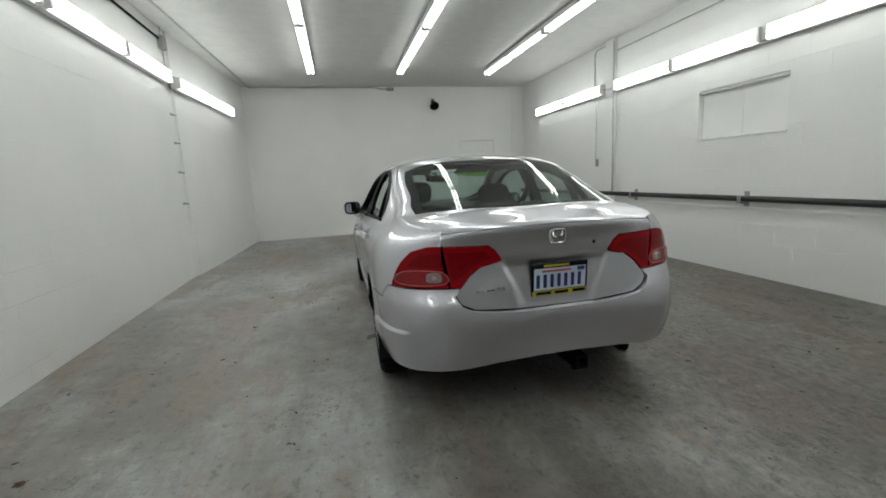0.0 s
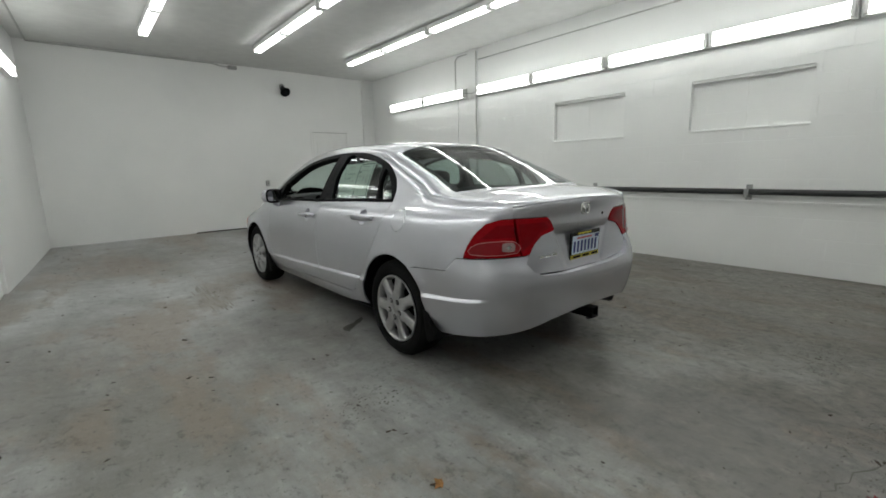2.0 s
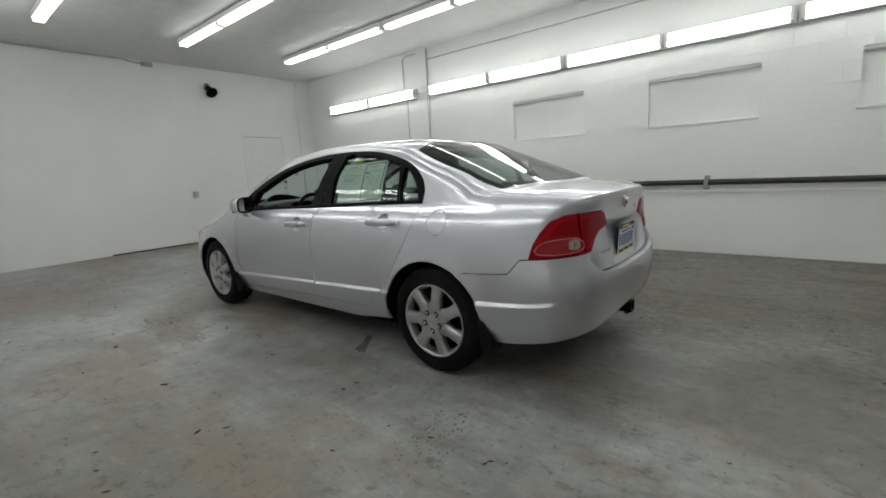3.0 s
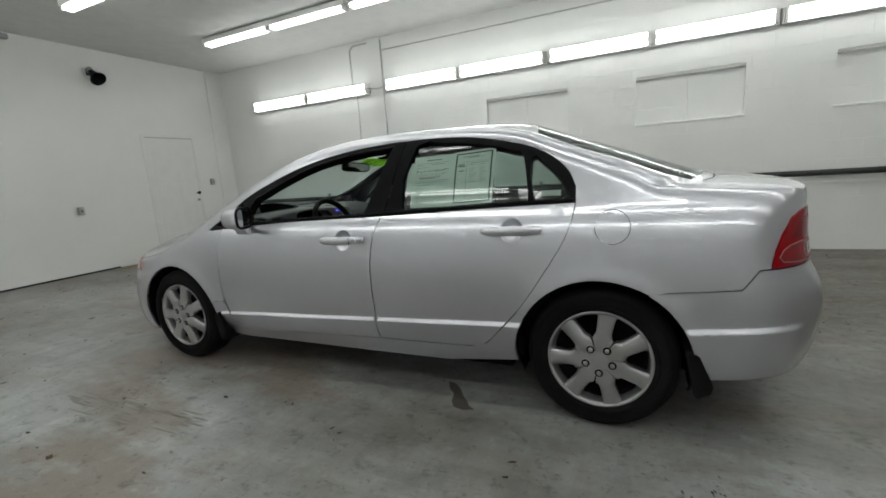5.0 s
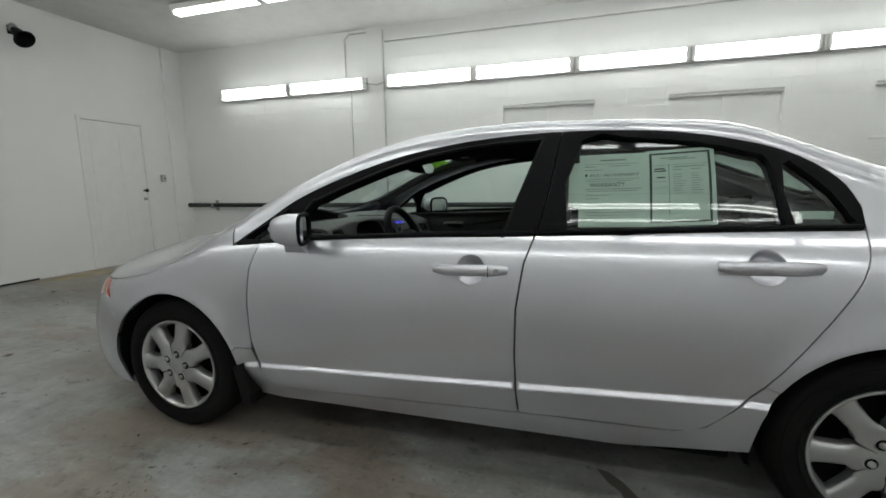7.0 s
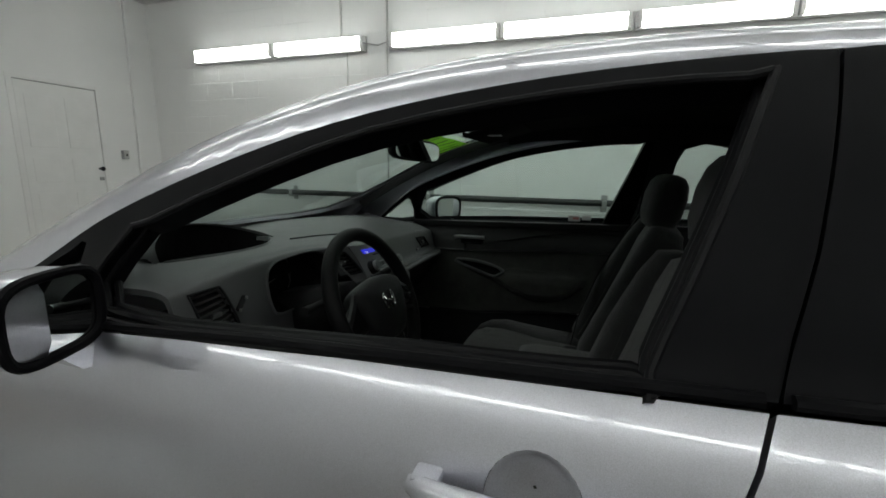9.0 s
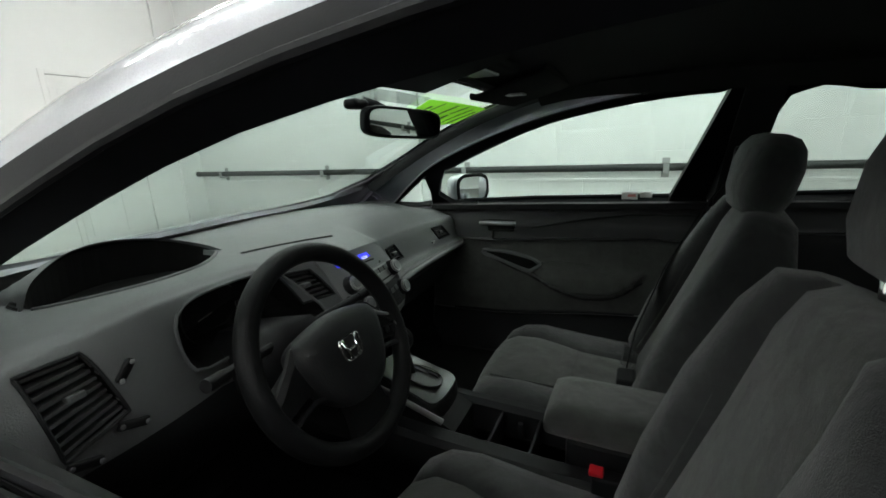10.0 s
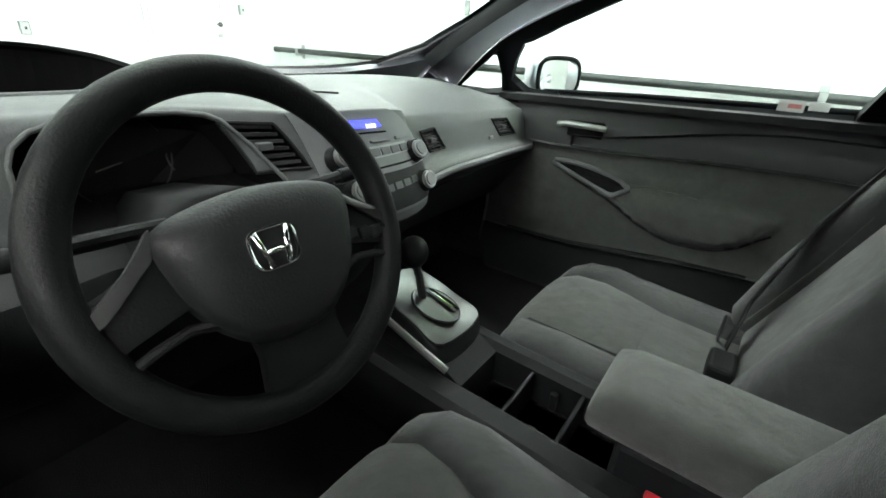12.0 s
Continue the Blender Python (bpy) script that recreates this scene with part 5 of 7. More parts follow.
# ---------------------------------------------------------------- the car's inside
DASH = grainy("grey_dash_plastic", (0.082, 0.085, 0.087), 0.55, 500, 0.35, 0.06, 0.35)
# near-black plastic; its depth also carries the shade low in the cabin
DASH_DARK = grainy("dark_dash_plastic", (0.009, 0.009, 0.010), 0.6, 500, 0.3, 0.08, 0.18)
def sheer(m, color):
    """Thin sheet that lets light through from behind."""
    nt = m.node_tree
    out, b = nt.nodes["Material Output"], nt.nodes["Principled BSDF"]
    tr, mx = nt.nodes.new("ShaderNodeBsdfTranslucent"), nt.nodes.new("ShaderNodeMixShader")
    tr.inputs["Color"].default_value = (*color, 1)
    mx.inputs["Fac"].default_value = 0.30
    nt.links.new(b.outputs["BSDF"], mx.inputs[1])
    nt.links.new(tr.outputs["BSDF"], mx.inputs[2])
    nt.links.new(mx.outputs["Shader"], out.inputs["Surface"])
    return m


def cloth(name, color):
    """Brushed velour: fine nap, soft rumples and rubbed patches."""
    m = grainy(name, color, 0.95, 700, 0.6, 0.10, 0.15)
    b = m.node_tree.nodes["Principled BSDF"]
    nap = tex(m, "ShaderNodeTexNoise", 22, 8, (1, 1, 1), 0.7)
    r = ramp(m, nap.outputs["Fac"], [(0.36, 0.78), (0.64, 1.2)])
    old = b.inputs["Base Color"].links[0].from_socket
    wire(m, mix(m, 0.9, old, r.outputs["Color"], "MULTIPLY"), "Base Color")
    fold = tex(m, "ShaderNodeTexNoise", 14, 3, (1, 1, 1), 0.5)
    bump(m, fold.outputs["Fac"], 0.35, 0.02, b.inputs["Normal"].links[0].from_socket)
    b.inputs["Sheen Weight"].default_value = 0.25
    b.inputs["Sheen Roughness"].default_value = 0.6
    return m


CLOTH = cloth("grey_seat_cloth", (0.043, 0.044, 0.041))
CLOTH_DARK = cloth("dark_seat_cloth", (0.024, 0.0245, 0.025))
HEADLINER = grainy("dark_headliner", (0.022, 0.022, 0.021), 0.95, 300, 0.4, 0.06, 0.1)
CARPET = grainy("black_carpet", (0.012, 0.012, 0.012), 1.0, 400, 0.8, 0.2, 0.1)
SILVER_TRIM = node_mat("silver_plastic", (0.24, 0.24, 0.24), 0.36, 0.5)
FASCIA = grainy("silver_grey_fascia", (0.13, 0.132, 0.135), 0.45, 300, 0.15, 0.08, 0.35)
CARD_DARK = grainy("dark_card_plastic", (0.027, 0.027, 0.028), 0.6, 500, 0.3, 0.1, 0.2)
SILVER_DULL = grainy("dull_silver_plastic", (0.028, 0.028, 0.029), 0.45, 200, 0.1, 0.2)
LEATHER = grainy("black_wheel_urethane", (0.006, 0.006, 0.0065), 0.48, 350, 0.3, 0.1, 0.14)
PAD = grainy("airbag_pad", (0.013, 0.013, 0.014), 0.5, 350, 0.3, 0.1, 0.25)
DISPLAY = glow_mat("blue_display", (0.03, 0.035, 0.85), 0.5)
DISPLAY_INK = glow_mat("pale_digits", (0.75, 0.8, 1.0), 0.5)
PAPER = grainy("printed_paper", (0.76, 0.82, 0.76), 0.7, 60, 0.05, 0.03)
INK = node_mat("black_ink", (0.03, 0.03, 0.03), 0.7)
LIME = sheer(node_mat("lime_banner", (0.22, 0.56, 0.03), 0.6), (0.30, 0.75, 0.05))
RED_PLASTIC = node_mat("red_plastic", (0.5, 0.01, 0.02), 0.4)

X_ST = (-0.74, -0.62, -0.50, -0.36, -0.24, -0.16, -0.04, 0.05, 0.14, 0.30, 0.50, 0.74)
DASH_POINTS = {  # columns over X_ST: windscreen foot, top, shelf, edge, face, face foot, knee, low
    "y1": (0.78, 0.84, 0.86, 0.88, 0.88, 0.88, 0.88, 0.88, 0.88, 0.88, 0.86, 0.80), "z1": (0.945, 0.962, 0.97, 0.975, 0.975, 0.975, 0.972, 0.97, 0.968, 0.966, 0.955, 0.905),
    "y2": (0.66, 0.66, 0.665, 0.67, 0.67, 0.66, 0.66, 0.67, 0.72, 0.76, 0.74, 0.71), "z2": (0.955, 0.968, 0.975, 0.975, 0.972, 0.968, 0.962, 0.958, 0.955, 0.950, 0.940, 0.902),
    "y3": (0.595, 0.60, 0.60, 0.595, 0.56, 0.535, 0.54, 0.56, 0.63, 0.665, 0.66, 0.645), "z3": (0.95, 0.962, 0.97, 0.97, 0.962, 0.955, 0.948, 0.94, 0.918, 0.905, 0.898, 0.880),
    "y4": (0.575, 0.575, 0.575, 0.57, 0.53, 0.508, 0.515, 0.535, 0.605, 0.637, 0.635, 0.62), "z4": (0.925, 0.935, 0.945, 0.945, 0.938, 0.932, 0.925, 0.918, 0.89, 0.876, 0.872, 0.866),
    "y5": (0.555, 0.555, 0.56, 0.56, 0.49, 0.443, 0.446, 0.47, 0.585, 0.612, 0.61, 0.60), "z5": (0.82, 0.82, 0.815, 0.81, 0.80, 0.79, 0.785, 0.782, 0.79, 0.80, 0.795, 0.79),
    "y6": (0.59, 0.59, 0.58, 0.575, 0.54, 0.49, 0.49, 0.52, 0.575, 0.575, 0.575, 0.575), "z6": (0.74, 0.72, 0.70, 0.69, 0.70, 0.735, 0.735, 0.735, 0.75, 0.765, 0.765, 0.76),
    "y7": (0.75, 0.75, 0.75, 0.75, 0.72, 0.66, 0.66, 0.68, 0.70, 0.70, 0.70, 0.70), "z7": (0.55, 0.53, 0.52, 0.52, 0.52, 0.52, 0.52, 0.52, 0.56, 0.58, 0.58, 0.58),
}
DASH_C = {k: curve(list(zip(X_ST, v))) for k, v in DASH_POINTS.items()}


def dash(x, s):
    """s runs 0.2 a step from the windscreen's foot to the knees."""
    x = max(-0.74, min(0.74, x))
    y0 = 1.245 - 0.52 * x * x
    pts = [(y0, min(0.94, CTR(y0) - 0.03))] + [(DASH_C[f"y{k}"](x), DASH_C[f"z{k}"](x)) for k in range(1, 8)]
    q = max(0.0, min(6.9999, s / 0.2))
    i = int(q)
    t = q - i
    p0, p1, p2, p3 = pts[max(0, i - 1)], pts[i], pts[i + 1], pts[min(7, i + 2)]
    y, z = (0.5 * (2 * b + (c - a) * t + (2 * a - 5 * b + 4 * c - d) * t * t + (3 * b - a - 3 * c + d) * t ** 3) for a, b, c, d in zip(p0, p1, p2, p3))
    return Vector((x, y, z))


def dash_s(x, z):
    """The s at which the face has height z."""
    lo, hi = 0.60, 1.2
    for _ in range(24):
        m = (lo + hi) / 2
        lo, hi = (m, hi) if dash(x, m).z > z else (lo, m)
    return lo


def xz(pts):
    return [(x, dash_s(x, z)) for x, z in pts]


def vent(parent, corners, depth=0.045, n=5):
    """Slats and liner in an opening of the dash, corners (x, z) clockwise from the upper left."""
    hole = dense(rounded(xz(corners), 1), 0.015)
    pts = [dash(*p) for p in hole]
    back = [p + Vector((0, depth, -0.01)) for p in pts]
    bm = loft([pts, back], None, False)
    f = bmesh.new()
    f.faces.new([f.verts.new(p) for p in back])
    merge(bm, f)
    raw("vent_well", bm, DARK, parent)
    (x0, z0), (x1, z1), (x2, z2), (x3, z3) = corners
    for k in range(n):
        t = (k + 0.7) / (n + 0.4)
        a = dash(x0 + (x3 - x0) * t + 0.004, dash_s(x0 + (x3 - x0) * t, z0 + (z3 - z0) * t))
        b = dash(x1 + (x2 - x1) * t - 0.004, dash_s(x1 + (x2 - x1) * t, z1 + (z2 - z1) * t))
        rings = [[p + Vector((0, dy, dz)) for dy, dz in ((0.002, 0.0), (0.003, 0.0045), (0.026, 0.0015), (0.026, -0.003))] for p in (a, b)]
        part("slat", loft(rings), CARD_DARK, parent)
    m = (dash(x0, dash_s(x0, z0)) + dash(x2, dash_s(x2, z2))) / 2
    part("vent_tab", box(m.x - 0.011, m.x + 0.011, m.y - 0.005, m.y + 0.01, m.z - 0.005, m.z + 0.005, 0.002), DASH, parent)
    rim = [p + Vector((0, -0.002, 0.001)) for p in pts]
    part("vent_rim", tube(rim, 0.0028, 6, closed=True), DASH_DARK, parent, "", True)


VENTS = [[(-0.700, 0.940), (-0.630, 0.940), (-0.600, 0.838), (-0.684, 0.815)],
         [(-0.300, 0.946), (-0.234, 0.941), (-0.206, 0.882), (-0.271, 0.880)],
         [(0.200, 0.866), (0.272, 0.865), (0.306, 0.814), (0.238, 0.815)],
         [(0.548, 0.860), (0.628, 0.856), (0.672, 0.808), (0.585, 0.811)]]
CLUSTER = [(-0.507, 0.90), (-0.497, 0.938), (-0.455, 0.957), (-0.375, 0.960), (-0.31, 0.955), (-0.285, 0.935), (-0.255, 0.89), (-0.238, 0.855), (-0.26, 0.840), (-0.35, 0.835), (-0.47, 0.833), (-0.500, 0.855)]


def dskin(name, outlines, *args, **kw):
    return skin(name, outlines, dash, *args, flip=True, **kw)


def build_dash(car):
    d = new("dashboard")
    d.parent = car
    under_edge = [(-0.735, dash_s(-0.735, 0.782)), (-0.60, dash_s(-0.60, 0.780)), (-0.45, dash_s(-0.45, 0.788)), (-0.30, dash_s(-0.30, 0.784)), (-0.235, dash_s(-0.235, 0.765)), (-0.19, 1.17), (-0.10, 1.18)]
    outline = [(-0.735, 0.0), *[(x, 0.0) for x in np.linspace(-0.6, 0.6, 9)], (0.735, 0.0), (0.735, 1.18), *reversed(under_edge)]
    def s_of_y(x, y):
        lo, hi = 0.1, 0.6
        for _ in range(24):
            q = (lo + hi) / 2
            lo, hi = (q, hi) if dash(x, q).y > y else (lo, q)
        return lo
    xs = np.linspace(-0.600, -0.270, 15)
    near_y = [0.678 + 0.078 * (abs(x + 0.435) / 0.165) ** 2.5 for x in xs]
    well = [(x, s_of_y(x, y)) for x, y in zip(xs, near_y)] + [(x, s_of_y(x, max(0.93, y + 0.12))) for x, y in reversed(list(zip(xs, near_y)))]
    holes = [rounded(xz(v), 1) for v in VENTS] + [rounded(xz(CLUSTER), 2), well]
    dskin("dash_skin", [outline, *holes], DASH, d, "grey grained plastic", step=0.028, gap=0.0, rim=0.012)
    # the shade under the dash is put into this panel's colour
    low = [*under_edge, (0.735, 1.18), (0.735, 1.395), (-0.735, 1.395)]
    dskin("knee_panel", [low], DASH_DARK, d, "dark lower panel", step=0.04, gap=0.0, rim=0.0)
    for v in VENTS:
        vent(d, v, n=9 if v is VENTS[0] else 6)
    # instrument well
    pts = [dash(*p) for p in rounded(xz(CLUSTER), 2)]
    c = sum(pts, Vector()) / len(pts)
    back = [c + (p - c) * 0.86 + Vector((0, 0.10, 0.01)) for p in pts]
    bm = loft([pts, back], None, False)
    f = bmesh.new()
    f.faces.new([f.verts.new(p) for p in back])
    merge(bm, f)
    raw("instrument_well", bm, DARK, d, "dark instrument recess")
    part("well_rim", tube([p + Vector((0, -0.004, 0.002)) for p in pts], 0.003, 8, closed=True), DASH, d, "", True)
    for x, r in ((-0.385, 0.062), (-0.29, 0.040)):
        ring = [Vector((x + r * math.cos(g), 0.645, 0.892 + r * math.sin(g))) for g in np.linspace(0, math.tau, 33)[:-1]]
        part("dial_ring", tube(ring, 0.0012, 6, closed=True), SILVER_DULL, d, "", True)
        part("needle", tube([(x, 0.643, 0.892), (x - r * 0.5, 0.643, 0.885)], 0.0010, 6), node_mat("needle_paint", (0.10, 0.09, 0.085), 0.5), d)
    # upper display hood
    lip = rounded([(-0.61, 0.755, 0.972), (-0.565, 0.82, 0.998), (-0.48, 0.885, 1.020), (-0.40, 0.895, 1.024), (-0.32, 0.855, 1.012), (-0.275, 0.79, 0.992), (-0.262, 0.745, 0.978)], 5, False)
    lip = [Vector(p) for p in lip]
    mid = [p + Vector((0.0, 0.07, -0.020)) for p in lip]
    end = [dash(p.x * 1.02, 0.06) + Vector((0, 0.03, -0.012)) for p in lip]
    under = [p + Vector((0, 0.012, -0.006)) for p in lip]
    part("display_hood", loft([under, lip, mid, end], None, False, False), DASH, d, "", True, 50)
    # near-black sheets behind the lip stand in for the shade under the hood
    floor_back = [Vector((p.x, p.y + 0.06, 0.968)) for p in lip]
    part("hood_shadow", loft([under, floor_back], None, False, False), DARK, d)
    curtain_top = [p + Vector((0, 0.016, -0.006)) for p in lip]
    part("display_screen", loft([curtain_top, [Vector((p.x, p.y + 0.024, 0.90)) for p in curtain_top]], None, False, False), DARK, d, "black sheet behind the hood lip in place of shade")
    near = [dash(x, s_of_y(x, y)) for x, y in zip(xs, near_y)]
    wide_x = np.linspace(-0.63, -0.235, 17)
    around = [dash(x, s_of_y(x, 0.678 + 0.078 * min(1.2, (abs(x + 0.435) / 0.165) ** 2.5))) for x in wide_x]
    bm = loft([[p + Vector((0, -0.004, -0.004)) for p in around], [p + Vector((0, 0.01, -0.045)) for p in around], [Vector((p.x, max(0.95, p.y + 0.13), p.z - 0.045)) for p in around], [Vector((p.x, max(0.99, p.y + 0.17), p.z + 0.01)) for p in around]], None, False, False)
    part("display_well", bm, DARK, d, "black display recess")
    part("well_edge", tube([p + Vector((0, -0.003, 0.0)) for p in near], 0.004, 8), DASH, d, "", True)
    part("shelf_seam", tube([dash(-0.262, 0.38), dash(-0.2, 0.385), dash(-0.10, 0.40), dash(-0.02, 0.43)], 0.0035, 6), DASH_DARK, d, "", True)
    # centre stack
    st = new("radio")
    st.parent = d
    def on(x, z, off=0.0):
        s = dash_s(x, z)
        p = dash(x, s)
        n = (dash(x, s - 0.02) - dash(x, s + 0.02))
        nn = Vector((0, -n.z, n.y)).normalized()
        if nn.y > 0:
            nn = -nn
        return p + nn * off, nn
    def patch(name, pts, mat, lift, parent=st, label="", rim=0.004):
        return dskin(name, [xz(pts)], mat, parent, label, step=0.014, gap=0.0, rim=rim, lift=lift)
    patch("fascia", [(-0.215, 0.952), (-0.02, 0.944), (0.03, 0.925), (0.062, 0.88), (0.062, 0.80), (0.03, 0.785), (-0.165, 0.79), (-0.19, 0.815)], FASCIA, 0.004, rim=0.006)
    patch("heater_panel", [(-0.184, 0.856), (0.056, 0.846), (0.057, 0.803), (0.03, 0.790), (-0.162, 0.795), (-0.182, 0.815)], DASH_DARK, 0.0062, label="dark heater panel", rim=0.003)
    patch("display", [(-0.178, 0.9385), (-0.050, 0.930), (-0.042, 0.9185), (-0.173, 0.9265)], DISPLAY, 0.006, label="lit blue radio display")
    for x0, w in ((-0.166, 0.004), (-0.158, 0.004), (-0.082, 0.003), (-0.076, 0.003), (-0.070, 0.004), (-0.063, 0.004)):
        z = 0.934 - 0.07 * (x0 + 0.18) - 0.003
        patch("digit_bar", [(x0, z + 0.001), (x0 + w, z + 0.001), (x0 + w, z - 0.005), (x0, z - 0.005)], DISPLAY_INK, 0.0075, rim=0)
    patch("disc_slot", [(-0.13, 0.9175), (-0.035, 0.911), (-0.035, 0.908), (-0.13, 0.9145)], DARK, 0.006, rim=0)
    patch("preset_frame", [(-0.150, 0.8955), (0.010, 0.8885), (0.010, 0.8725), (-0.150, 0.8775)], SILVER_TRIM, 0.0055, label="silver button surround", rim=0.002)
    for x0, z0 in ((-0.150, 0.9065), (-0.085, 0.9025), (-0.018, 0.899)):
        patch("long_button", [(x0, z0), (x0 + 0.050, z0 - 0.003), (x0 + 0.050, z0 - 0.0075), (x0, z0 - 0.0045)], FASCIA, 0.0085, rim=0.004)
    for k in range(6):
        x = -0.145 + k * 0.026
        patch("preset_button", [(x, 0.892 - 0.004 * k * 0.3), (x + 0.021, 0.891 - 0.004 * k * 0.3), (x + 0.021, 0.880 - 0.004 * k * 0.3), (x, 0.881 - 0.004 * k * 0.3)], DASH, 0.008, rim=0.004)
        x = -0.135 + k * 0.024
        patch("heater_button", [(x, 0.834), (x + 0.019, 0.833), (x + 0.019, 0.822), (x, 0.823)], DASH, 0.008, rim=0.004)
    patch("divider", [(-0.188, 0.868), (0.058, 0.856), (0.058, 0.853), (-0.188, 0.865)], DARK, 0.0055, rim=0)
    for x, z in ((0.030, 0.867), (0.028, 0.817), (-0.166, 0.886), (-0.156, 0.838)):
        p, n = on(x, z, 0.004)
        bm = cyl(p, p + n * 0.016, 0.0215, 24, 0.0185)
        part("knob_skirt", bm, DASH_DARK, st, "", True)
        bm = cyl(p + n * 0.008, p + n * 0.022, 0.0180, 24, 0.0158)
        part("knob", bm, SILVER_TRIM, st, "silver ribbed knob", True)
        part("knob_cap", cyl(p + n * 0.0215, p + n * 0.0245, 0.0118, 20), FASCIA, st, "", True)
    # trim line along the passenger side
    part("trim_strip", tube([dash(x, 1.19) + Vector((0, -0.003, 0.002)) for x in np.linspace(0.07, 0.72, 24)], 0.009, 8), FASCIA, d, "pale grey trim strip", True)
    part("glovebox_seam", tube([dash(x, 1.24) for x in np.linspace(0.14, 0.70, 20)], 0.002, 6), DARK, d)
    # switches on the driver's side
    for x, z, L, tilt in ((-0.590, 0.895, 0.036, -50), (-0.60, 0.818, 0.044, 20), (-0.665, 0.80, 0.044, 20)):
        p, n = on(x, z, 0.003)
        bm = box(-L / 2, L / 2, -0.004, 0.004, -0.008, 0.008, 0.004)
        bm.transform(Matrix.Translation(p) @ pose(0, 0, 0, 15, tilt, 0))
        part("switch", bm, DASH_DARK, d)
        for q in (-0.4, 0.4):
            c = p + Vector((q * L * math.cos(radians(tilt)), -0.006, -q * L * math.sin(radians(tilt))))
            part("switch_end", ball(c, 0.0040, (1, 0.6, 1), 8), SILVER_TRIM if tilt < 0 else DASH, d, "", True)
    p, n = on(0.535, 0.81, 0.004)
    part("lock_tab", box(p.x - 0.016, p.x + 0.004, p.y - 0.003, p.y + 0.003, p.z - 0.004, p.z + 0.006, 0.002), SILVER_TRIM, d)
    # column shroud and stalks
    part("column_shroud", loft([[Vector((-0.368 + a, 0.44, 0.845 + b)) for a, b in ((-0.055, -0.05), (0.055, -0.05), (0.06, 0.02), (0.03, 0.05), (-0.03, 0.05), (-0.06, 0.02))], [Vector((-0.368 + a, 0.62, 0.80 + b)) for a, b in ((-0.06, -0.06), (0.06, -0.06), (0.065, 0.02), (0.03, 0.06), (-0.03, 0.06), (-0.065, 0.02))]]), DASH_DARK, d, "", True, 40)
    for sx in (-1, 1):
        bm = tube([(-0.368 + sx * 0.05, 0.46, 0.865), (-0.368 + sx * 0.11, 0.45, 0.872), (-0.368 + sx * 0.175, 0.43, 0.882)], 0.0085, 10)
        cyl((-0.368 + sx * 0.165, 0.432, 0.881), (-0.368 + sx * 0.200, 0.424, 0.886), 0.0100, 14, bm=bm)
        part("stalk", bm, DASH_DARK, d, "", True)


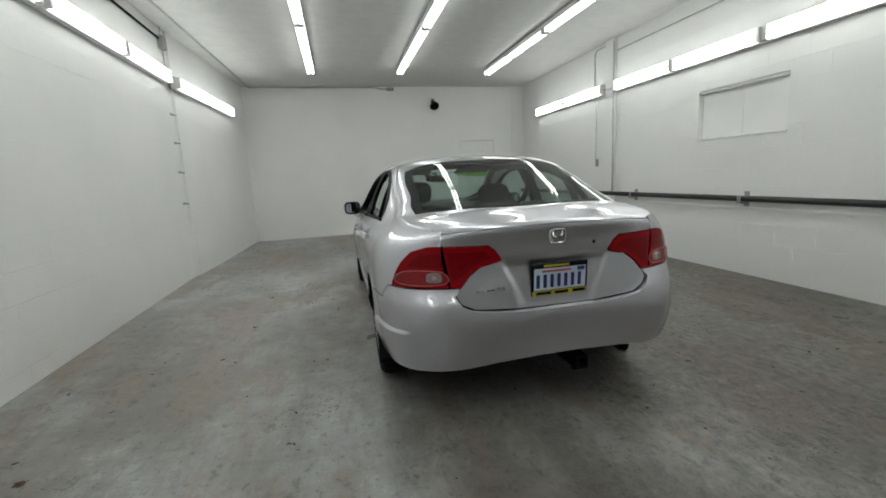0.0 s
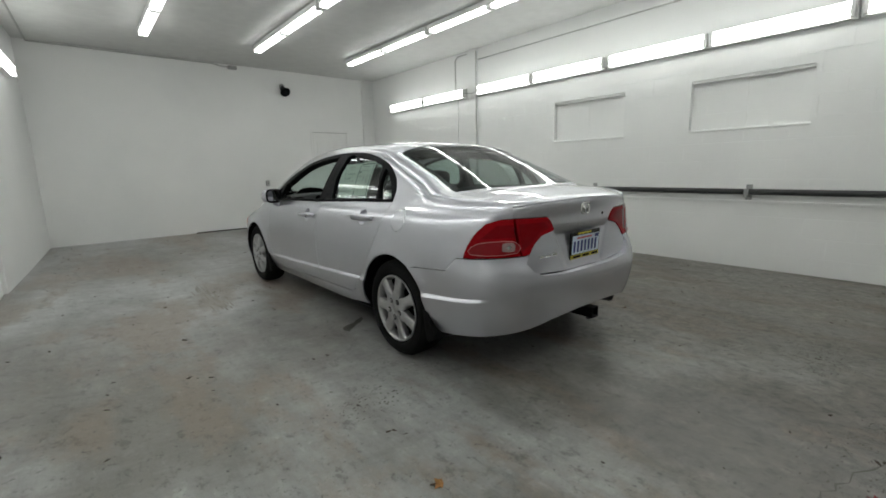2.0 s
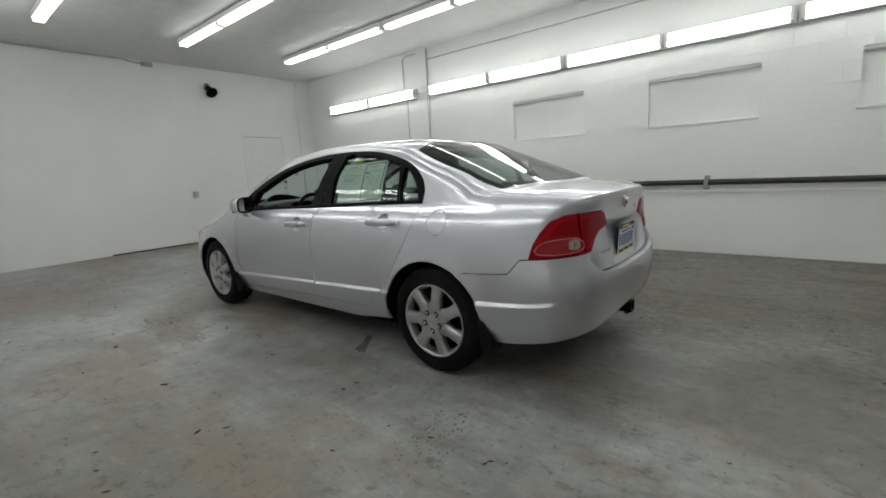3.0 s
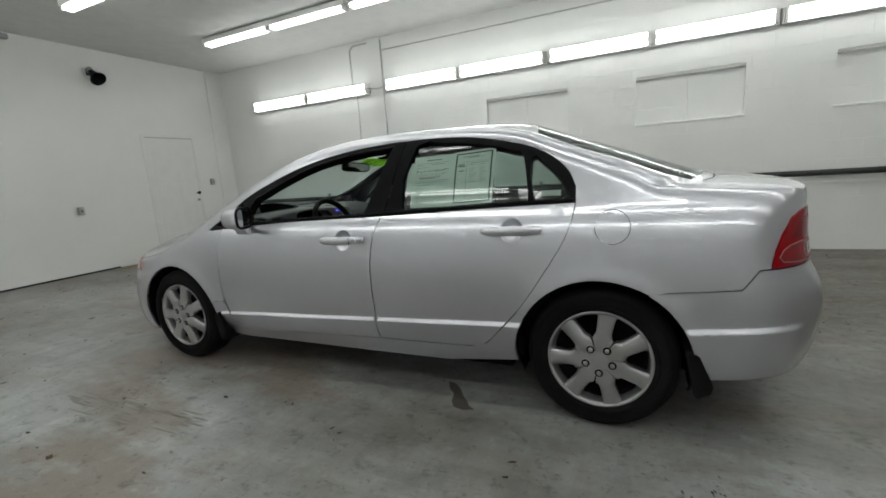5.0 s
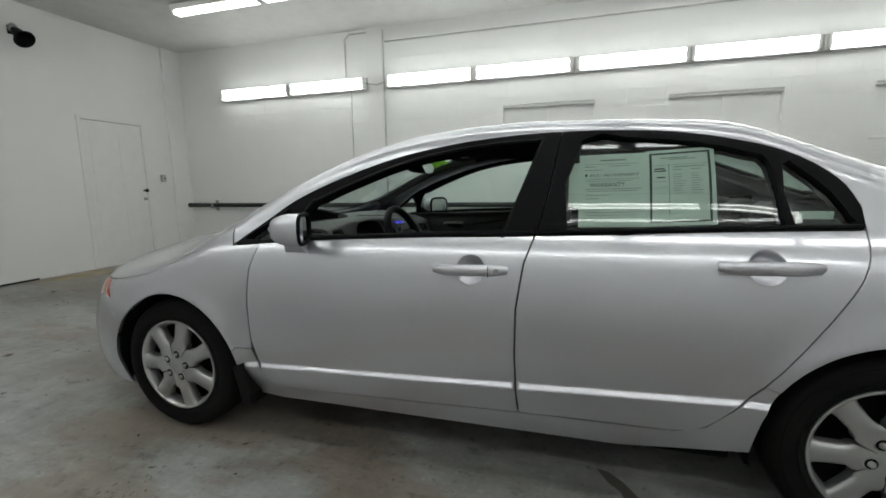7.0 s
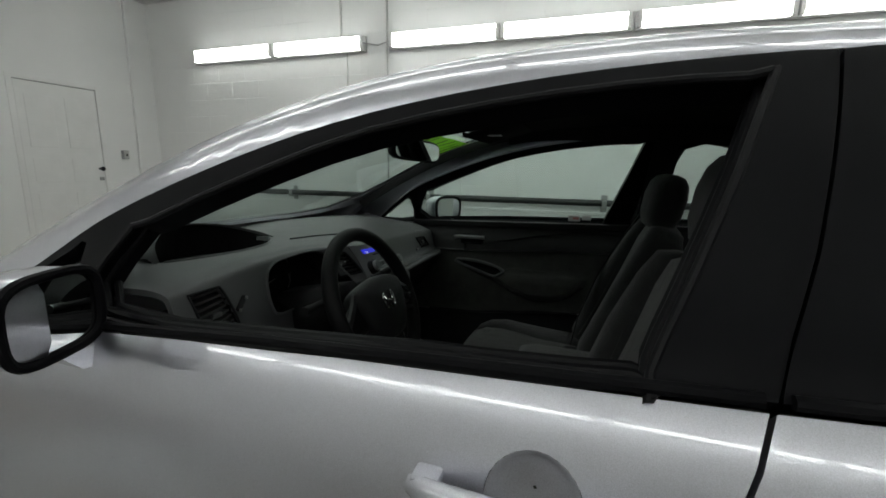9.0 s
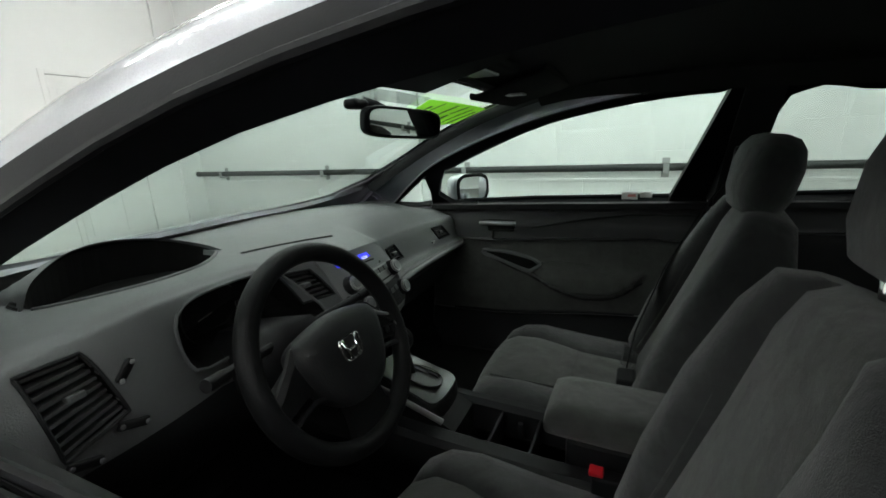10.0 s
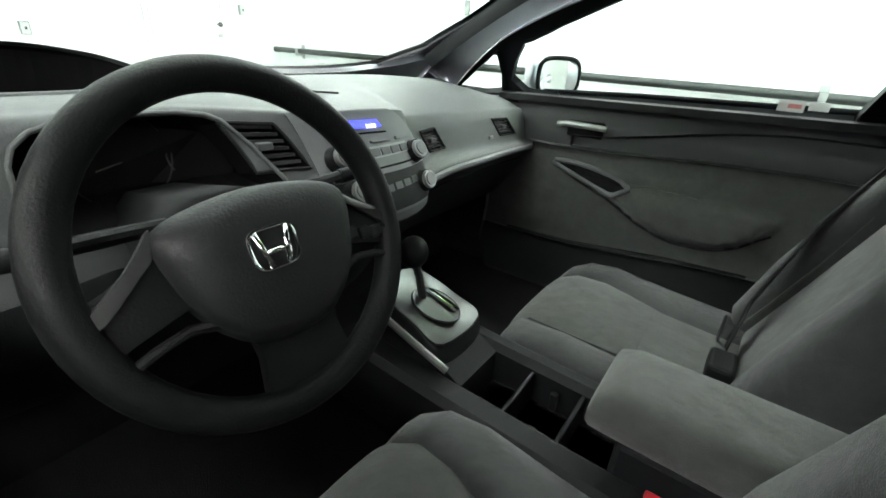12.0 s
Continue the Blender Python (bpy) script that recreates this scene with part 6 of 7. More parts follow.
def build_steering(car):
    w = new("steering_wheel")
    w.parent = car
    m = pose(-0.368, 0.361, 0.861) @ pose(0, 0, 0, 90 - 24, 0, 0)   # local z to the driver, y up the wheel
    R = 0.170
    ring = [(R * math.cos(g), R * math.sin(g), 0.0) for g in np.linspace(0, math.tau, 65)[:-1]]
    bm = tube(ring, 0.0172, 16, closed=True, flat=(1, 1.08))
    bm.transform(m)
    part("rim", bm, LEATHER, w, "black moulded rim", True, 80)
    # hub pad
    rings = []
    out = rounded([(-0.102, 0.040), (-0.07, 0.058), (0.0, 0.067), (0.07, 0.058), (0.102, 0.040), (0.100, 0.005), (0.082, -0.045), (0.045, -0.083), (0.0, -0.092), (-0.045, -0.083), (-0.082, -0.045), (-0.100, 0.005)], 3)
    for z, k in ((-0.03, 0.9), (0.0, 1.0), (0.016, 0.98), (0.028, 0.9), (0.036, 0.72), (0.040, 0.4), (0.041, 0.05)):
        rings.append([Vector((x * k, (y + 0.012) * k - 0.022, z)) for x, y in out])
    bm = loft(rings)
    bm.transform(m)
    part("hub_pad", bm, PAD, w, "dark airbag pad", True, 60)
    for sx in (-1, 1):
        rings = [[Vector((sx * x, y + a, z + b)) for a, b in ((-h, -0.010), (h, -0.010), (h * 0.9, 0.004), (-h * 0.9, 0.004))] for x, y, h, z in ((0.08, 0.0, 0.036, 0.004), (0.11, -0.012, 0.030, 0.006), (0.14, -0.024, 0.026, 0.002), (0.166, -0.034, 0.028, -0.002))]
        bm = loft(rings)
        bm.transform(m)
        part("spoke", bm, LEATHER, w, "", True, 50)
        face = rounded([(0.098, 0.040), (0.108, 0.030), (0.126, 0.012), (0.148, -0.004), (0.160, -0.014), (0.157, -0.024), (0.140, -0.014), (0.116, 0.006), (0.102, 0.018)], 2)
        bm = loft([[Vector((sx * x, y, z)) for x, y in face] for z in (0.004, 0.012)])
        bm.transform(m)
        part("spoke_trim", bm, SILVER_DULL if sx < 0 else LEATHER, w, "dull silver spoke trim" if sx < 0 else "", True, 50)
        bm = tube([(sx * 0.150, -0.066, 0.004), (sx * 0.128, -0.058, 0.008), (sx * 0.098, -0.052, 0.010), (sx * 0.070, -0.060, 0.010)], 0.005, 8)
        bm.transform(m)
        part("lower_trim", bm, DASH_DARK, w, "", True)
    rings = [[Vector((a, y, z + b)) for a, b in ((-h, -0.010), (h, -0.010), (h, 0.004), (-h, 0.004))] for y, h, z in ((-0.07, 0.05, 0.004), (-0.11, 0.046, 0.002), (-0.166, 0.055, -0.002))]
    bm = loft(rings)
    bm.transform(m)
    part("lower_spoke", bm, LEATHER, w, "", True, 50)
    bm = tube([(0.092, 0.026, 0.016), (0.112, 0.012, 0.014), (0.148, -0.006, 0.008)], 0.004, 8)
    bm.transform(m)
    part("spoke_edge", bm, SILVER_TRIM, w, "", True)
    # cruise buttons on the right spoke
    for k in range(3):
        bm = box(0.092 + 0.019 * k, 0.108 + 0.019 * k, -0.032 - 0.004 * k, -0.016 - 0.004 * k, 0.006, 0.015, 0.003)
        bm.transform(m)
        part("spoke_button", bm, DASH_DARK, w)
    bm = tube([(0.152, -0.022, 0.010), (0.157, -0.034, 0.010), (0.150, -0.054, 0.010)], 0.003, 8)
    bm.transform(m)
    part("button_trim", bm, CHROME, w, "", True)
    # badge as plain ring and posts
    b = new("badge")
    b.parent = w
    sq = [(0.030 * math.copysign(abs(math.cos(g)) ** 0.45, math.cos(g)) * (1 - 0.12 * (math.sin(g) < 0) * abs(math.sin(g))), 0.004 + 0.024 * math.copysign(abs(math.sin(g)) ** 0.45, math.sin(g)), 0.0405) for g in np.linspace(0, math.tau, 33)[:-1]]
    for name, bm in (("ring", tube(sq, 0.0024, 8, closed=True)), ("post", tube([(-0.021, 0.026, 0.0415), (-0.011, -0.018, 0.0415)], 0.0042, 8)),
                     ("post", tube([(0.021, 0.026, 0.0415), (0.011, -0.018, 0.0415)], 0.0042, 8)), ("bar", tube([(-0.014, 0.0, 0.0415), (0.014, 0.0, 0.0415)], 0.0036, 8))):
        bm.transform(m @ Matrix.Translation((-0.014, -0.009, 0.009)) @ Matrix.Scale(0.8, 4))
        part(name, bm, CHROME, b, "bright chrome", True)


def slab(rings_spec, mat, name, parent, label="", power=0.5):
    """A soft cushion: rings of (centre, half width vector, half depth vector)."""
    rings = []
    for c, a, b in rings_spec:
        c, a, b = Vector(c), Vector(a), Vector(b)
        rings.append([c + a * math.copysign(abs(math.cos(g)) ** power, math.cos(g)) + b * math.copysign(abs(math.sin(g)) ** power, math.sin(g)) for g in np.linspace(0, math.tau, 33)[:-1]])
    return part(name, loft(rings), mat, parent, label, True, 70)


def build_seat(car, x0):
    s = new("front_seat")
    s.parent = car
    lean = 0.30 if x0 < 0 else 0.37
    # cushion: middle and bolsters, running from front to back
    rows = ((0.338, 0.425, 0.018), (0.330, 0.430, 0.042), (0.312, 0.436, 0.060), (0.27, 0.443, 0.069), (0.20, 0.445, 0.070), (0.05, 0.430, 0.07), (-0.15, 0.415, 0.07))
    slab([((x0, y, z), (0.175 - 0.03 * smooth01((y - 0.26) / 0.08), 0, 0), (0, 0, h)) for y, z, h in rows], CLOTH, "cushion", s, "grey cloth cushion", 0.6)
    for sx in (-1, 1):
        # the right-hand dark bolster spreads over the cushion towards the back
        hw = lambda y: 0.052 + (0.040 * smooth01((0.27 - y) / 0.22) if sx > 0 else 0.008)
        slab([((x0 + sx * (0.255 - hw(y) - 0.035 * smooth01((y - 0.25) / 0.09)), y - 0.008, z - 0.006 + 0.012 * smooth01((0.32 - y) / 0.2)), (hw(y), 0, 0), (0, 0, h + 0.004)) for y, z, h in rows], CLOTH_DARK, "cushion_bolster", s, "", 0.72)
    part("cushion_seam", tube([(x0 + x, 0.058 + 0.3 * x * x, 0.4995 - 0.1 * x * x) for x in np.linspace(-0.14, 0.09, 9)], 0.0022, 6), CLOTH_DARK, s, "", True)
    # backrest
    def bp(t, off=0.0):
        z = 0.46 + 0.545 * t
        y = -0.17 - lean * (z - 0.46) - 0.015 * math.sin(t * math.pi)
        return y + off, z
    spec = []
    for t, hw, hd in ((0.0, 0.15, 0.05), (0.06, 0.165, 0.075), (0.3, 0.168, 0.075), (0.6, 0.165, 0.07), (0.85, 0.155, 0.062), (0.96, 0.135, 0.05), (1.0, 0.10, 0.02)):
        y, z = bp(t)
        spec.append(((x0, y, z), (hw, 0, 0), (0, -hd * 0.95, -hd * 0.28)))
    slab(spec, CLOTH, "backrest", s, "grey cloth backrest", 0.6)
    for sx in (-1, 1):
        spec = []
        for t, dx, hw, hd in ((0.0, 0.185, 0.05, 0.06), (0.06, 0.195, 0.06, 0.085), (0.3, 0.20, 0.063, 0.098), (0.6, 0.195, 0.06, 0.092), (0.85, 0.17, 0.055, 0.068), (0.97, 0.135, 0.045, 0.05), (1.0, 0.11, 0.02, 0.02)):
            y, z = bp(t)
            spec.append(((x0 + sx * dx, y + 0.018, z + 0.003), (hw, 0, 0), (0, -hd * 0.95, -hd * 0.28)))
        slab(spec, CLOTH_DARK, "back_bolster", s, "", 0.75)
    for sx in (-1, 1):
        line = []
        for t in np.linspace(0.06, 0.93, 12):
            y, z = bp(t)
            line.append((x0 + sx * (0.146 - 0.02 * smooth01((t - 0.6) / 0.4)), y + 0.070 - 0.016 * smooth01((t - 0.6) / 0.4), z + 0.022))
        part("piping", tube(line, 0.0045, 6), CLOTH, s, "", True)
        if sx < 0:
            part("piping", tube([(x0 - 0.148, y, 0.508 - 0.012 * (0.3 - y)) for y in np.linspace(0.28, -0.05, 8)], 0.0035, 6), CLOTH_DARK, s, "", True)
    # headrest
    spec = []
    for dz, hw, hd in ((-0.088, 0.070, 0.02), (-0.078, 0.098, 0.040), (-0.04, 0.115, 0.050), (0.02, 0.12, 0.052), (0.06, 0.108, 0.046), (0.082, 0.08, 0.034), (0.09, 0.045, 0.015)):
        spec.append(((x0 if x0 < 0 else x0 - 0.01, (-0.360 if x0 < 0 else -0.350) - 0.18 * dz, (1.122 if x0 < 0 else 1.078) + dz), (hw * (1.04 if x0 < 0 else 1.22), 0, 0), (0, hd * 1.12, 0.15 * hd)))
    slab(spec, CLOTH_DARK, "headrest", s, "dark cloth headrest", 0.72)
    for sx in (-1, 1):
        part("headrest_post", cyl((x0 + sx * 0.06, -0.345, 0.96), (x0 + sx * 0.06, -0.340, 1.05), 0.006, 10), CHROME, s, "", True)
    part("seat_base", box(x0 - 0.20, x0 + 0.20, -0.20, 0.27, 0.27, 0.40, 0.02), DASH_DARK, s)
    return s


def build_cabin(car):
    # floor, tunnel, bulkheads
    bm = box(-0.78, 0.78, -1.0, 0.95, 0.262, 0.285)
    box(-0.11, 0.09, -0.6, 0.95, 0.28, 0.42, 0.02, bm=bm)
    part("carpet", bm, CARPET, car, "black carpet")
    for sx in (-1, 1):
        part("kick_panel", box(*sorted((sx * 0.775, sx * 0.79)), 0.66, 0.95, 0.27, 0.90), DASH_DARK, car)
        part("sill_lining", box(*sorted((sx * 0.765, sx * 0.785)), -1.0, 0.95, 0.265, 0.36), CARPET, car)
    part("bulkhead", box(-0.70, 0.70, 0.90, 0.93, 0.27, 0.80), CARPET, car)
    part("rear_bulkhead", box(-0.62, 0.62, -1.30, -1.27, 0.30, 0.95), CARPET, car)
    # console
    c = new("console")
    c.parent = car
    for x0, x1 in ((-0.135, -0.078), (0.057, 0.098)):
        part("rail", loft([[Vector((x, y, z)) for x, z in ((x0, 0.36), (x1, 0.36), (x1, zt - 0.006), (x1 - 0.008, zt), (x0 + 0.012, zt), (x0, zt - 0.014))] for y, zt in ((0.55, 0.52), (0.30, 0.508), (0.05, 0.50), (-0.30, 0.50))]), DASH_DARK, c, "", True, 30)
    part("cup_tray", box(-0.075, 0.055, -0.02, 0.28, 0.38, 0.42, 0.005), DARK, c)
    for y in (0.20, 0.10, 0.01):
        part("divider", box(-0.075, 0.055, y - 0.004, y + 0.004, 0.42, 0.49, 0.003), DASH_DARK, c)
    for sx in (-1, 1):
        part("cup_grip", box(-0.012 + sx * 0.05 - 0.006, -0.012 + sx * 0.05 + 0.006, 0.14, 0.155, 0.44, 0.48, 0.004), DASH_DARK, c)
    part("front_bin", loft([[Vector((x, y, z)) for x, y, z in ((-0.075, 0.285, 0.495), (0.055, 0.285, 0.495), (0.055, 0.285, 0.38), (-0.075, 0.285, 0.38))], [Vector((x, y, z)) for x, y, z in ((-0.075, 0.33, 0.52), (0.055, 0.33, 0.52), (0.055, 0.33, 0.38), (-0.075, 0.33, 0.38))]]), DASH_DARK, c)
    # shifter housing and plate
    base = rounded([(-0.075, 0.33), (0.060, 0.33), (0.075, 0.40), (0.060, 0.52), (-0.060, 0.52), (-0.080, 0.40)], 4)
    part("shift_housing", loft([[Vector((x * k - 0.01 * (1 - k), 0.42 + (y - 0.42) * k, z + (y - 0.42) * 0.25)) for x, y in base] for z, k in ((0.40, 1.05), (0.54, 1.0), (0.572, 0.97), (0.58, 0.92))]), DASH_DARK, c, "", True, 50)
    part("shift_plate", loft([[Vector((x * k - 0.0, 0.415 + (y - 0.42) * k, z + (y - 0.42) * 0.25)) for x, y in base] for z, k in ((0.579, 0.90), (0.584, 0.90), (0.586, 0.86))]), node_mat("satin_plate", (0.085, 0.085, 0.085), 0.3, 0.9), c, "satin silver shift surround", True, 30)
    oval = [Vector((-0.002 + 0.040 * math.cos(g), 0.40 + 0.052 * math.sin(g), 0.5875 + 0.052 * math.sin(g) * 0.25)) for g in np.linspace(0, math.tau, 33)[:-1]]
    part("gate_ring", tube(oval, 0.0022, 8, closed=True), SILVER_DULL, c, "", True)
    bm = bmesh.new()
    bm.faces.new([bm.verts.new(p + Vector((0, 0, 0.0005))) for p in oval])
    part("gate", bm, node_mat("gate_grey", (0.085, 0.085, 0.085), 0.3, 0.8), c)
    part("gate_slot", loft([[Vector((0.006, 0.362, 0.5805 + a)), Vector((0.014, 0.360, 0.580 + a)), Vector((0.019, 0.375, 0.584 + a)), Vector((0.017, 0.435, 0.599 + a)), Vector((0.008, 0.437, 0.5995 + a))] for a in (0.0, 0.002)]), CHROME, c, "chrome shift indicator")
    part("gate_groove", tube([(0.022, 0.362, 0.5805), (0.025, 0.39, 0.5875), (0.021, 0.435, 0.599)], 0.0028, 8), DARK, c)
    part("side_trim", tube([(-0.083, 0.50, 0.585), (-0.092, 0.44, 0.575), (-0.093, 0.36, 0.55), (-0.085, 0.31, 0.525)], 0.0095, 10, flat=(0.6, 1.0)), SILVER_TRIM, c, "silver side trim", True)
    lever = new("shift_lever")
    lever.parent = car
    part("stem", tube([(-0.005, 0.43, 0.585), (-0.012, 0.436, 0.64), (-0.022, 0.44, 0.675)], 0.0085, 10), SILVER_DULL, lever, "", True)
    part("knob", merge(None, ball((-0.025, 0.442, 0.697), 0.029, (1.0, 1.0, 1.1), 18)), LEATHER, lever, "black knob", True)
    # armrest
    a = slab([((-0.010, y, z), (0.078, 0, 0), (0, 0, h)) for y, z, h in ((0.066, 0.585, 0.02), (0.060, 0.588, 0.035), (0.03, 0.592, 0.043), (-0.10, 0.590, 0.045), (-0.30, 0.585, 0.045), (-0.33, 0.583, 0.03))], CLOTH, "armrest", car, "grey cloth centre armrest", 0.5)
    part("armrest_box", box(-0.085, 0.062, -0.34, 0.02, 0.38, 0.56, 0.01), DASH_DARK, car)
    build_seat(car, -0.37)
    build_seat(car, 0.34)
    # buckles and belts
    b = new("belt_buckle")
    b.parent = car
    part("stalk", box(-0.143, -0.107, -0.10, -0.04, 0.40, 0.53, 0.006), DASH_DARK, b)
    part("button", box(-0.138, -0.112, -0.062, -0.034, 0.527, 0.538, 0.003), RED_PLASTIC, b, "red release button")
    for sx, x0 in ((-1, -0.37), (1, 0.36)):
        b = new("seat_belt")
        b.parent = car
        xo = sx * 0.66
        path = ((0.66, -0.36, 1.08), (0.605, -0.262, 0.93), (0.52, -0.172, 0.77), (0.405, -0.105, 0.610), (0.315, -0.088, 0.534), (0.36, -0.072, 0.520), (0.48, -0.078, 0.522), (0.60, -0.13, 0.44)) if sx > 0 else ((0.66, -0.38, 1.08), (0.655, -0.385, 0.85), (0.650, -0.36, 0.60), (0.64, -0.30, 0.42))
        rings = [[Vector((sx * x, y, z)) + Vector((sx * a, b, c)) for a, b, c in ((-0.024, -0.002, 0.010), (0.024, -0.002, -0.010), (0.024, 0.002, -0.009), (-0.024, 0.002, 0.011))] for x, y, z in path]
        part("webbing", loft(rings), DASH_DARK, b, "dark grey webbing", True, 50)
        part("anchor", box(*sorted((xo - 0.02, xo + 0.02)), -0.38, -0.34, 1.05, 1.13, 0.008), DASH_DARK, b)
    part("belt_tongue", box(0.228, 0.308, -0.112, -0.064, 0.498, 0.538, 0.008), DASH_DARK, car, "black belt tongue")
    # rear bench, headrests and shelf
    r = new("rear_seat")
    r.parent = car
    slab([((0, y, z), (0.62, 0, 0), (0, 0, h)) for y, z, h in ((-0.50, 0.42, 0.05), (-0.53, 0.44, 0.09), (-0.75, 0.43, 0.1), (-0.95, 0.42, 0.1))], CLOTH_DARK, "cushion", r, "", 0.5)
    slab([((0, y, z), (hw, 0, 0), (0, -hd, -0.3 * hd)) for y, z, hw, hd in ((-0.93, 0.45, 0.60, 0.05), (-0.95, 0.50, 0.62, 0.09), (-1.05, 0.75, 0.60, 0.09), (-1.13, 0.90, 0.56, 0.07), (-1.15, 0.94, 0.52, 0.03))], CLOTH_DARK, "backrest", r, "", 0.5)
    for x in (-0.33, 0.0, 0.33):
        slab([((x, -1.17 - 0.15 * dz, 0.99 + dz), (hw, 0, 0), (0, hd, 0)) for dz, hw, hd in ((-0.06, 0.09, 0.03), (-0.04, 0.115, 0.045), (0.03, 0.115, 0.045), (0.055, 0.09, 0.03))], CLOTH_DARK, "headrest", r, "", 0.65)
    bm = loft([[Vector((x, y, z)) for x, z in ((-w, 0.93), (w, 0.93), (w, 0.955), (-w, 0.955))] for y, w in ((-1.20, 0.60), (-1.70, 0.54))])
    part("parcel_shelf", bm, HEADLINER, car)
    part("brake_light", box(-0.12, 0.12, -1.62, -1.56, 0.955, 0.99, 0.01), DASH_DARK, car)
    # headliner: the roof's underside
    def lining(x, y):
        return Vector((x, y, top_raw(x, y) - 0.035))
    skin("headliner", [[(-0.50, 0.27), (0.50, 0.27), (0.57, 0.0), (0.575, -0.6), (0.545, -0.98), (-0.545, -0.98), (-0.575, -0.6), (-0.57, 0.0)]], lining, HEADLINER, car, "dark headliner", step=0.06, gap=0, rim=0)
    for sx in (-1, 1):
        # pillar and rail trims inside
        a_line = [(y, edge_cached(y)) for y in np.linspace(1.0, 0.2, 14)]
        rings = []
        for y, e in a_line:
            z = top_raw(e, y)
            xi = e - 0.07
            rings.append([Vector((sx * x, y + dy, top_raw(x, y) - dz)) for x, dy, dz in ((e - 0.012, 0.0, 0.022), ((e + xi) / 2, 0.0, 0.013), (xi, 0.0, 0.014), (xi + 0.006, -0.006, 0.026), ((e + xi) / 2, -0.015, 0.038), (e - 0.014, -0.008, 0.030))])
        part("pillar_trim", loft(rings), DASH, car, "grey windscreen pillar trim", True, 40)
        rings = []
        for y in np.linspace(0.22, -1.2, 20):
            e = edge_cached(y)
            z = top_raw(e, y)
            k = 0.35 + 0.65 * smooth01((0.22 - y) / 0.5)
            rings.append([Vector((sx * (e - 0.014), y, z - 0.03)), Vector((sx * (e - 0.08), y, top_raw(e - 0.08, y) - 0.02)), Vector((sx * (e - 0.09), y, top_raw(e - 0.09, y) - 0.025 - 0.025 * k)), Vector((sx * (e - 0.03), y, z - 0.035 - 0.047 * k)), Vector((sx * (e - 0.004), y, z - 0.033 - 0.042 * k))])
        part("roof_rail_trim", loft(rings), HEADLINER, car, "", True, 40)
        rings = [[Vector((sx * (width(y, z) - d), y + dy, z)) for d, dy in ((0.03, 0.03), (0.075, 0.035), (0.085, 0.0), (0.075, -0.06), (0.03, -0.06))] for y, z in ((-0.33, 0.42), (-0.335, 0.70), (-0.345, 0.97), (-0.36, 1.15), (-0.375, 1.31))]
        part("b_pillar_trim", loft(rings), DASH_DARK, car, "", True, 40)
        rings = [[Vector((sx * (width(y, z) - d), y + dy, z)) for d, dy in ((0.03, 0.0), (0.07, -0.01), (0.085, -0.2), (0.03, -0.2))] for y, z in ((-1.26, 0.95), (-1.26, 1.0), (-1.25, 1.04))]
        part("c_pillar_trim", loft(rings), HEADLINER, car, "", True, 40)


SWOOP = curve([(-0.30, 0.69), (-0.16, 0.67), (-0.10, 0.635), (-0.05, 0.592), (0.02, 0.567), (0.09, 0.563), (0.19, 0.588), (0.29, 0.640), (0.39, 0.678), (0.48, 0.716), (0.75, 0.74)])


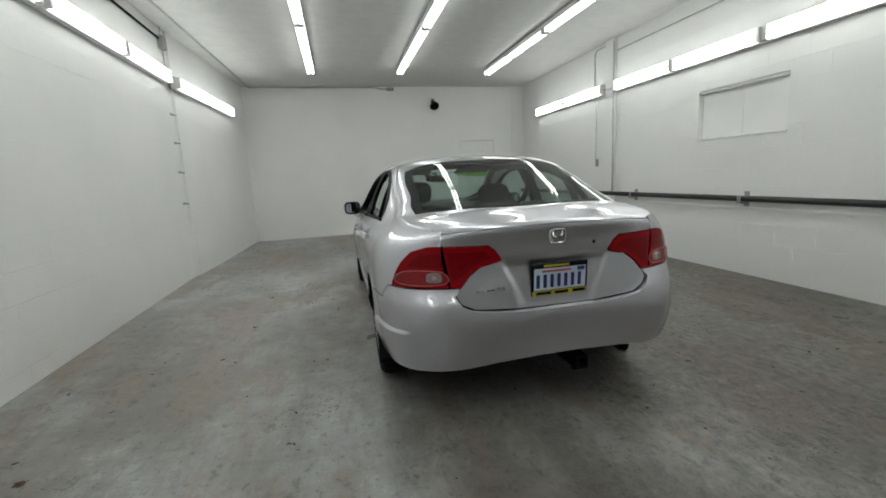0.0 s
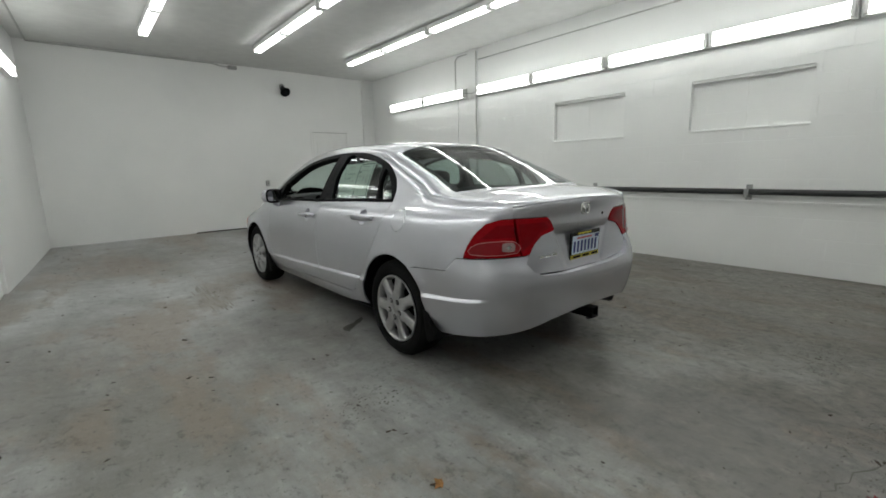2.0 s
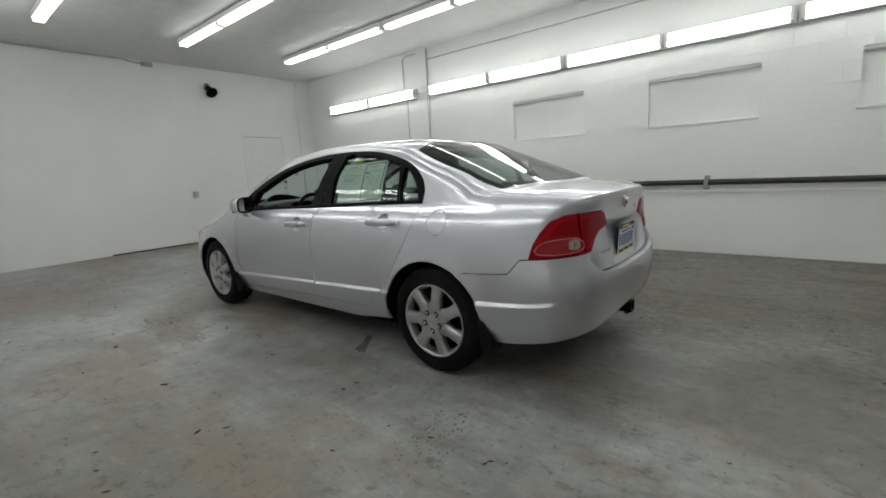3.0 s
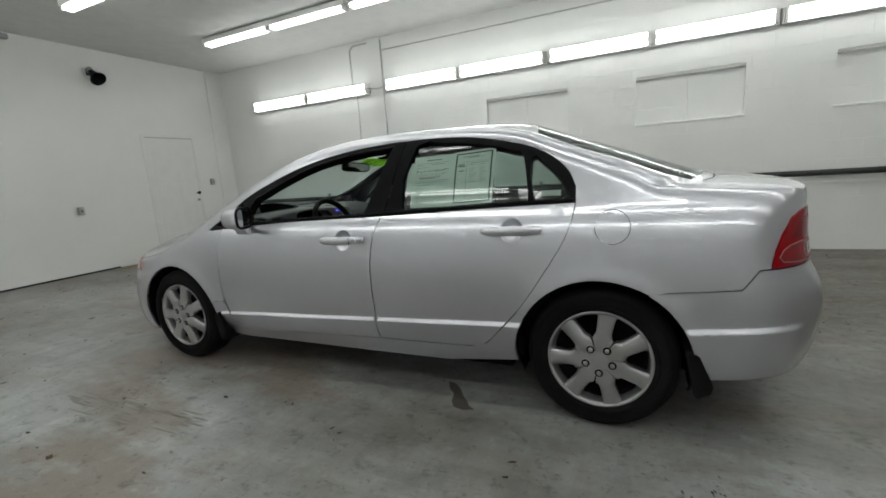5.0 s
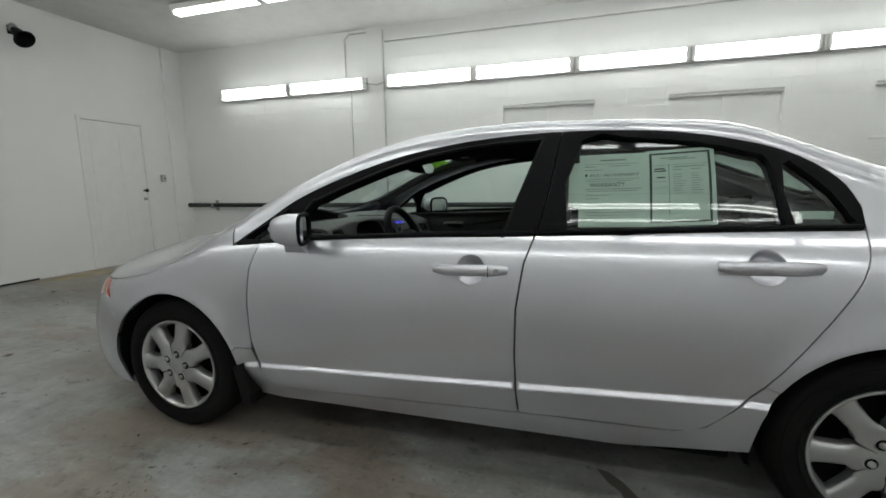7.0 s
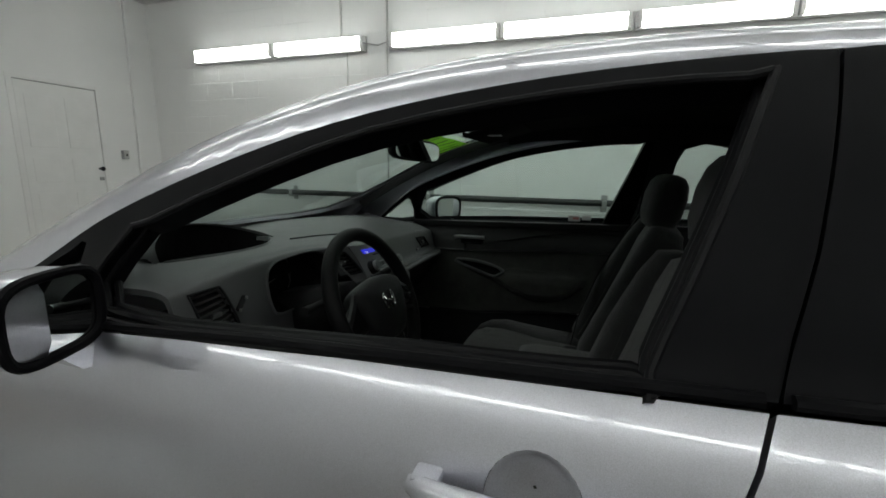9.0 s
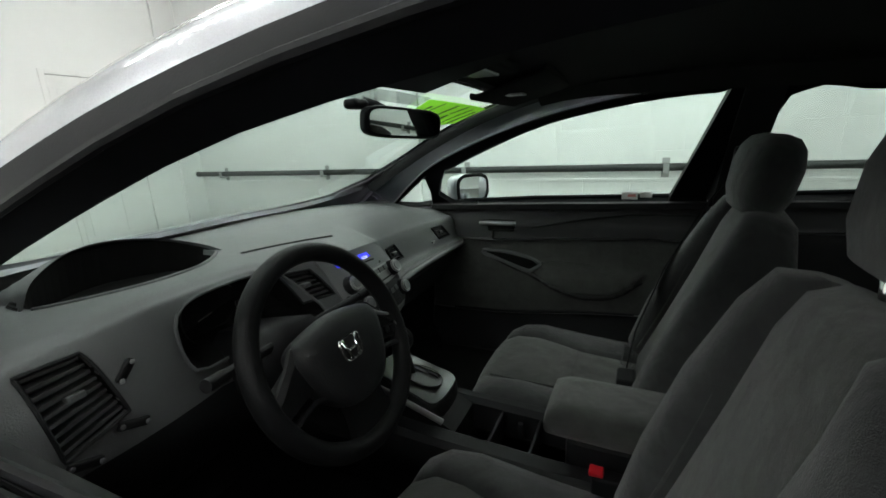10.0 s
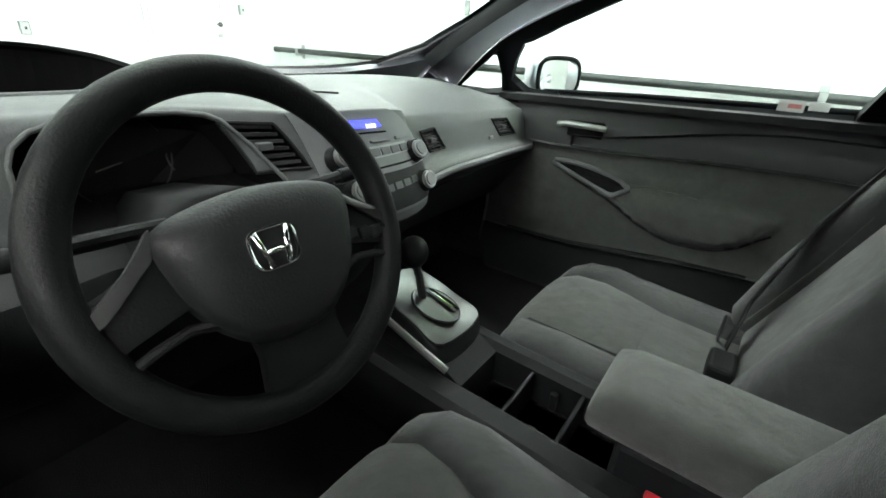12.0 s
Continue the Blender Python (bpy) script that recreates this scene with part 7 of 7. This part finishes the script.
def build_door_trim(door, sx, y0, y1, front):
    """Inner door card, from y0 at the hinge back to y1."""
    def card(y, z):
        bulge = 0.0
        if front:
            bulge = 0.055 * smooth01((z - SWOOP(y)) / 0.035) * smooth01((0.715 - z) / 0.05) * smooth01((0.50 - y) / 0.28) * smooth01((y + 0.16) / 0.10)
        return Vector((sx * (width(y, 0.8) - 0.125 - bulge - 0.05 * smooth01((0.55 - z) / 0.25) + 0.035 * smooth01((z - 0.82) / 0.1)), y, z))
    zb = lambda y: 0.936 - 0.024 * y
    top_line = [(y, zb(y) - 0.004) for y in np.linspace(y0, y1, 12)]
    step_line = [(y, (0.783 + 0.028 * smooth01((0.5 - y) / 0.65)) if front else zb(y) - 0.10) for y in np.linspace(y0, y1, 16)]
    up = [*top_line, *reversed(step_line)]
    pocket = [(y, 0.468 + 0.05 * smooth01((0.5 - y) / 0.65) if front else 0.44) for y in np.linspace(y1, y0, 12)]
    lo = [*step_line, *pocket]
    kick = [*reversed(pocket), (y1, 0.40), (y1 + 0.1, 0.31), (y0 - 0.05, 0.31), (y0, 0.40)]
    flip = (sx > 0)
    t = new("door_trim")
    t.parent = door
    kw = dict(flip=not flip, gap=0.0005, rim=0.02)
    skin("upper_card", [up], card, CARD_DARK, t, "dark upper trim", step=0.04, lift=0.004, **kw)
    skin("lower_card", [lo], card, CLOTH if front else DASH_DARK, t, "grey lower trim", step=0.02 if front else 0.04, **kw)
    skin("pocket_panel", [kick], card, DASH_DARK, t, "dark map pocket", step=0.04, **kw)
    if front:
        strip = [(y, z + 0.002) for y, z in step_line if y < 0.46]
        skin("dark_strip", [[*strip, *[(y, z + 0.035 + 0.045 * smooth01((0.46 - y) / 0.6)) for y, z in reversed(strip)]]], card, DASH_DARK, t, "dark trim band", step=0.04, lift=0.007, **kw)
    part("seam", tube([card(y, z) - Vector((sx * 0.004, 0, 0)) for y, z in step_line], 0.003, 6), DASH, t, "", True)
    # cap between card and glass
    part("cap", loft([[Vector((sx * (width(y, 0.96) - 0.022), y, zb(y) + 0.002)), Vector((sx * (width(y, 0.9) - 0.095), y, zb(y) - 0.001)), Vector((sx * (width(y, 0.9) - 0.095), y, zb(y) - 0.02)), Vector((sx * (width(y, 0.96) - 0.022), y, zb(y) - 0.02))] for y in np.linspace(y0, y1, 10)]), DASH_DARK, t, "", True, 40)
    if front:
        h = card(0.42, 0.848)
        line = [card(y, z) - Vector((sx * d, 0, 0)) for y, z, d in ((0.50, 0.846, 0.006), (0.47, 0.852, 0.022), (0.40, 0.852, 0.026), (0.35, 0.850, 0.016))]
        part("inner_handle", tube(line, 0.009, 10), SILVER_TRIM, t, "silver inner handle", True)
        part("handle_well", box(*sorted((h.x - sx * 0.008, h.x + sx * 0.01)), 0.36, 0.47, 0.815, 0.862, 0.006), DARK, t)
        slot = rounded([(0.487, 0.735), (0.42, 0.737), (0.34, 0.726), (0.252, 0.698), (0.264, 0.684), (0.302, 0.672), (0.393, 0.694), (0.472, 0.718)], 3)
        bm = loft([[card(y, z) - Vector((sx * d, 0, 0)) for y, z in slot] for d in (-0.004, 0.006)])
        part("pull_slot", bm, DARK, t, "dark pull recess")
        part("pull_surround", tube([card(y, z) - Vector((sx * 0.007, 0, 0)) for y, z in slot], 0.008, 8, closed=True), DASH, t, "", True)
        part("armrest_seam", tube([card(y, z) - Vector((sx * 0.002, 0, 0)) for y, z in ((q, SWOOP(q) - 0.004) for q in np.linspace(0.46, -0.12, 22))], 0.0035, 6), DASH_DARK, t, "", True)
        part("pad_edge", tube([card(y, z) - Vector((sx * 0.003, 0, 0)) for y, z in ((0.25, 0.700), (0.19, 0.708), (0.12, 0.708), (0.05, 0.704))], 0.0035, 8), CLOTH, t, "", True)
        part("pocket_edge", tube([card(y, z) - Vector((sx * 0.01, 0, 0)) for y, z in ((0.62, 0.470), (0.4, 0.476), (0.25, 0.492), (0.1, 0.508), (-0.10, 0.518))], 0.008, 8), DASH_DARK, t, "", True)
    return t


def build_mirror_and_visors(car):
    m = new("rear_view_mirror")
    m.parent = car
    pm = pose(0.0, 0.412, 1.232, 0, 0, 0) @ pose(0, 0, 0, 4, 3, -12)
    rings = []
    for y, k in ((-0.016, 0.96), (-0.012, 1.0), (0.004, 0.98), (0.018, 0.86), (0.026, 0.5)):
        rings.append([Vector((0.130 * k * math.copysign(abs(math.cos(g)) ** 0.4, math.cos(g)), y, 0.034 * k * math.copysign(abs(math.sin(g)) ** 0.5, math.sin(g)))) for g in np.linspace(0, math.tau, 41)[:-1]])
    bm = loft(rings)
    bm.transform(pm)
    part("housing", bm, BLACK_TRIM, m, "", True, 60)
    bm = bmesh.new()
    bm.faces.new([bm.verts.new(Vector((0.119 * math.copysign(abs(math.cos(g)) ** 0.4, math.cos(g)), -0.0165, 0.0275 * math.copysign(abs(math.sin(g)) ** 0.5, math.sin(g))))) for g in np.linspace(0, math.tau, 41)[:-1]])
    bm.transform(pm)
    part("glass", bm, MIRROR, m, "mirror glass")
    part("stem", tube([(0.0, 0.43, 1.25), (-0.01, 0.47, 1.275), (-0.02, 0.50, 1.287)], 0.010, 10), BLACK_TRIM, m, "", True)
    part("sensor_pod", box(-0.135, -0.085, 0.44, 0.475, 1.262, 1.283, 0.008), BLACK_TRIM, m)
    # map lamp console and visors
    part("map_lamp", box(-0.09, 0.10, 0.16, 0.27, 1.325, 1.352, 0.012), HEADLINER, car)
    part("map_lens", box(-0.06, 0.07, 0.20, 0.262, 1.320, 1.326, 0.003), SILVER_TRIM, car, "pale lamp lens")
    for x0, x1 in ((-0.50, -0.12), (0.14, 0.50)):
        rings = [[Vector((x, y, z)) for x, y, z in ((x0 + 0.01, yy, zz), (x0, yy, zz + 0.008), (x0 + 0.01, yy, zz + 0.016), (x1 - 0.01, yy, zz + 0.016), (x1, yy, zz + 0.008), (x1 - 0.01, yy, zz))] for yy, zz in ((0.300, 1.282), (0.285, 1.278), (0.20, 1.300), (0.13, 1.318), (0.115, 1.328))]
        part("sun_visor", loft(rings), HEADLINER, car, "dark folded sun visor", True, 40)
    part("visor_label", box(0.22, 0.27, 0.19, 0.235, 1.291, 1.295), SILVER_TRIM, car)


build_dash(car)
build_steering(car)
build_cabin(car)
for doors, sx in ((left_doors, -1), (right_doors, 1)):
    build_door_trim(doors[0], sx, 0.72, -0.30, True)
    build_door_trim(doors[1], sx, -0.38, -1.12, False)
build_mirror_and_visors(car)


# ---------------------------------------------------------------- papers and stickers
def lettering(text, size):
    """The outline of a line of text as flat points and faces, from the origin to the right."""
    cu = bpy.data.curves.new("lettering", "FONT")
    cu.body, cu.size, cu.resolution_u = text, size, 2
    ob = bpy.data.objects.new("lettering", cu)
    me = bpy.data.meshes.new_from_object(ob)
    out = [v.co.copy() for v in me.vertices], [tuple(p.vertices) for p in me.polygons]
    bpy.data.objects.remove(ob)
    bpy.data.meshes.remove(me)
    bpy.data.curves.remove(cu)
    return out


def window_sheet(y0, y1, z0, z1, kind, skew=0.0, back=0.0):
    """A printed sheet behind the rear side window."""
    label = {"plain": "pale green-white printed sales sheet taped inside the window", "framed": "printed sales sheet with a dark border taped inside the window", "blank": "blank corner of a pale sheet behind other papers"}[kind]
    t = thing("window_sheet", label, "paper", "window sheets")
    w, h = y1 - y0, z1 - z0

    def at(u, v, d):
        y, z = y1 - u * w, z1 - v * h + skew * (u - 0.5)
        return Vector((-(width(y, z) - 0.022 - back - d), y, z))

    def flat(name, u0, u1, v0, v1, mat, d, n=6):
        bm = bmesh.new()
        g = [[bm.verts.new(at(u0 + (u1 - u0) * i / n, v0 + (v1 - v0) * j / n, d)) for j in range(n + 1)] for i in range(n + 1)]
        for i in range(n):
            for j in range(n):
                bm.faces.new((g[i][j], g[i + 1][j], g[i + 1][j + 1], g[i][j + 1]))
        raw(name, bm, mat, t)

    def words(text, u, v, size):
        vs, fs = lettering(text, size)
        bm = bmesh.new()
        pts = [bm.verts.new(at(u + p.x / w, v - p.y / h, -0.0016)) for p in vs]
        for f in fs:
            bm.faces.new([pts[i] for i in f])
        raw("heading", bm, INK, t, "black printed heading")
    flat("sheet", 0, 1, 0, 1, PAPER, 0.0)
    rnd = random.Random(4)
    if kind == "plain":
        for u0, u1, v, k in ((0.32, 0.70, 0.075, 0.020), (0.08, 0.88, 0.135, 0.006), (0.08, 0.26, 0.165, 0.010), (0.45, 0.76, 0.165, 0.008), (0.08, 0.36, 0.215, 0.008), (0.09, 0.90, 0.345, 0.006), (0.09, 0.80, 0.372, 0.006),
                             (0.10, 0.92, 0.480, 0.008), (0.10, 0.86, 0.510, 0.008), (0.10, 0.45, 0.565, 0.008), (0.10, 0.30, 0.610, 0.008), (0.10, 0.90, 0.720, 0.005), (0.10, 0.90, 0.760, 0.005), (0.10, 0.88, 0.800, 0.005), (0.10, 0.86, 0.840, 0.005), (0.10, 0.60, 0.88, 0.005)):
            flat("print_bar", u0, u1, v, v + k, GALV, -0.0015, 3)
        words("AS IS - NO WARRANTY", 0.16, 0.315, 0.0155)
        words("WARRANTY", 0.16, 0.455, 0.021)
        flat("tick_mark", 0.09, 0.125, 0.275, 0.31, INK, -0.0015, 2)
    if kind == "framed":
        for u0, u1, v0, v1 in ((0.055, 0.090, 0.04, 0.955), (0.905, 0.94, 0.04, 0.955), (0.09, 0.905, 0.04, 0.062), (0.09, 0.905, 0.93, 0.955)):
            flat("border", u0, u1, v0, v1, TEAL_INK, -0.0015)
        for u0, u1, v, k in ((0.22, 0.62, 0.105, 0.012), (0.34, 0.74, 0.128, 0.010), (0.09, 0.905, 0.205, 0.004), (0.13, 0.28, 0.245, 0.016), (0.12, 0.30, 0.275, 0.016), (0.16, 0.28, 0.36, 0.016), (0.11, 0.31, 0.42, 0.004), (0.11, 0.31, 0.50, 0.004), (0.40, 0.86, 0.232, 0.010), (0.40, 0.52, 0.27, 0.008), (0.65, 0.80, 0.27, 0.008)):
            flat("print_bar", u0, u1, v, v + k, INK if k > 0.013 else GALV, -0.0015, 3)
        flat("rule", 0.335, 0.345, 0.209, 0.87, GALV, -0.0015)
        for k in range(9):
            v = 0.33 + k * 0.031
            flat("print_bar", 0.40, 0.40 + rnd.uniform(0.10, 0.19), v, v + 0.009, CONDUIT, -0.0015, 2)
            flat("print_bar", 0.66, 0.66 + rnd.uniform(0.10, 0.17), v, v + 0.009, CONDUIT, -0.0015, 2)


TEAL_INK = node_mat("dark_teal_ink", (0.015, 0.035, 0.04), 0.7)
window_sheet(-0.662, -0.440, 0.981, 1.233, "plain", 0.004)
window_sheet(-0.872, -0.660, 0.988, 1.244, "framed", 0.010, 0.0022)
window_sheet(-0.560, -0.405, 1.045, 1.200, "blank", -0.01, 0.0045)


CLEAR_LABEL = grainy("worn_clear_label", (0.42, 0.43, 0.42), 0.4, 90, 0.1, 0.3)


def build_stickers():
    b = thing("windscreen_banner", "lime green price banner stuck inside the windscreen", "banner")
    def ws(x, y):
        return top(x, y) + Vector((0, -0.006, -0.012))
    outline = [(0.195, 0.440), (0.225, 0.528), (0.34, 0.553), (0.485, 0.560), (0.565, 0.525), (0.560, 0.405), (0.44, 0.418), (0.33, 0.430)]
    skin("sheet", [outline], ws, LIME, b, step=0.04, gap=0, rim=0)
    digits = node_mat("dark_green_print", (0.012, 0.05, 0.012), 0.6)
    for x, y, w, l in ((0.245, 0.50, 0.016, 0.07), (0.285, 0.485, 0.010, 0.09), (0.325, 0.525, 0.018, 0.05), (0.365, 0.49, 0.014, 0.11), (0.41, 0.52, 0.018, 0.06), (0.435, 0.455, 0.012, 0.06), (0.475, 0.49, 0.010, 0.12), (0.515, 0.485, 0.014, 0.10)):
        skin("digit_bar", [[(x + 0.25 * (y - 0.48) - 0.12 * l, y + l / 2), (x + 0.12 * l, y - l / 2), (x + w + 0.12 * l, y - l / 2), (x + w + 0.25 * (y - 0.48) - 0.12 * l, y + l / 2)]], lambda a, c: ws(a, c) + Vector((0, -0.001, -0.002)), digits, b, step=0.04, gap=0, rim=0)
    t = thing("sunshade_strip", "grey translucent tint strip along the top of the windscreen", "tint strip")
    ob = skin("film", [[(-0.17, 0.425), (-0.13, 0.473), (0.20, 0.481), (0.19, 0.432)]], ws, glass_mat("grey_film", (0.72, 0.75, 0.74)), t, step=0.05, gap=0, rim=0)
    ob.visible_shadow = False
    for y0, y1, z0, z1, red in ((-0.085, -0.032, 0.948, 0.974, True), (-0.131, -0.092, 0.955, 0.975, False)):
        t = thing("glass_sticker", "small pale warning sticker on the side glass", "sticker", "glass stickers")
        bm = box(-0.0006, 0.0006, y0, y1, z0, z1)
        bm.transform(Matrix.Translation((width(-0.08, 0.96) - 0.022, 0, 0)))
        part("label", bm, CLEAR_LABEL, t)
        if red:
            bm = box(-0.001, -0.0007, y0 + 0.006, y1 - 0.02, z0 + 0.008, z1 - 0.008)
            bm.transform(Matrix.Translation((width(-0.08, 0.96) - 0.0222, 0, 0)))
            part("mark", bm, node_mat("faded_red_print", (0.42, 0.16, 0.15), 0.6), t)
    t = thing("glass_sticker", "small pale sticker on the corner of the rear side glass", "sticker", "glass stickers")
    bm = box(-0.0006, 0.0006, -1.185, -1.095, 1.012, 1.036)
    bm.transform(Matrix.Translation((-(width(-1.14, 1.02) - 0.024), 0, 0)))
    part("label", bm, PAPER, t)


build_stickers()


# ---------------------------------------------------------------- litter and marks on the floor
def build_litter():
    rnd = random.Random(11)
    bark = grainy("dry_leaf_dark", (0.045, 0.032, 0.022), 0.9, 60, 0.3, 0.4)
    verts, faces = [], []
    for _ in range(420):
        x, y = rnd.uniform(-2.85, 3.1), rnd.uniform(-4.6, 5.2)
        if abs(x) < 0.9 and abs(y) < 2.2 and rnd.random() < 0.9:
            continue
        z = floor_z(x, y)
        r = rnd.uniform(0.005, 0.016) * (1.6 if rnd.random() < 0.12 else 1)
        a, n = rnd.uniform(0, 6.28), rnd.randint(5, 7)
        s = len(verts)
        for k in range(n):
            g = a + k * math.tau / n
            q = r * rnd.uniform(0.5, 1.2)
            verts.append((x + q * math.cos(g) * 1.5 * math.cos(a) - q * math.sin(g) * 0.6 * math.sin(a), y + q * math.cos(g) * 1.5 * math.sin(a) + q * math.sin(g) * 0.6 * math.cos(a), z + rnd.uniform(0.001, 0.003)))
        verts.append((x, y, z + rnd.uniform(0.003, 0.008)))
        faces += [(s + k, s + (k + 1) % n, s + n) for k in range(n)]
    me = bpy.data.meshes.new("leaf_litter")
    me.from_pydata(verts, [], faces)
    me.materials.append(bark)
    tagged(new("leaf_litter", me), "scattered dark leaf crumbs and grit on the concrete", "litter", kind="stuff")
    orange = grainy("dry_leaf_orange", (0.33, 0.16, 0.05), 0.8, 60, 0.4, 0.3)
    red = grainy("dry_leaf_red", (0.20, 0.02, 0.02), 0.8, 60, 0.4, 0.3)
    brown = grainy("dry_leaf_brown", (0.10, 0.06, 0.03), 0.8, 60, 0.4, 0.3)
    for x, y, r, mat, word in ((-1.415, -2.448, 0.045, orange, "orange"), (-0.34, -3.53, 0.04, red, "red"), (-2.45, -2.05, 0.045, brown, "brown"), (1.05, -1.9, 0.03, brown, "brown"), (-0.49, 3.3, 0.05, brown, "brown"), (0.72, 4.77, 0.05, brown, "brown"), (-1.86, 0.92, 0.035, brown, "brown")):
        lobes = [(1.0, 0), (0.45, 20), (0.8, 48), (0.35, 72), (0.7, 100), (0.3, 135), (0.25, 180), (0.3, 225), (0.7, 260), (0.35, 288), (0.8, 312), (0.45, 340)]
        bm = bmesh.new()
        a0 = rnd.uniform(0, 360)
        rim = [bm.verts.new((r * k * math.cos(radians(g + a0)), r * k * math.sin(radians(g + a0)), rnd.uniform(0.001, 0.012))) for k, g in lobes]
        mid = bm.verts.new((0, 0, 0.004))
        for i in range(len(rim)):
            bm.faces.new((rim[i], rim[(i + 1) % len(rim)], mid))
        ob = raw("leaf", bm, mat)
        ob.location = (x, y, floor_z(x, y) + 0.001)
        tagged(ob, f"curled dry {word} leaf lying on the concrete", "leaf", "dry leaves")
    # oil stain
    oil = grainy("oil_stain", (0.075, 0.066, 0.057), 0.4, 60, 0.2, 0.4)
    def blot(name, label, pts, mat):
        bm = bmesh.new()
        bm.faces.new([bm.verts.new((x, y, floor_z(x, y) + 0.002)) for x, y in pts])
        tagged(raw(name, bm, mat), label, "stain", kind="structure")
    blot("oil_stain", "dark oil stain on the concrete", [(-0.67, -0.54), (-0.74, -0.575), (-0.79, -0.62), (-0.86, -0.635), (-0.905, -0.665), (-0.92, -0.72), (-0.90, -0.775), (-0.875, -0.735), (-0.84, -0.715), (-0.79, -0.67), (-0.73, -0.635), (-0.68, -0.585)], oil)

    # tyre scrub: short parallel streaks, and faded tan paint by the far wall
    scrub = grainy("tyre_scrub", (0.255, 0.240, 0.212), 0.5, 40, 0.2, 0.35)
    verts, faces = [], []
    for _ in range(46):
        a = rnd.random()
        x, y, l, w = -1.43 + rnd.gauss(0, 0.045), 1.62 - 1.05 * a, rnd.uniform(0.06, 0.26), rnd.uniform(0.003, 0.009)
        n = len(verts)
        for q in (0.0, 0.3, 0.7, 1.0):
            k = w * (1 - (2 * q - 1) ** 2) + 0.0008
            verts += [(x - k + rnd.uniform(-0.002, 0.002), y - l * q, 0.0016), (x + k, y - l * q, 0.0016)]
        faces += [(n + 2 * q, n + 2 * q + 1, n + 2 * q + 3, n + 2 * q + 2) for q in range(3)]
    me = bpy.data.meshes.new("tyre_scrub")
    me.from_pydata(verts, [], faces)
    me.materials.append(scrub)
    tagged(new("tyre_scrub", me), "faint brown tyre scrub streaks on the concrete", "tyre marks", kind="stuff")
    tan = grainy("faded_tan_paint", (0.30, 0.25, 0.16), 0.6, 40, 0.2, 0.35)
    blot("paint_patch", "faded tan paint patch on the concrete by the far wall", [(0.93, 5.50), (1.20, 5.49), (1.62, 5.50), (1.75, 5.30), (1.55, 5.12), (1.30, 5.16), (1.12, 5.22), (0.98, 5.34)], tan)
    # jagged crack with a branch
    bm = bmesh.new()
    for line in (((-0.55, -3.36), (-0.50, -3.385), (-0.455, -3.40), (-0.41, -3.395), (-0.37, -3.43), (-0.328, -3.423), (-0.28, -3.455), (-0.20, -3.455), (-0.13, -3.50), (-0.046, -3.53), (0.06, -3.545)),
                 ((-0.13, -3.50), (-0.09, -3.44), (-0.02, -3.40), (0.02, -3.34), (0.10, -3.30), (0.13, -3.22))):
        prev = None
        for k, (x, y) in enumerate(line):
            w = 0.0015 + 0.0015 * ((k * 7) % 3)
            pair = (bm.verts.new((x, y - w, floor_z(x, y) + 0.0015)), bm.verts.new((x + w, y + w, floor_z(x, y) + 0.0015)))
            if prev:
                bm.faces.new((prev[0], prev[1], pair[1], pair[0]))
            prev = pair
    tagged(raw("floor_crack", bm, node_mat("crack_dirt", (0.13, 0.123, 0.112), 0.9)), "thin jagged crack in the concrete", "crack", kind="structure")
    # shallow pits where the surface has broken up
    pits = grainy("pitted_concrete", (0.095, 0.087, 0.077), 0.8, 60, 0.3, 0.4)
    verts, faces = [], []
    nests = [(rnd.uniform(-0.9, 2.6), rnd.uniform(-4.3, -2.3), rnd.uniform(0.12, 0.45), rnd.uniform(-0.4, 0.4)) for _ in range(16)] + [(rnd.uniform(1.2, 2.9), rnd.uniform(-2.3, 3.0), rnd.uniform(0.1, 0.3), 0.0) for _ in range(6)] + [(-1.4, 1.2, 0.18, 0.2), (-1.35, -1.75, 0.2, 0.3), (-2.2, -2.6, 0.3, 0.1)]
    for cx, cy, rad, turn in nests:
        for _ in range(int(150 * rad / 0.3)):
            g, q = rnd.uniform(0, math.tau), rad * math.sqrt(rnd.random()) * rnd.uniform(0.4, 1.2)
            x, y = cx + q * math.cos(g) * 1.5, cy + q * math.sin(g) * 0.7
            if not (-2.95 < x < 3.2):
                continue
            z, r, n, s = floor_z(x, y) + 0.0012, rnd.uniform(0.0015, 0.0065), rnd.randint(5, 7), len(verts)
            for k in range(n):
                a, w = k * math.tau / n, r * rnd.uniform(0.45, 1.2)
                dx, dy = w * math.cos(a) * 1.7, w * math.sin(a) * 0.8
                verts.append((x + dx * math.cos(turn) - dy * math.sin(turn), y + dx * math.sin(turn) + dy * math.cos(turn), z))
            faces.append(tuple(range(s, s + n)))
    me = bpy.data.meshes.new("floor_pits")
    me.from_pydata(verts, [], faces)
    me.materials.append(pits)
    tagged(new("floor_pits", me), "clusters of small dark pits in worn concrete", "pits", kind="stuff")


build_litter()


# ---------------------------------------------------------------- no fourth level of parts
def flatten(thing_ob):
    """Holders two levels below a thing hand their pieces up, so that a thing has parts and sub-parts only."""
    for p in list(thing_ob.children):
        for q in list(p.children):
            if q.type == "EMPTY" and q.children:
                word = q.name.split(".")[0]
                for piece in list(q.children):
                    piece.parent = p
                    piece.name = word + "_" + piece.name.split(".")[0]
                bpy.data.objects.remove(q)


flatten(car)
